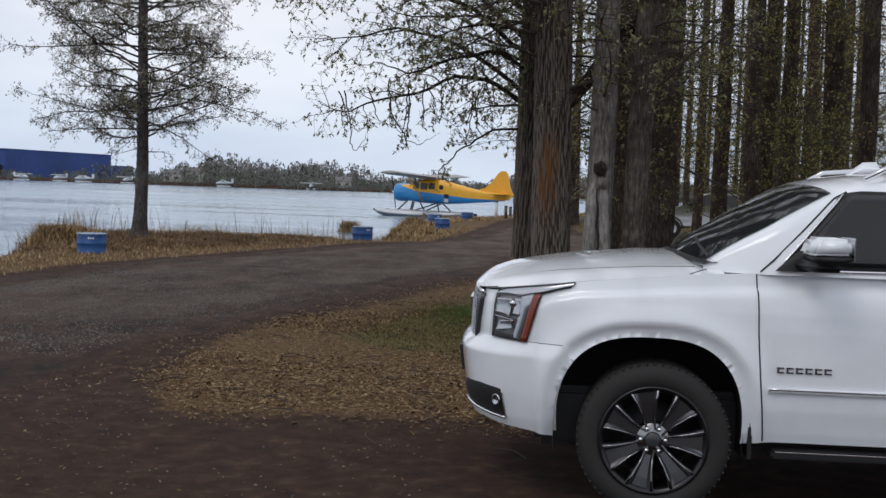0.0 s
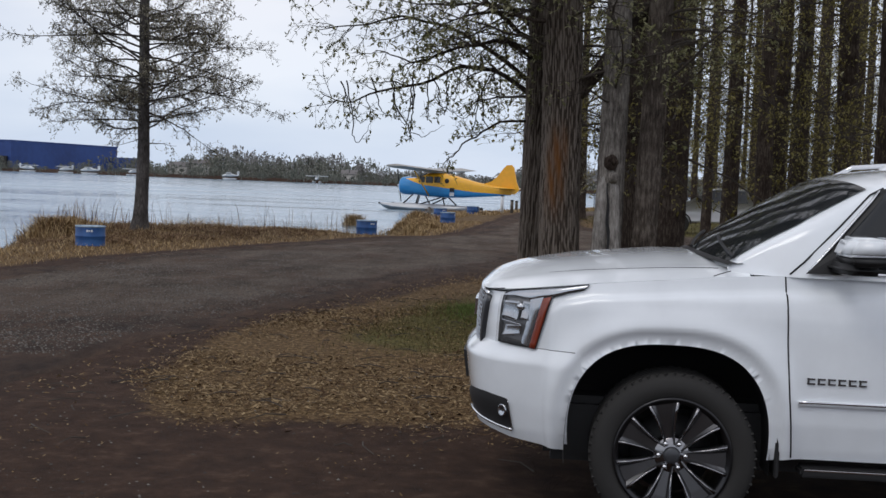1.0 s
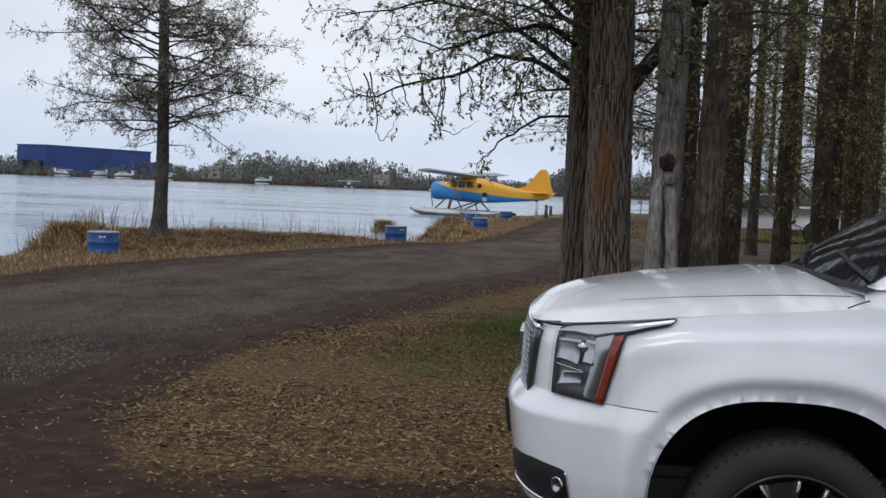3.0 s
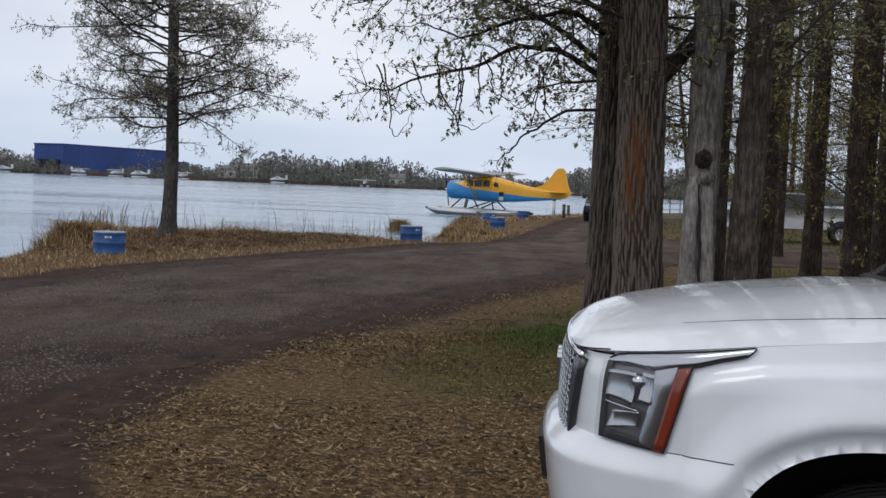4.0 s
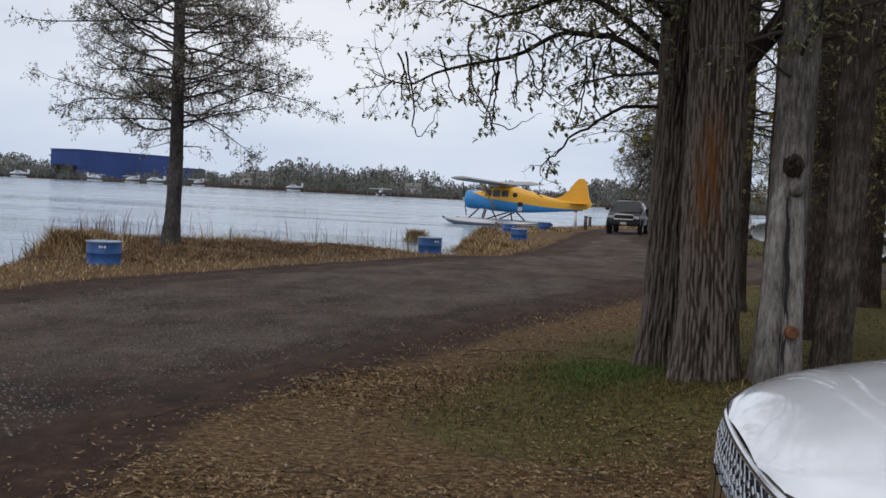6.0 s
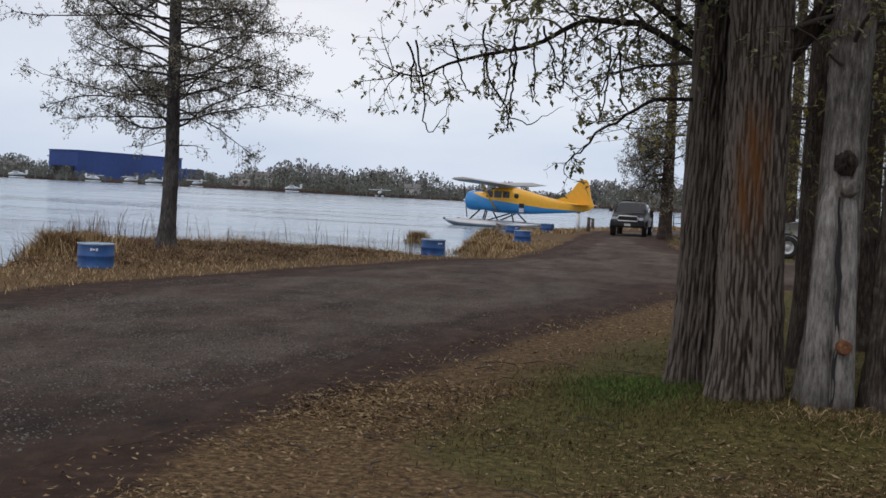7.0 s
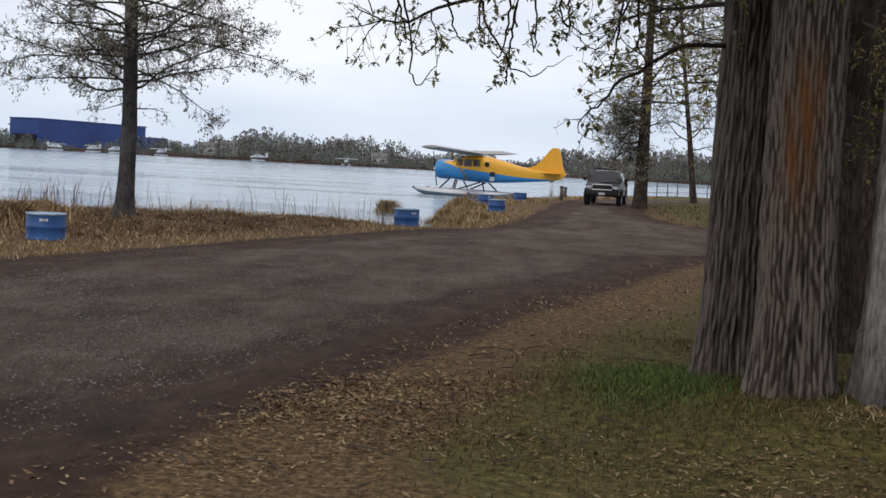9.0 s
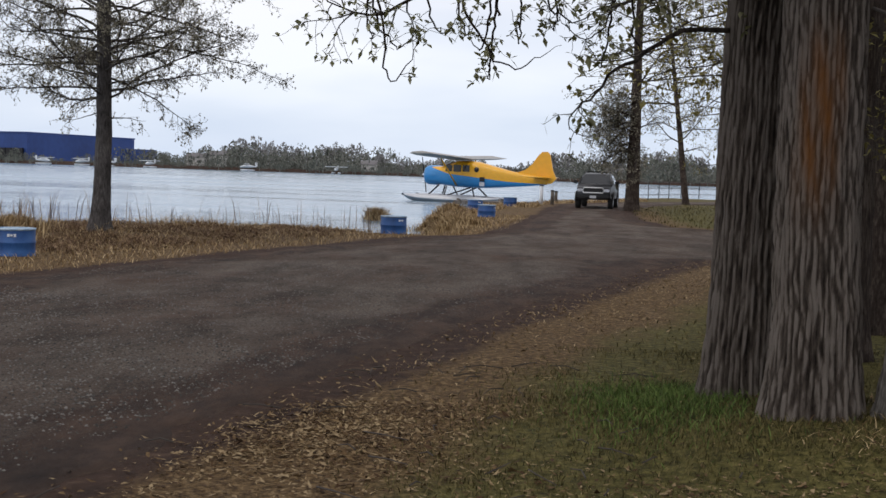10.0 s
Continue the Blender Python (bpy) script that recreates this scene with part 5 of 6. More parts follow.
        part("door_handle", put(tube([skin_us(u, 1.06, o) for u, o in ((2.62, 0.0), (2.65, 0.035), (2.78, 0.035), (2.81, 0.0))], [0.012] * 4, 8)), CHROME, ob, "", True)
    part("underbody", box(2.6, 0, 0.42, 4.2, 1.50, 0.34, 0.04), BLACK_TRIM, ob)
    part("valance", box(0.62, 0, 0.385, 0.60, 1.24, 0.16, 0.07), BLACK_TRIM, ob, "black lower valance")
    part("dashboard", box(1.75, 0, 1.15, 0.5, 1.5, 0.2, 0.05), BLACK_TRIM, ob)
    part("licence_plate", patch(lambda s, z, o: skin_s(s, z, o), [(-0.16, 0.57), (0.16, 0.57), (0.16, 0.72), (-0.16, 0.72)], 4, 2, 0.02, 0.02), BLACK_TRIM, ob)
    for u in HUBS:
        car_wheel(ob, u, -0.845, -2.0 if u < 2 else 0)
        w = car_wheel(ob, u, 0.845, 0)
        w.rotation_euler = (0, 0, math.pi)
    return ob


build_suv()


# ---- the blue and yellow floatplane ----
YELLOW = plain("yellow_paint", (0.86, 0.42, 0.012), 0.35, 0.0, 0.3)
BLUE = plain("sky_blue_paint", (0.025, 0.25, 0.58), 0.35, 0.0, 0.3)
FLOAT_GREY = plain("float_metal", (0.55, 0.56, 0.58), 0.4, 0.3)
WING_GREY = plain("wing_paint", (0.30, 0.29, 0.27), 0.45)
DARK_METAL = plain("dark_metal", (0.03, 0.03, 0.032), 0.5, 0.4)


def wing_slab(span0, span1, chord0, chord1, thick, z0, z1, x0, x1, n=8, sgn=-1):
    """A wing half with a rounded nose: spans along y."""
    rows = []
    for k in range(n + 1):
        t = k / n
        y = sgn * (span0 + (span1 - span0) * t)
        c, z, x = chord0 + (chord1 - chord0) * t, z0 + (z1 - z0) * t, x0 + (x1 - x0) * t
        tip = 1.0 if t < 0.95 else 0.6
        rows.append([(x + c * a, y, z + thick * b * tip) for a, b in ((1, 0), (0.7, 0.35), (0.35, 0.62), (0.12, 0.5), (0.0, 0.0), (0.12, -0.3), (0.4, -0.38), (0.7, -0.22), (1, -0.02))])
    v, f = grid(rows)
    f.append(tuple(range(n * 9, n * 9 + 9)))
    return v, f


def build_floatplane():
    N, T = Vector((-8.84, 86.5)), Vector((0.05, 83.9))
    head = math.atan2((T - N).y, (T - N).x)
    ob = thing("floatplane", Matrix.Translation((N.x, N.y, WATER)) @ Matrix.Rotation(head, 4, "Z"), "yellow and blue single-engine floatplane moored at the lake bank", "airplane")
    # x runs from the propeller to the tail
    st = [(0.55, 0.62, 1.22, 2.30), (1.5, 0.64, 1.10, 2.36), (1.95, 0.64, 1.04, 2.50), (2.35, 0.66, 1.00, 2.72), (3.2, 0.66, 0.98, 2.76), (4.0, 0.63, 0.98, 2.70), (5.0, 0.52, 1.02, 2.45), (6.2, 0.38, 1.12, 2.16), (7.4, 0.25, 1.22, 1.98), (8.6, 0.10, 1.34, 1.84)]
    xs = np.linspace(0.55, 8.6, 36)
    W, B, Tp = (np.interp(xs, [s[0] for s in st], [s[k] for s in st]) for k in (1, 2, 3))
    split = np.interp(xs, [0.5, 1.4, 2.0, 4.0, 6.0, 8.6], [2.34, 2.05, 1.86, 1.66, 1.46, 1.36])

    def sec(x, w, b, t, z):
        h = (z - b) / (t - b)
        return w * (1 - abs(2 * h - 1) ** 3.2) ** (1 / 3.2) if 0 < h < 1 else 0.0
    up, lo = [], []
    for x, w, b, t, s in zip(xs, W, B, Tp, split):
        zs = np.linspace(min(s, t - 0.02), t, 9)
        up.append([(x, -sec(x, w, b, t, z), z) for z in zs] + [(x, sec(x, w, b, t, z), z) for z in zs[::-1][1:]])
        zs = np.linspace(b, min(s, t - 0.02), 9)
        lo.append([(x, sec(x, w, b, t, z), z) for z in zs[::-1]] + [(x, -sec(x, w, b, t, z), z) for z in zs[1:]])
    part("upper_fuselage", grid(up), YELLOW, ob, "yellow upper fuselage", True)
    part("lower_fuselage", grid(lo), BLUE, ob, "blue lower fuselage", True)
    axis = Matrix.Translation((0, 0, 1.74)) @ Matrix.Rotation(math.pi / 2, 4, "Y")
    cw = part("cowling", moved(lathe([(0.40, 0.30), (0.52, 0.22), (0.60, 0.30), (0.65, 0.48), (0.66, 0.9), (0.63, 1.25), (0.60, 1.45)], 28), axis), BLUE, ob, "rounded blue engine cowling", True)
    part("engine", moved(lathe([(0.0, 0.34), (0.42, 0.36), (0.42, 0.5)], 20), axis), DARK_METAL, cw, "", True)
    pr = part("propeller_hub", moved(lathe([(0.0, -0.12), (0.07, -0.06), (0.10, 0.08), (0.10, 0.34)], 16), axis), CHROME, ob, "", True)
    for a in (200, 20):
        m = Matrix.Translation((0.02, 0, 1.74)) @ Matrix.Rotation(radians(a), 4, "X")
        rows = [[(0.03 * math.sin(r_), -w, r_), (-0.02, 0, r_), (0.02, w, r_)] for r_, w in ((0.05, 0.05), (0.4, 0.085), (0.9, 0.08), (1.18, 0.05), (1.26, 0.01))]
        part("blade", moved(grid(rows), m), DARK_METAL, pr)
    for sgn in (-1, 1):
        part("wing", wing_slab(0.0, 7.2, 1.62, 1.50, 0.30, 2.86, 3.05, 1.95, 2.0, 10, sgn), WING_GREY, ob, "high wing with a pale leading edge", True)
        part("wing_strut", tube([(2.6, sgn * 0.60, 1.12), (2.5, sgn * 3.3, 2.86)], [0.06, 0.05], 6), YELLOW, ob, "", True)
        part("tailplane", wing_slab(0.05, 2.4, 1.15, 0.85, 0.10, 1.80, 1.82, 7.75, 7.95, 5, sgn), YELLOW, ob, "", True)
        # windows
        for x0, x1, z0, z1 in ((1.82, 2.28, 2.02, 2.44), (2.38, 2.92, 2.0, 2.46), (3.02, 3.5, 2.02, 2.46)):
            w = np.interp((x0 + x1) / 2, xs, W) + 0.012
            part("window", box((x0 + x1) / 2, sgn * w * 0.985, (z0 + z1) / 2, x1 - x0, 0.05, z1 - z0, 0.02), TINT, ob, "dark cabin window")
        part("porthole", moved(lathe([(0.0, 0.03), (0.16, 0.03), (0.17, 0.0)], 18, "y"), Matrix.Translation((3.98, sgn * 0.62, 2.18)) @ Matrix.Rotation(math.pi if sgn < 0 else 0, 4, "Z")), TINT, ob, "", True)
        part("door_marking", box(4.38, sgn * 0.612, 1.56, 0.34, 0.03, 0.28, 0.005), BLACK_TRIM, ob)
        part("door_marking", box(4.38, sgn * 0.605, 1.24, 0.34, 0.03, 0.26, 0.005), FLOAT_GREY, ob)
        # floats and their struts
        y = sgn * 1.25
        rows = []
        for x, w, b, t in ((-0.95, 0.04, 0.36, 0.44), (-0.6, 0.26, 0.12, 0.46), (0.2, 0.36, -0.12, 0.48), (1.6, 0.38, -0.22, 0.47), (3.2, 0.38, -0.22, 0.45), (3.3, 0.37, -0.08, 0.45), (4.8, 0.28, 0.0, 0.40), (5.9, 0.10, 0.20, 0.36)):
            rows.append([(x, y - w, (b + t) / 2 + 0.05), (x, y - w * 0.85, t - 0.02), (x, y, t), (x, y + w * 0.85, t - 0.02), (x, y + w, (b + t) / 2 + 0.05), (x, y, b), (x, y - w, (b + t) / 2 + 0.05)])
        fl = part("float", grid(rows), FLOAT_GREY, ob, "pale metal float", True)
        part("bumper", box(-0.95, y, 0.42, 0.16, 0.16, 0.14, 0.04), BLACK_TRIM, fl)
        part("water_rudder", box(6.0, y, 0.12, 0.30, 0.03, 0.42, 0.01), DARK_METAL, fl)
        for a, b in (((1.35, 0.55, 1.12), (0.9, 1.25, 0.45)), ((1.9, 0.58, 1.05), (2.0, 1.25, 0.45)), ((3.6, 0.58, 1.0), (2.2, 1.25, 0.45)), ((3.7, 0.58, 1.0), (4.1, 1.25, 0.42))):
            part("float_strut", tube([(a[0], sgn * a[1], a[2]), (b[0], sgn * b[1], b[2])], [0.05, 0.05], 6), DARK_METAL, ob, "", True)
    part("spreader_bar", tube([(0.9, -1.25, 0.4), (0.9, 1.25, 0.4)], [0.04, 0.04], 6), DARK_METAL, ob)
    part("spreader_bar", tube([(4.1, -1.25, 0.38), (4.1, 1.25, 0.38)], [0.04, 0.04], 6), DARK_METAL, ob)
    fin = [(6.6, 2.08), (7.15, 2.28), (7.6, 2.66), (8.0, 3.22), (8.25, 3.46), (8.6, 3.48), (8.78, 3.3), (9.0, 2.3), (9.24, 1.75), (8.9, 1.42), (8.4, 1.40), (7.6, 1.75)]
    v = [(x, -0.05, z) for x, z in fin] + [(x, 0.05, z) for x, z in fin]
    n = len(fin)
    f = [tuple(range(n)), tuple(range(2 * n - 1, n - 1, -1))] + [(i, n + i, n + (i + 1) % n, (i + 1) % n) for i in range(n)]
    part("tail_fin", (v, f), YELLOW, ob, "tall yellow tail fin")
    part("windscreen", grid([[(1.50 + 0.62 * t, y * (0.62 - 0.04 * t), 2.34 + 0.36 * t - 0.05 * abs(y) * 2) for y in np.linspace(-0.95, 0.95, 7)] for t in (0, 0.5, 1)]), TINT, ob, "", True)
    return ob


build_floatplane()

# ---- blue half barrels along the bank ----
DRUM = material("blue_drum_paint", [(0.010, 0.045, 0.15), (0.018, 0.085, 0.27), (0.04, 0.14, 0.36)], 3.0, 0.5, bump=0.1)
DRUM_LID = material("drum_lid", [(0.10, 0.22, 0.38), (0.30, 0.40, 0.50), (0.55, 0.60, 0.64)], 5.0, 0.6, bump=0.1)
MARK = plain("white_marking", (0.7, 0.72, 0.74), 0.7)


def build_barrel(x, y, turn, tilt=0.0):
    ob = thing("barrel", pose(x, y, float(land_height(x, y)) - 0.01, tilt, 0, turn), "blue half-height drum with pale lid on the grassy bank", "barrel", "blue barrels along the shore")
    R, H = 0.305, 0.43
    part("drum", lathe([(R - 0.01, 0), (R + 0.006, 0.008), (R + 0.006, 0.02), (R, 0.03), (R, 0.19), (R + 0.010, 0.205), (R + 0.010, 0.225), (R, 0.24), (R, H - 0.03)], 40), DRUM, ob, "", True)
    part("rim", lathe([(R, H - 0.03), (R + 0.012, H - 0.022), (R + 0.012, H - 0.002), (R - 0.004, H), (R - 0.012, H - 0.016)], 40), DRUM_LID, ob, "", True)
    part("lid", lathe([(R - 0.012, H - 0.016), (0.2, H - 0.012), (0.0, H - 0.010)], 40), DRUM_LID, ob, "pale weathered lid", True)
    for k, (a, w) in enumerate(((-1.42, 0.10), (-1.28, 0.09), (-1.12, 0.11))):
        m = Matrix.Rotation(a, 4, "Z") @ Matrix.Translation((R + 0.003, 0, 0.33))
        part("marking", moved(box(0, 0, 0, 0.006, 0.035, 0.045 if k != 1 else 0.03), m), MARK, ob)
    return ob


for x, y, tn in ((-8.42, 24.9, 0), (-3.95, 35.2, 25), (-2.45, 48.0, 60), (-2.12, 61.6, 110), (-3.3, 55.0, 20)):
    build_barrel(x, y, tn)


# ---- pickup trucks ----
def build_pickup(m, paint, label):
    ob = thing("pickup_truck", m, label, "truck")
    # x forward, y to its left
    prof = [(2.62, 0.55), (2.66, 0.75), (2.60, 1.0), (2.45, 1.10), (1.35, 1.22), (0.62, 1.74), (0.2, 1.80), (-0.75, 1.78), (-0.95, 1.25), (-2.6, 1.24), (-2.62, 0.6), (-2.2, 0.5), (2.3, 0.45)]
    body_w = lambda z: 0.93 if z < 1.2 else 0.93 - 0.28 * (z - 1.2) / 0.6
    v, f = [], []
    n = len(prof)
    for sgn in (-1, 1):
        for x, z in prof:
            nose = 0.10 if x > 2.4 else 0.0
            v.append((x, sgn * (body_w(z) - nose), z))
    f = [tuple(range(n)), tuple(range(2 * n - 1, n - 1, -1))] + [(i, (i + 1) % n, n + (i + 1) % n, n + i) for i in range(n)]
    bm = bmesh.new()
    vs = [bm.verts.new(p) for p in v]
    for q in f:
        bm.faces.new([vs[i] for i in reversed(q)])
    bmesh.ops.bevel(bm, geom=bm.edges[:], offset=0.05, segments=2, affect="EDGES")
    bm.verts.index_update()
    g = [tuple(p.co) for p in bm.verts], [tuple(p.index for p in q.verts) for q in bm.faces]
    bm.free()
    part("body", g, paint, ob, "", True)
    part("windshield", ([(1.30, -0.80, 1.26), (1.30, 0.80, 1.26), (0.70, 0.64, 1.715), (0.70, -0.64, 1.715)], [(0, 1, 2, 3)]), TINT, ob)
    for sgn in (-1, 1):
        part("window", ([(1.05, sgn * 0.935, 1.25), (0.05, sgn * 0.935, 1.25), (0.05, sgn * 0.72, 1.70), (0.62, sgn * 0.72, 1.70)], [(0, 1, 2, 3)]), TINT, ob)
        part("window", ([(-0.02, sgn * 0.935, 1.25), (-0.82, sgn * 0.935, 1.25), (-0.70, sgn * 0.72, 1.70), (-0.02, sgn * 0.72, 1.70)], [(0, 1, 2, 3)]), TINT, ob)
        part("door_mirror", box(1.0, sgn * 1.06, 1.32, 0.12, 0.22, 0.17, 0.03), BLACK_TRIM, ob)
        part("headlight", box(2.585, sgn * 0.66, 0.93, 0.16, 0.30, 0.15, 0.03), CHROME, ob)
        part("fog_lamp", box(2.66, sgn * 0.66, 0.60, 0.05, 0.14, 0.10, 0.02), LAMP_GREY, ob)
        part("roof_bar", tube([(0.3, sgn * 0.6, 1.80), (0.25, sgn * 0.6, 1.88), (-0.6, sgn * 0.6, 1.88), (-0.65, sgn * 0.6, 1.80)], [0.02] * 4, 6), BLACK_TRIM, ob)
        for x in (1.72, -1.62):
            w = new("wheel")
            w.parent = ob
            w.matrix_local = Matrix.Translation((x, sgn * 0.82, 0.38)) @ Matrix.Rotation(0 if sgn < 0 else math.pi, 4, "Z")
            part("tyre", lathe([(0.21, -0.11), (0.24, -0.13), (0.35, -0.13), (0.38, -0.10), (0.38, 0.10), (0.35, 0.13)], 28, "y"), RUBBER, w, "", True)
            part("rim", lathe([(0.0, -0.09), (0.07, -0.10), (0.10, -0.06), (0.19, -0.08), (0.22, -0.125)], 20, "y"), FLOAT_GREY, w, "", True)
            part("wheel_arch", tube([(x + 0.45 * math.cos(a), sgn * 0.935, 0.38 + 0.45 * math.sin(a)) for a in np.linspace(0, math.pi, 14)], [0.035] * 14, 6), BLACK_TRIM, ob)
    part("grille", box(2.63, 0, 0.92, 0.10, 0.92, 0.22, 0.04), BLACK_TRIM, ob)
    gr = part("grille_surround", tube([(2.68, y, z) for y, z in ((-0.48, 0.80), (0.48, 0.80), (0.54, 0.92), (0.46, 1.05), (-0.46, 1.05), (-0.54, 0.92), (-0.48, 0.80))], [0.04] * 7, 6), FLOAT_GREY, ob, "bright grille surround")
    part("bumper", box(2.63, 0, 0.62, 0.20, 1.66, 0.20, 0.05), BLACK_TRIM, ob)
    part("number_plate", box(2.745, 0, 0.60, 0.02, 0.32, 0.13, 0.004), FLOAT_GREY, ob)
    part("light_bar", box(0.35, 0, 1.86, 0.10, 1.0, 0.07, 0.02), BLACK_TRIM, ob)
    return ob


BLACK_PAINT = plain("black_car_paint", (0.010, 0.010, 0.012), 0.35, 0.0, 0.2)
SILVER_PAINT = plain("silver_car_paint", (0.48, 0.49, 0.50), 0.3, 0.3, 0.6)
build_pickup(pose(1.95, 64.6, 0.01, 0, 0, -97) @ Matrix.Scale(0.92, 4), BLACK_PAINT, "dark pickup truck with a bright grille stopped on the gravel road")
build_pickup(pose(8.4, 47.0, 0.0, 0, 0, 172), SILVER_PAINT, "silver pickup truck parked beyond the grove")

# ---- dock, posts and fence by the far bank ----
PLANK = material("weathered_planks", [(0.07, 0.06, 0.05), (0.15, 0.13, 0.115), (0.26, 0.24, 0.22)], 4.0, 0.85, bump=0.2, stretch_z=1)
POST = material("wooden_post", [(0.05, 0.04, 0.03), (0.12, 0.10, 0.08), (0.2, 0.18, 0.15)], 4.0, 0.85, bump=0.2)


def build_dock():
    ob = thing("dock", pose(-4.8, 77.0, WATER + 0.32, 0, 0, 8), "low weathered timber dock beside the floatplane", "dock")
    for k in range(13, 36):
        part("plank", box(-4.3 + k * 0.25, 0, 0, 0.235, 1.5, 0.045, 0.006), PLANK, ob)
    for y in (-0.7, 0.7):
        part("beam", box(1.68, y, -0.12, 5.7, 0.12, 0.18, 0.01), PLANK, ob)
    for x in (-0.9, 1.6, 4.1):
        for y in (-0.72, 0.72):
            part("pile", tube([(x, y, -1.2), (x, y, 0.12)], [0.09, 0.08], 10), POST, ob, "", True)


build_dock()
for x, y, h, mt, lb in ((-0.75, 67.0, 0.95, MARK, "white mooring post on the bank"), (-0.2, 67.4, 0.7, POST, "short dark mooring post on the bank"), (0.0, 72.0, 0.6, POST, "short dark mooring post on the bank")):
    z = float(land_height(x, y))
    p = thing("mooring_post", pose(x, y, z), lb, "post", "mooring posts")
    part("post", tube([(0, 0, -0.2), (0, 0, h)], [0.10, 0.085], 12), mt, p, "", True)
    part("cap", lathe([(0.0, h + 0.05), (0.10, h + 0.03), (0.11, h - 0.02)], 12), DARK_METAL, p, "", True)


def build_fence():
    ob = thing("fence", pose(0, 0, 0), "thin metal post-and-rail fence along the far bank", "fence")
    pts = np.array([(5.5, 88), (9, 97), (14, 103.5), (26, 107), (44, 103), (62, 98)], float)
    d = np.r_[0, np.cumsum(np.hypot(*np.diff(pts, axis=0).T))]
    t = np.arange(0, d[-1], 2.6)
    xy = np.stack([np.interp(t, d, pts[:, 0]), np.interp(t, d, pts[:, 1])], -1)
    tops = []
    for x, y in xy:
        z = float(land_height(x, y))
        part("post", tube([(x, y, z - 0.2), (x, y, z + 1.25)], [0.035, 0.035], 6), DARK_METAL, ob)
        tops.append((x, y, z))
    for h in (0.35, 0.8, 1.22):
        part("rail", tube([(x, y, z + h) for x, y, z in tops], [0.018] * len(tops), 4), DARK_METAL, ob)


build_fence()

# ---- the far shore ----
HANGAR = material("blue_hangar_cladding", [(0.015, 0.045, 0.18), (0.022, 0.063, 0.24), (0.030, 0.082, 0.30)], 0.05, 0.6, bump=0, fine=0.6)
HOUSE = plain("pale_house_wall", (0.6, 0.58, 0.55), 0.8)
ROOF = plain("grey_roof", (0.16, 0.15, 0.15), 0.8)
# distance haze is put into these tree colours: lightened towards grey
HAZED_WOODS = material("hazed_spring_trees", [(0.105, 0.115, 0.10), (0.155, 0.163, 0.138), (0.21, 0.214, 0.182)], 0.05, 0.9, bump=0, fine=0.4, vary=0.7, spec=0.1)
HAZED_EVERGREENS = material("far_evergreens", [(0.06, 0.07, 0.06), (0.095, 0.105, 0.09), (0.13, 0.14, 0.115)], 0.05, 0.9, bump=0, fine=0.4, vary=0.6, spec=0.1)
HAZED_TWIGS = material("hazed_bare_twigs", [(0.17, 0.168, 0.165), (0.235, 0.23, 0.225), (0.29, 0.285, 0.28)], 0.05, 0.9, bump=0, fine=0.4, vary=0.6, spec=0.1)


def prism(pts, z0, z1):
    n = len(pts)
    v = [(x, y, z0) for x, y in pts] + [(x, y, z1) for x, y in pts]
    return v, [tuple(range(n - 1, -1, -1)), tuple(range(n, 2 * n))] + [(i, (i + 1) % n, n + (i + 1) % n, n + i) for i in range(n)]


hg = thing("hangar", pose(-177, 420, 0.4), "large dark blue metal-clad hangar on the far shore", "hangar")
part("wall", prism([(-15.3, -17.5), (-1.2, -25), (14.5, 35), (0.4, 42)], -1.5, 9.3), HANGAR, hg)
part("parapet", prism([(-15.5, -17.7), (-1.2, -25.3), (14.8, 35.2), (0.4, 42.3)], 9.35, 9.8), HANGAR, hg)
part("annex", prism([(14.6, 30), (20.5, 30), (20.5, 44), (14.6, 44)], -1.5, 5.6), HANGAR, hg)
for k in range(4):
    t = 0.2 + 0.2 * k
    x, y = -15.3 + 14.1 * t, -17.5 - 7.5 * t
    part("hangar_door", prism([(x - 1.2, y - 0.25), (x + 1.2, y - 1.5), (x + 1.3, y - 1.0), (x - 1.1, y + 0.3)], -1.4, 4.2), DARK_METAL, hg)


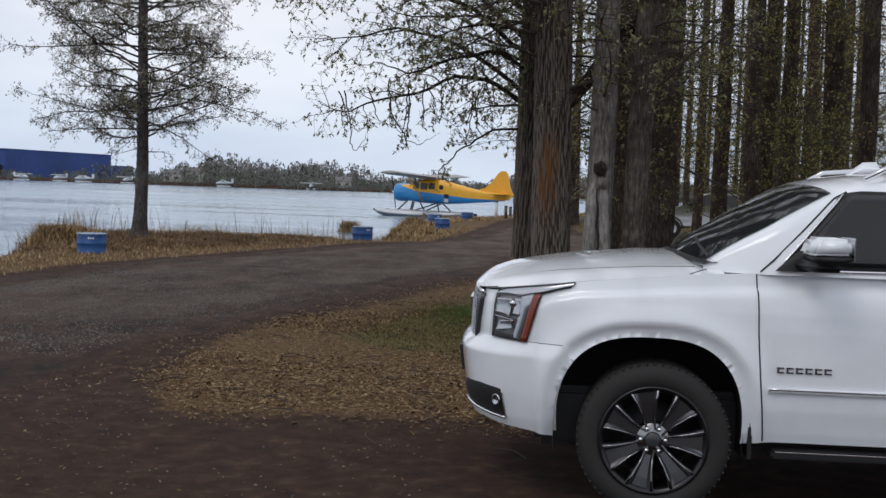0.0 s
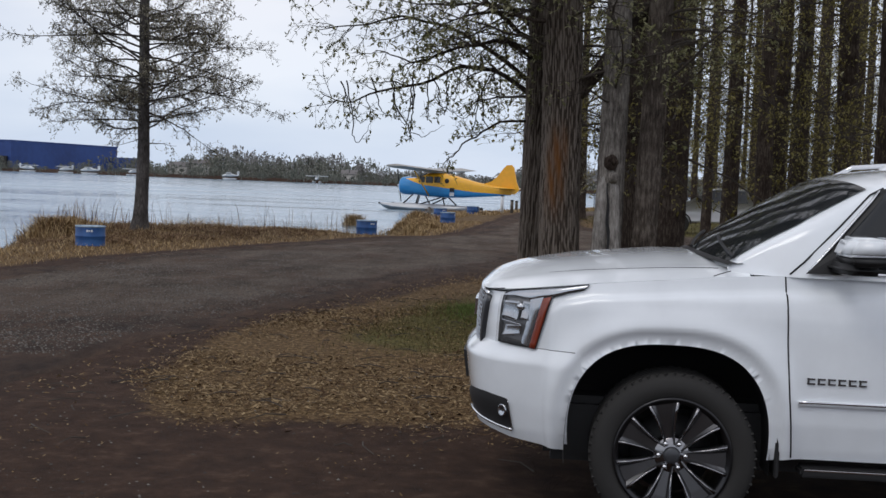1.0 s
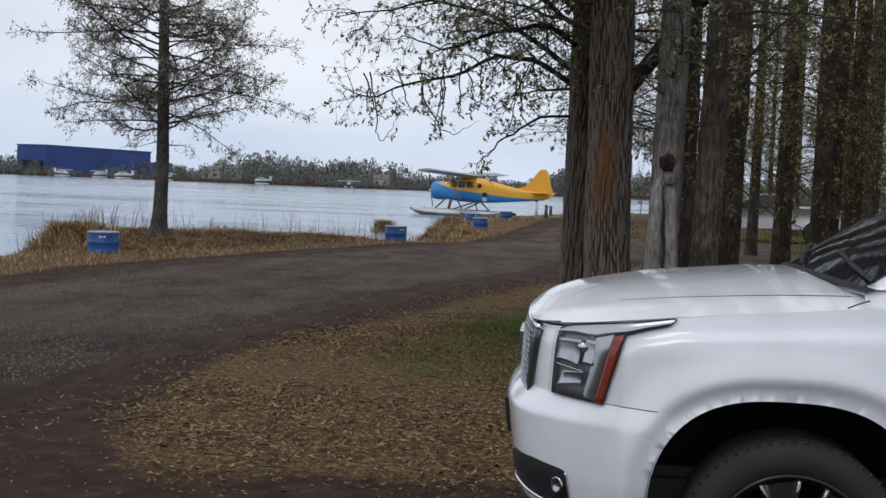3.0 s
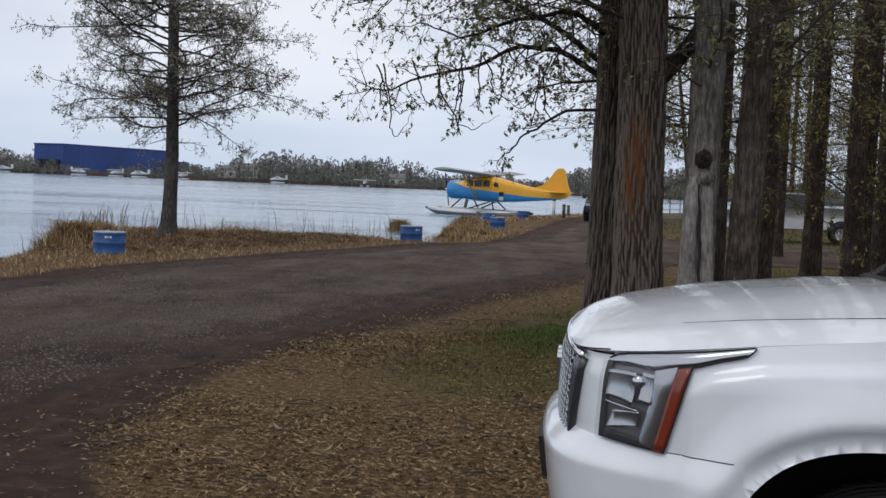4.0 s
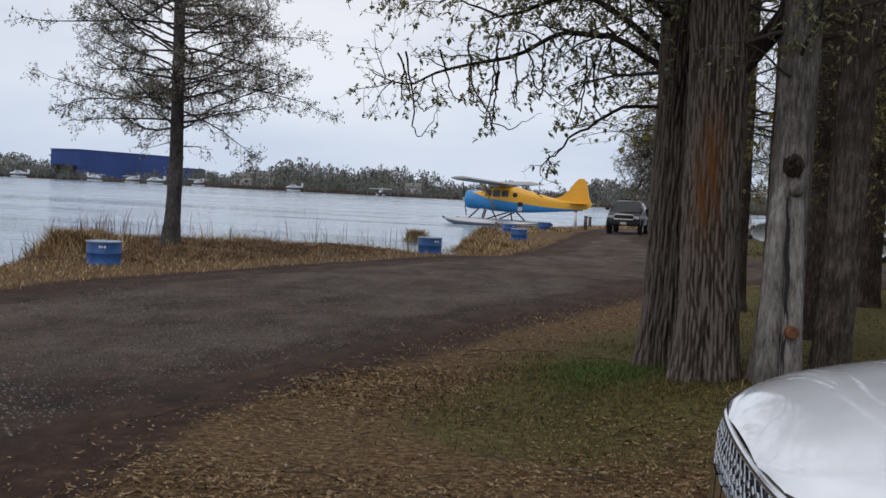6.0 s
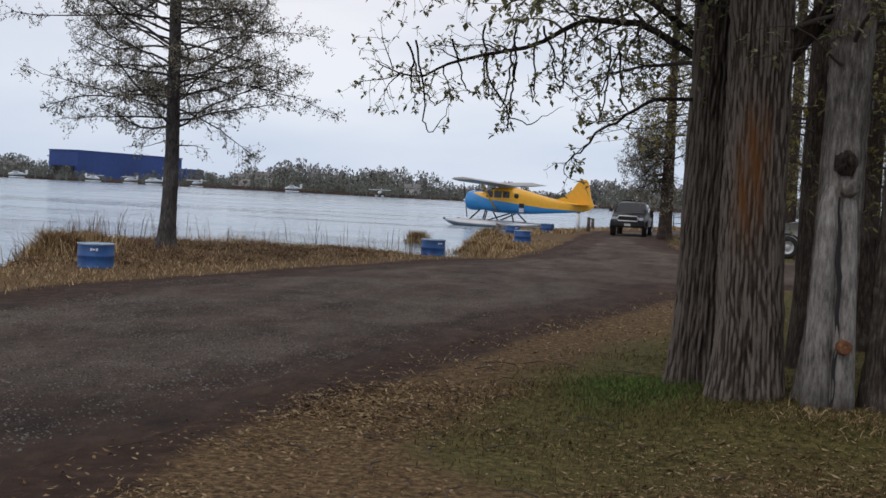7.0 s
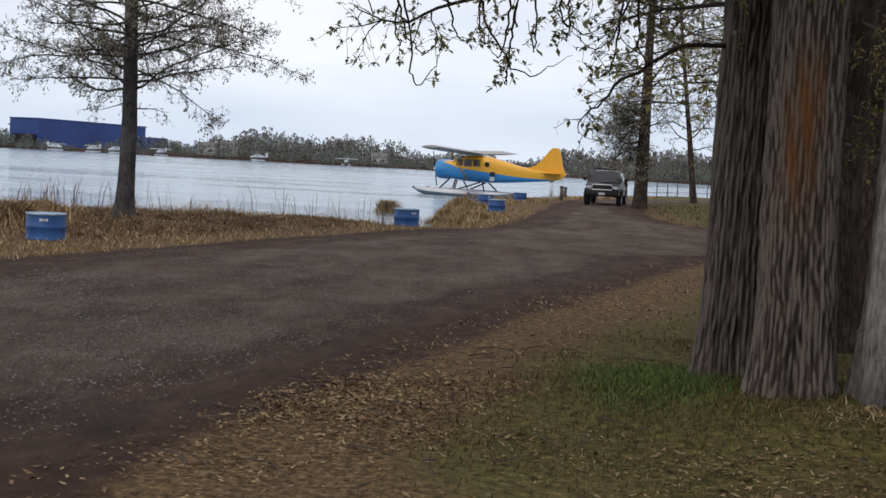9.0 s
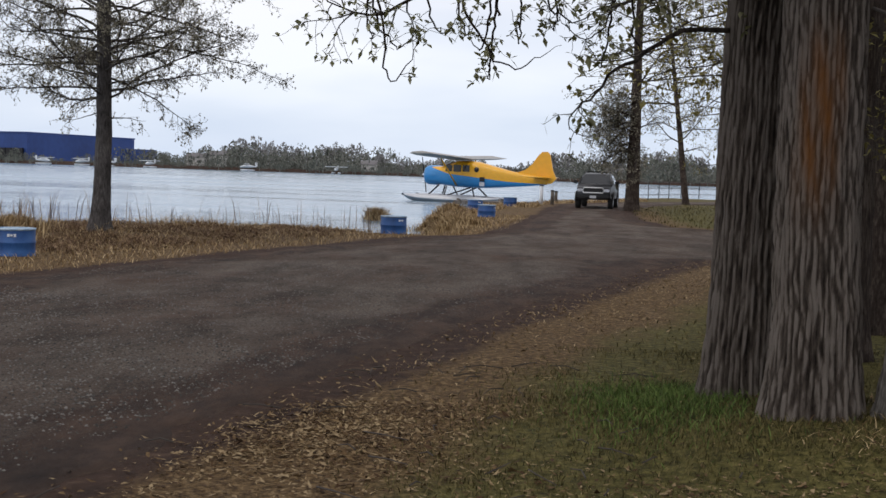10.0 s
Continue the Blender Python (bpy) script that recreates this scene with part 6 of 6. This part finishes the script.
def far_trees(seed, count, x0, x1, y0, y1, h0, h1, wide, mat, name, label, quads=110, pointed=False, keep=None):
    """A belt of distant trees: thin stems and loose crowns of many small tufts."""
    r = np.random.RandomState(seed)
    v, f = [], []
    for _ in range(count):
        x, y = r.uniform(x0, x1), r.uniform(y0, y1)
        if keep and not keep(x, y):
            continue
        h = r.uniform(h0, h1) * (0.8 + 0.25 * math.sin(x * 0.05) + 0.2 * math.sin(x * 0.17 + 1))
        w = h * wide * r.uniform(0.7, 1.3)
        z = float(np.clip((y - 376) * 0.06, WATER + 0.1, 0.3))
        k = len(v)
        v += [(x - 0.12, y, z - 0.5), (x + 0.12, y, z - 0.5), (x + 0.05, y, z + h * 0.95), (x - 0.05, y, z + h * 0.95)]
        f.append((k, k + 1, k + 2, k + 3))
        for _q in range(quads):
            t = r.uniform(0.03, 1.0) ** 1.15
            env = (1 - t) ** 0.8 if pointed else math.sin(math.pi * min(1, 0.12 + 0.88 * t) ** 0.9) ** 0.6
            a, rr = r.uniform(0, 6.28), w * env * math.sqrt(r.uniform(0.05, 1))
            p = np.array((x + rr * math.cos(a), y + rr * math.sin(a), z + h * t))
            d = r.normal(0, 1, 3) * (0.6, 0.6, 1.3)
            e = r.normal(0, 1, 3)
            s = r.uniform(0.3, 0.75) * (h / 8) ** 0.7
            d, e = d / np.linalg.norm(d) * s, e / np.linalg.norm(e) * s * 0.7
            k = len(v)
            v += [tuple(p - d), tuple(p + e), tuple(p + d), tuple(p - e * 0.6)]
            f.append((k, k + 1, k + 2, k + 3))
    return tagged(part(name, (v, f), mat, None, label, False, None, "stuff"), category="trees")


far_trees(6, 640, -340, 180, 375, 386, 1.6, 3.8, 1.2, HAZED_WOODS, "far_thicket", "low grey-green thicket along the far waterline", 60)
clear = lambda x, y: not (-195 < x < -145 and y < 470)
far_trees(1, 900, -330, 150, 384, 420, 4.4, 7.4, 0.7, HAZED_WOODS, "far_woods", "hazy belt of spring trees on the far shore", 80, False, clear)
far_trees(2, 420, -120, 200, 395, 450, 6.2, 9.4, 0.36, HAZED_TWIGS, "far_bare_trees", "tall bare trees above the far shore woods", 80)
far_trees(3, 70, -280, 160, 390, 430, 4, 7.5, 0.30, HAZED_EVERGREENS, "far_evergreens", "dark evergreens among the far shore woods", 110, True, clear)
far_trees(4, 45, -205, -125, 383, 389, 3.0, 5.5, 0.6, HAZED_WOODS, "far_shrubs", "bushes at the water before the hangar", 90)
far_trees(5, 420, -400, 330, 455, 520, 7, 10, 0.5, HAZED_WOODS, "far_backwoods", "woods behind the far shore", 60, False, lambda x, y: x > -125 or x < -215)


def far_house(x, y, w, d, h):
    ob = thing("house", pose(x, y, 0.2), "small pale house on the far shore", "house", "far shore houses")
    part("wall", box(0, 0, h / 2, w, d, h, 0.05), HOUSE, ob)
    part("roof", ([(-w / 2 - 0.4, -d / 2 - 0.4, h), (w / 2 + 0.4, -d / 2 - 0.4, h), (w / 2 + 0.4, d / 2 + 0.4, h), (-w / 2 - 0.4, d / 2 + 0.4, h), (-w / 2 - 0.4, 0, h + 1.4), (w / 2 + 0.4, 0, h + 1.4)],
                  [(0, 1, 5, 4), (2, 3, 4, 5), (1, 2, 5), (3, 0, 4), (0, 3, 2, 1)]), ROOF, ob)
    for k in (-0.25, 0.25):
        part("window", box(k * w, -d / 2 - 0.03, h * 0.55, w * 0.16, 0.08, h * 0.3), TINT, ob)


for x, y, w, d, h in ((-205, 398, 9, 7, 3.6), (-214, 392, 8, 6, 3.0), (-222, 404, 12, 7, 4.5), (-118, 392, 6, 5, 3.2), (-112, 396, 5, 5, 4.2), (-60, 392, 5, 4, 2.6), (-33, 392, 4, 4, 2.8), (20, 394, 5, 4, 2.8), (60, 395, 8, 5, 3)):
    far_house(x, y, w, d, h)


def far_boat(x, y, turn, s):
    ob = thing("moored_plane", pose(x, y, WATER + 0.2, 0, 0, turn), "small white floatplane moored at the far shore", "airplane", "far moored planes")
    part("fuselage", tube([(-3.5 * s, 0, 1.0), (-2 * s, 0, 1.2), (0, 0, 1.3), (3 * s, 0, 1.15)], [0.25 * s, 0.6 * s, 0.65 * s, 0.15 * s], 8), MARK, ob, "", True)
    part("wing", box(-0.8 * s, 0, 2.0, 1.4 * s, 9 * s, 0.2, 0.05), MARK, ob)
    part("fin", box(2.9 * s, 0, 1.9, 0.9 * s, 0.1, 1.3, 0.02), MARK, ob)
    for y2 in (-1, 1):
        part("float", tube([(-3.2 * s, y2, 0.15), (-2.4 * s, y2, 0.05), (2.2 * s, y2, 0.1)], [0.12, 0.32, 0.15], 6), MARK, ob)


for x, y, tn, s in ((-188, 372, 20, 0.9), (-163, 373, 160, 0.9), (-150, 374, 60, 0.8), (-142, 374, 10, 0.9), (-128, 375, 75, 0.8), (-96, 375, 10, 0.8), (-68, 376, 90, 0.8), (-24, 377, 30, 0.9), (-6, 377, 160, 0.7)):
    far_boat(x, y, tn, s)


# ---- grass, litter and stones ----
def blades(r, x, y, h, w, lean=0.5, bend=0.4, z=None):
    """Flat tapering blades of two quads each, as one mesh."""
    n = len(x)
    z = land_height(x, y) - 0.01 if z is None else z
    a, b = r.uniform(0, 6.28, n), r.uniform(0, 6.28, n)
    dx, dy = np.cos(a) * lean * h * r.uniform(0.1, 1, n), np.sin(a) * lean * h * r.uniform(0.1, 1, n)
    sx, sy = np.cos(b) * w * 0.5, np.sin(b) * w * 0.5
    hz = h * (1 - 0.3 * lean)
    P = np.stack([np.stack([x - sx, y - sy, z], -1), np.stack([x + sx, y + sy, z], -1),
                  np.stack([x + dx * 0.4 + sx * 0.8, y + dy * 0.4 + sy * 0.8, z + hz * 0.6], -1), np.stack([x + dx * 0.4 - sx * 0.8, y + dy * 0.4 - sy * 0.8, z + hz * 0.6], -1),
                  np.stack([x + dx, y + dy, z + hz * (1 - bend * 0.3)], -1)], 1)
    k = np.arange(n)[:, None] * 5
    return P.reshape(-1, 3), (k + np.array([[0, 1, 2, 3]])), (k + np.array([[3, 2, 4]]))


def stuff(name, sets, mat, label, category):
    v = np.concatenate([s[0] for s in sets])
    off, loops, starts, totals, q = 0, [], [], [], 0
    for s in sets:
        for f in s[1:]:
            loops.append((f + off).ravel())
            starts.append(q + np.arange(len(f)) * f.shape[1])
            totals.append(np.full(len(f), f.shape[1]))
            q += f.size
        off += len(s[0])
    me = bpy.data.meshes.new(name)
    loops, starts, totals = np.concatenate(loops), np.concatenate(starts), np.concatenate(totals)
    me.vertices.add(len(v))
    me.vertices.foreach_set("co", v.astype(np.float32).ravel())
    me.loops.add(len(loops))
    me.loops.foreach_set("vertex_index", loops.astype(np.int32))
    me.polygons.add(len(starts))
    me.polygons.foreach_set("loop_start", starts.astype(np.int32))
    me.polygons.foreach_set("loop_total", totals.astype(np.int32))
    me.update(calc_edges=True)
    me.validate()
    me.materials.append(mat)
    return tagged(new(name, me), label, category, "", "stuff")


def scattered(r, n, x0, x1, y0, y1, ok):
    x, y = r.uniform(x0, x1, n), r.uniform(y0, y1, n)
    m = ok(x, y) > r.uniform(0, 1, n)
    return x[m], y[m]


def right_of_road(x, y):
    return x - np.interp(y, ROAD_R[:, 0], ROAD_R[:, 1])


def left_of_road(x, y):
    return np.interp(y, ROAD_L[:, 0], ROAD_L[:, 1]) - x


rg = np.random.RandomState(77)


def flat_leaves(r, x, y, size, lift=0.012):
    """Curled dead leaves lying on the ground."""
    n = len(x)
    z = land_height(x, y) + lift * r.uniform(0.2, 1.6, n)
    a = r.uniform(0, 6.28, n)
    ln, w = size * r.uniform(0.5, 1.4, n), size * r.uniform(0.25, 0.55, n)
    c, s = np.cos(a), np.sin(a)
    t1, t2 = r.normal(0, 0.35, n) * ln, r.normal(0, 0.35, n) * w
    P = np.stack([np.stack([x - c * ln / 2, y - s * ln / 2, z], -1), np.stack([x + s * w / 2, y - c * w / 2, z + np.abs(t2)], -1),
                  np.stack([x + c * ln / 2, y + s * ln / 2, z + np.abs(t1) * 0.6], -1), np.stack([x - s * w / 2, y + c * w / 2, z + np.abs(t2) * 0.4], -1)], 1)
    k = np.arange(n)[:, None] * 4
    return P.reshape(-1, 3), (k + np.array([[0, 1, 2]])), (k + np.array([[0, 2, 3]]))


patchy = lambda x, y, s, k: np.clip(0.5 + 0.6 * rough_noise(x, y, s, k), 0.05, 1)
dryland = lambda x, y: smooth01(x + 2.5 - 0.45 * np.maximum(10 - y, 0) + 0.15 * rough_noise(x, y, 1.8, 34), -0.1, 0.4) * smooth01(right_of_road(x, y), -0.1, 0.4) * smooth01(y, 7.6, 8.8) * patchy(x, y, 1.7, 31) * (1 - 0.8 * smooth01(right_of_road(x, y), 0.7, 1.9) * smooth01(x, -1.6, 0.0) * smooth01(y, 11.0, 14.0))
sets = []
for n, x0, x1, y0, y1, s in ((70000, -3.6, 2.5, 7.6, 15, 0.034), (12000, -3.6, 2.5, 7.6, 15, 0.055), (26000, -3, 8, 13, 32, 0.05), (7000, -4.5, 2, 5.5, 9, 0.028)):
    ok = dryland if y0 > 6 else (lambda x, y: 0.22 * patchy(x, y, 1.3, 33) * (x < 0.3) * (x > -2.4))
    x, y = scattered(rg, n, x0, x1, y0, y1, ok)
    sets.append(flat_leaves(rg, x, y, s))
x, y = scattered(rg, 16000, -3.4, 3, 8, 30, lambda x, y: np.exp(-(right_of_road(x, y) / 0.22) ** 2))
sets.append(flat_leaves(rg, x, y, 0.042))
stuff("leaf_litter", sets, LITTER, "brown dead leaves strewn over the roadside grass", "leaves")

sets = []
for n, x0, x1, y0, y1, h, w in ((70000, -3.4, 3, 8.0, 15, 0.035, 0.005), (30000, -3, 10, 14, 34, 0.06, 0.01)):
    x, y = scattered(rg, n, x0, x1, y0, y1, lambda x, y: dryland(x, y) * 0.9)
    sets.append(blades(rg, x, y, h * rg.uniform(0.4, 1.5, len(x)), w, 1.6))
x, y = scattered(rg, 26000, -9.5, 0, 18, 50, lambda x, y: smooth01(left_of_road(x, y), 0.0, 0.35) * (shore_distance(x, y) > 0.3))
sets.append(blades(rg, x, y, 0.10 * rg.uniform(0.4, 1.7, len(x)), 0.014, 0.9))
for cx, cy, k in ((1.55, 13.75, 260), (1.9, 13.65, 320), (2.4, 13.6, 200)):
    x, y = cx + rg.normal(0, 0.28, k), cy + rg.normal(0, 0.16, k)
    sets.append(blades(rg, x, y, 0.09 * rg.uniform(0.4, 1.5, k), 0.005, 1.5))
stuff("dry_grass", sets, STRAW, "short dry straw-coloured grass along the road", "grass")

greenish = lambda x, y: (smooth01(right_of_road(x, y) + 0.3 * rough_noise(x, y, 0.9, 11), 0.7, 1.9) * smooth01(x, -1.6, 0.0) * smooth01(y, 10.5, 14.0) * 0.8 + np.exp(-(((x - 0.35) / 0.8) ** 2 + ((y - 15.0) / 1.4) ** 2))) * (right_of_road(x, y) > 0.3) * patchy(x, y, 2.1, 41)
sets = []
for n, x0, x1, y0, y1, h, w in ((110000, -1.6, 3.2, 10.8, 18, 0.055, 0.006), (40000, -1, 14, 17, 40, 0.07, 0.012)):
    x, y = scattered(rg, n, x0, x1, y0, y1, greenish)
    sets.append(blades(rg, x, y, h * rg.uniform(0.4, 1.6, len(x)), w, 0.9))
x, y = 0.50 + rg.normal(0, 0.30, 5000), 14.95 + rg.normal(0, 0.5, 5000)
m = right_of_road(x, y) > 0.5
stuff("fresh_grass", [blades(rg, x[m], y[m], 0.085 * rg.uniform(0.4, 1.5, m.sum()), 0.006, 0.9)], FRESH, "bright fresh grass at the foot of the old trees", "grass")
x, y = scattered(rg, 20000, 2.5, 30, 44, 90, lambda x, y: 0.8 * (right_of_road(x, y) > 0.2))
sets.append(blades(rg, x, y, 0.12 * rg.uniform(0.4, 1.5, len(x)), 0.03, 0.7))
stuff("green_grass", sets, GRASS, "thin green spring grass under the trees", "grass")

# reeds and dead stems on the bank
clear_of_barrels = lambda x, y: 1.0 - np.max([(np.hypot((x - bx) * 1.0, np.where(y < by, (y - by) * 0.45, (y - by))) < 0.85) for bx, by in ((-8.42, 24.9), (-3.95, 35.2), (-2.45, 48.0), (-2.12, 61.6), (-3.3, 55.0))], axis=0)
bank = lambda x, y: clear_of_barrels(x, y) * (left_of_road(x, y) > 0.9) * smooth01(shore_distance(x, y), -0.5, 0.0) * (1 - smooth01(shore_distance(x, y), 1.6, 3.2))
sets, dark = [], []
x, y = scattered(rg, 90000, -14.5, -2.6, 20, 40, lambda x, y: bank(x, y) * patchy(x, y, 1.5, 51) * (1 - 0.85 * smooth01(shore_distance(x, y), 0.5, 1.6)))
sets.append(blades(rg, x, y, 0.26 * rg.uniform(0.4, 1.5, len(x)) * (0.45 + patchy(x, y, 1.2, 57)) * (0.18 + 0.82 * smooth01(y, 25.5, 28)), 0.011, 0.9))
x, y = scattered(rg, 30000, -6.5, -1.2, 39.6, 62, lambda x, y: clear_of_barrels(x, y) * (left_of_road(x, y) > 1.9) * (shore_distance(x, y) > -0.4) * patchy(x, y, 1.1, 52))
sets.append(blades(rg, x, y, 0.22 * rg.uniform(0.35, 1.5, len(x)), 0.022, 0.9))
x, y = scattered(rg, 22000, -6, 6, 60, 100, lambda x, y: (left_of_road(x, y) > 0.8) * (shore_distance(x, y) > -0.3))
sets.append(blades(rg, x, y, 0.2 * rg.uniform(0.4, 1.5, len(x)), 0.035, 0.9))
for cx, cy, k, h in ((-7.1, 53.6, 1500, 0.85), (-2.9, 41.6, 1100, 0.42), (-3.5, 44, 1300, 0.5), (-4.2, 47, 1400, 0.55), (-3.9, 50.5, 1300, 0.55), (-10.5, 27.6, 2400, 0.72), (-10.9, 29.6, 1800, 0.62)):
    a, q = rg.uniform(0, 6.28, k), np.abs(rg.normal(0, 0.42 if h < 0.8 else 0.24, k))
    x, y = cx + q * np.cos(a), cy + q * np.sin(a)
    sets.append(blades(rg, x, y, h * rg.uniform(0.5, 1.2, k) * (1 - 0.35 * np.minimum(q, 1)), 0.022, 0.7, z=np.maximum(land_height(x, y), WATER - 0.1)))
stuff("reeds", sets, STRAW, "tall dry golden reeds and grass on the lake bank", "reeds")
x, y = scattered(rg, 60000, -14.2, -3.4, 24, 39, lambda x, y: smooth01(shore_distance(x, y), -0.2, 0.4) * clear_of_barrels(x, y) * smooth01(left_of_road(x, y), 0.9, 2.0) * patchy(x, y, 1.9, 53))
lie = (x[::2], y[::2])
dark.append(blades(rg, x, y, (0.10 + 0.12 * patchy(x, y, 1.6, 58)) * rg.uniform(0.3, 1.5, len(x)), 0.011, 1.1))
sets2 = [flat_leaves(rg, lie[0], lie[1], 0.09, 0.03)]
stuff("bank_litter", sets2, LITTER, "brown dead leaves matted on the lake bank", "leaves")
x, y = scattered(rg, 1500, -14, -4, 26, 39, lambda x, y: (np.abs(shore_distance(x, y) - 0.3) < 0.7) * 0.9)
dark.append(blades(rg, x, y, 0.85 * rg.uniform(0.6, 1.5, len(x)), 0.016, 0.35))
x, y = scattered(rg, 7000, -6, -2, 40, 56, lambda x, y: clear_of_barrels(x, y) * (left_of_road(x, y) > 2.2) * (shore_distance(x, y) > -0.3) * 0.5 * patchy(x, y, 1.4, 55))
dark.append(blades(rg, x, y, 0.3 * rg.uniform(0.3, 1.4, len(x)), 0.03, 0.9))
stuff("dead_stems", dark, RUST, "dark rusty dead stems and brush along the water", "brush")


def pebbles(r, x, y, size):
    n = len(x)
    e = np.minimum(-right_of_road(x, y), -left_of_road(x, y))
    z = land_height(x, y) - 0.023 + 0.035 * smooth01(e, 0, 0.35) + 0.02 * smooth01(e, 0.3, 2.0)
    z = np.where(y < 10.5, np.maximum(z, land_height(x, y) + 0.004), z)
    s = size * r.uniform(0.4, 1.5, n)
    a = r.uniform(0, 6.28, n)
    base = []
    for k in range(4):
        q = a + k * 1.5708 + r.normal(0, 0.25, n)
        base.append(np.stack([x + np.cos(q) * s, y + np.sin(q) * s * 0.8, z], -1))
    base.append(np.stack([x, y, z + s * r.uniform(0.4, 0.9, n)], -1))
    P = np.stack(base, 1)
    k = np.arange(n)[:, None] * 5
    return P.reshape(-1, 3), k + np.array([[0, 1, 4]]), k + np.array([[1, 2, 4]]), k + np.array([[2, 3, 4]]), k + np.array([[3, 0, 4]])


onroad = lambda x, y: (right_of_road(x, y) < -0.5) * (left_of_road(x, y) < -0.3) * (0.35 + 0.65 * patchy(x, y, 0.9, 61))
x, y = scattered(rg, 110000, -6.5, 0.5, 10.5, 26, lambda x, y: onroad(x, y) * (1 - 0.75 * smooth01(y, 13, 26)))
x2, y2 = scattered(rg, 5000, -5, 1.5, 6, 11, lambda x, y: 0.3 * patchy(x, y, 0.9, 62) * (x < 0.4))
stuff("gravel", [pebbles(rg, x, y, 0.012), pebbles(rg, x2, y2, 0.009)], STONE, "loose grey gravel on the road", "gravel")

# fallen twigs by the roadside
tw = []
for _ in range(130):
    x, y = rg.uniform(-2.8, 1.5), rg.uniform(7.2, 17)
    if right_of_road(np.array(x), np.array(y)) < -0.2:
        continue
    a, ln = rg.uniform(0, 6.28), rg.uniform(0.08, 0.35)
    z = float(land_height(x, y)) + 0.02
    tw.append(tube([(x, y, z), (x + ln * 0.5 * math.cos(a), y + ln * 0.5 * math.sin(a), z + 0.015), (x + ln * math.cos(a + 0.2), y + ln * math.sin(a + 0.2), z)], [0.005, 0.004, 0.003], 4))
tagged(part("fallen_twigs", join(*tw), TWIG, None, "small fallen twigs on the ground", False, None, "stuff"), category="twigs")
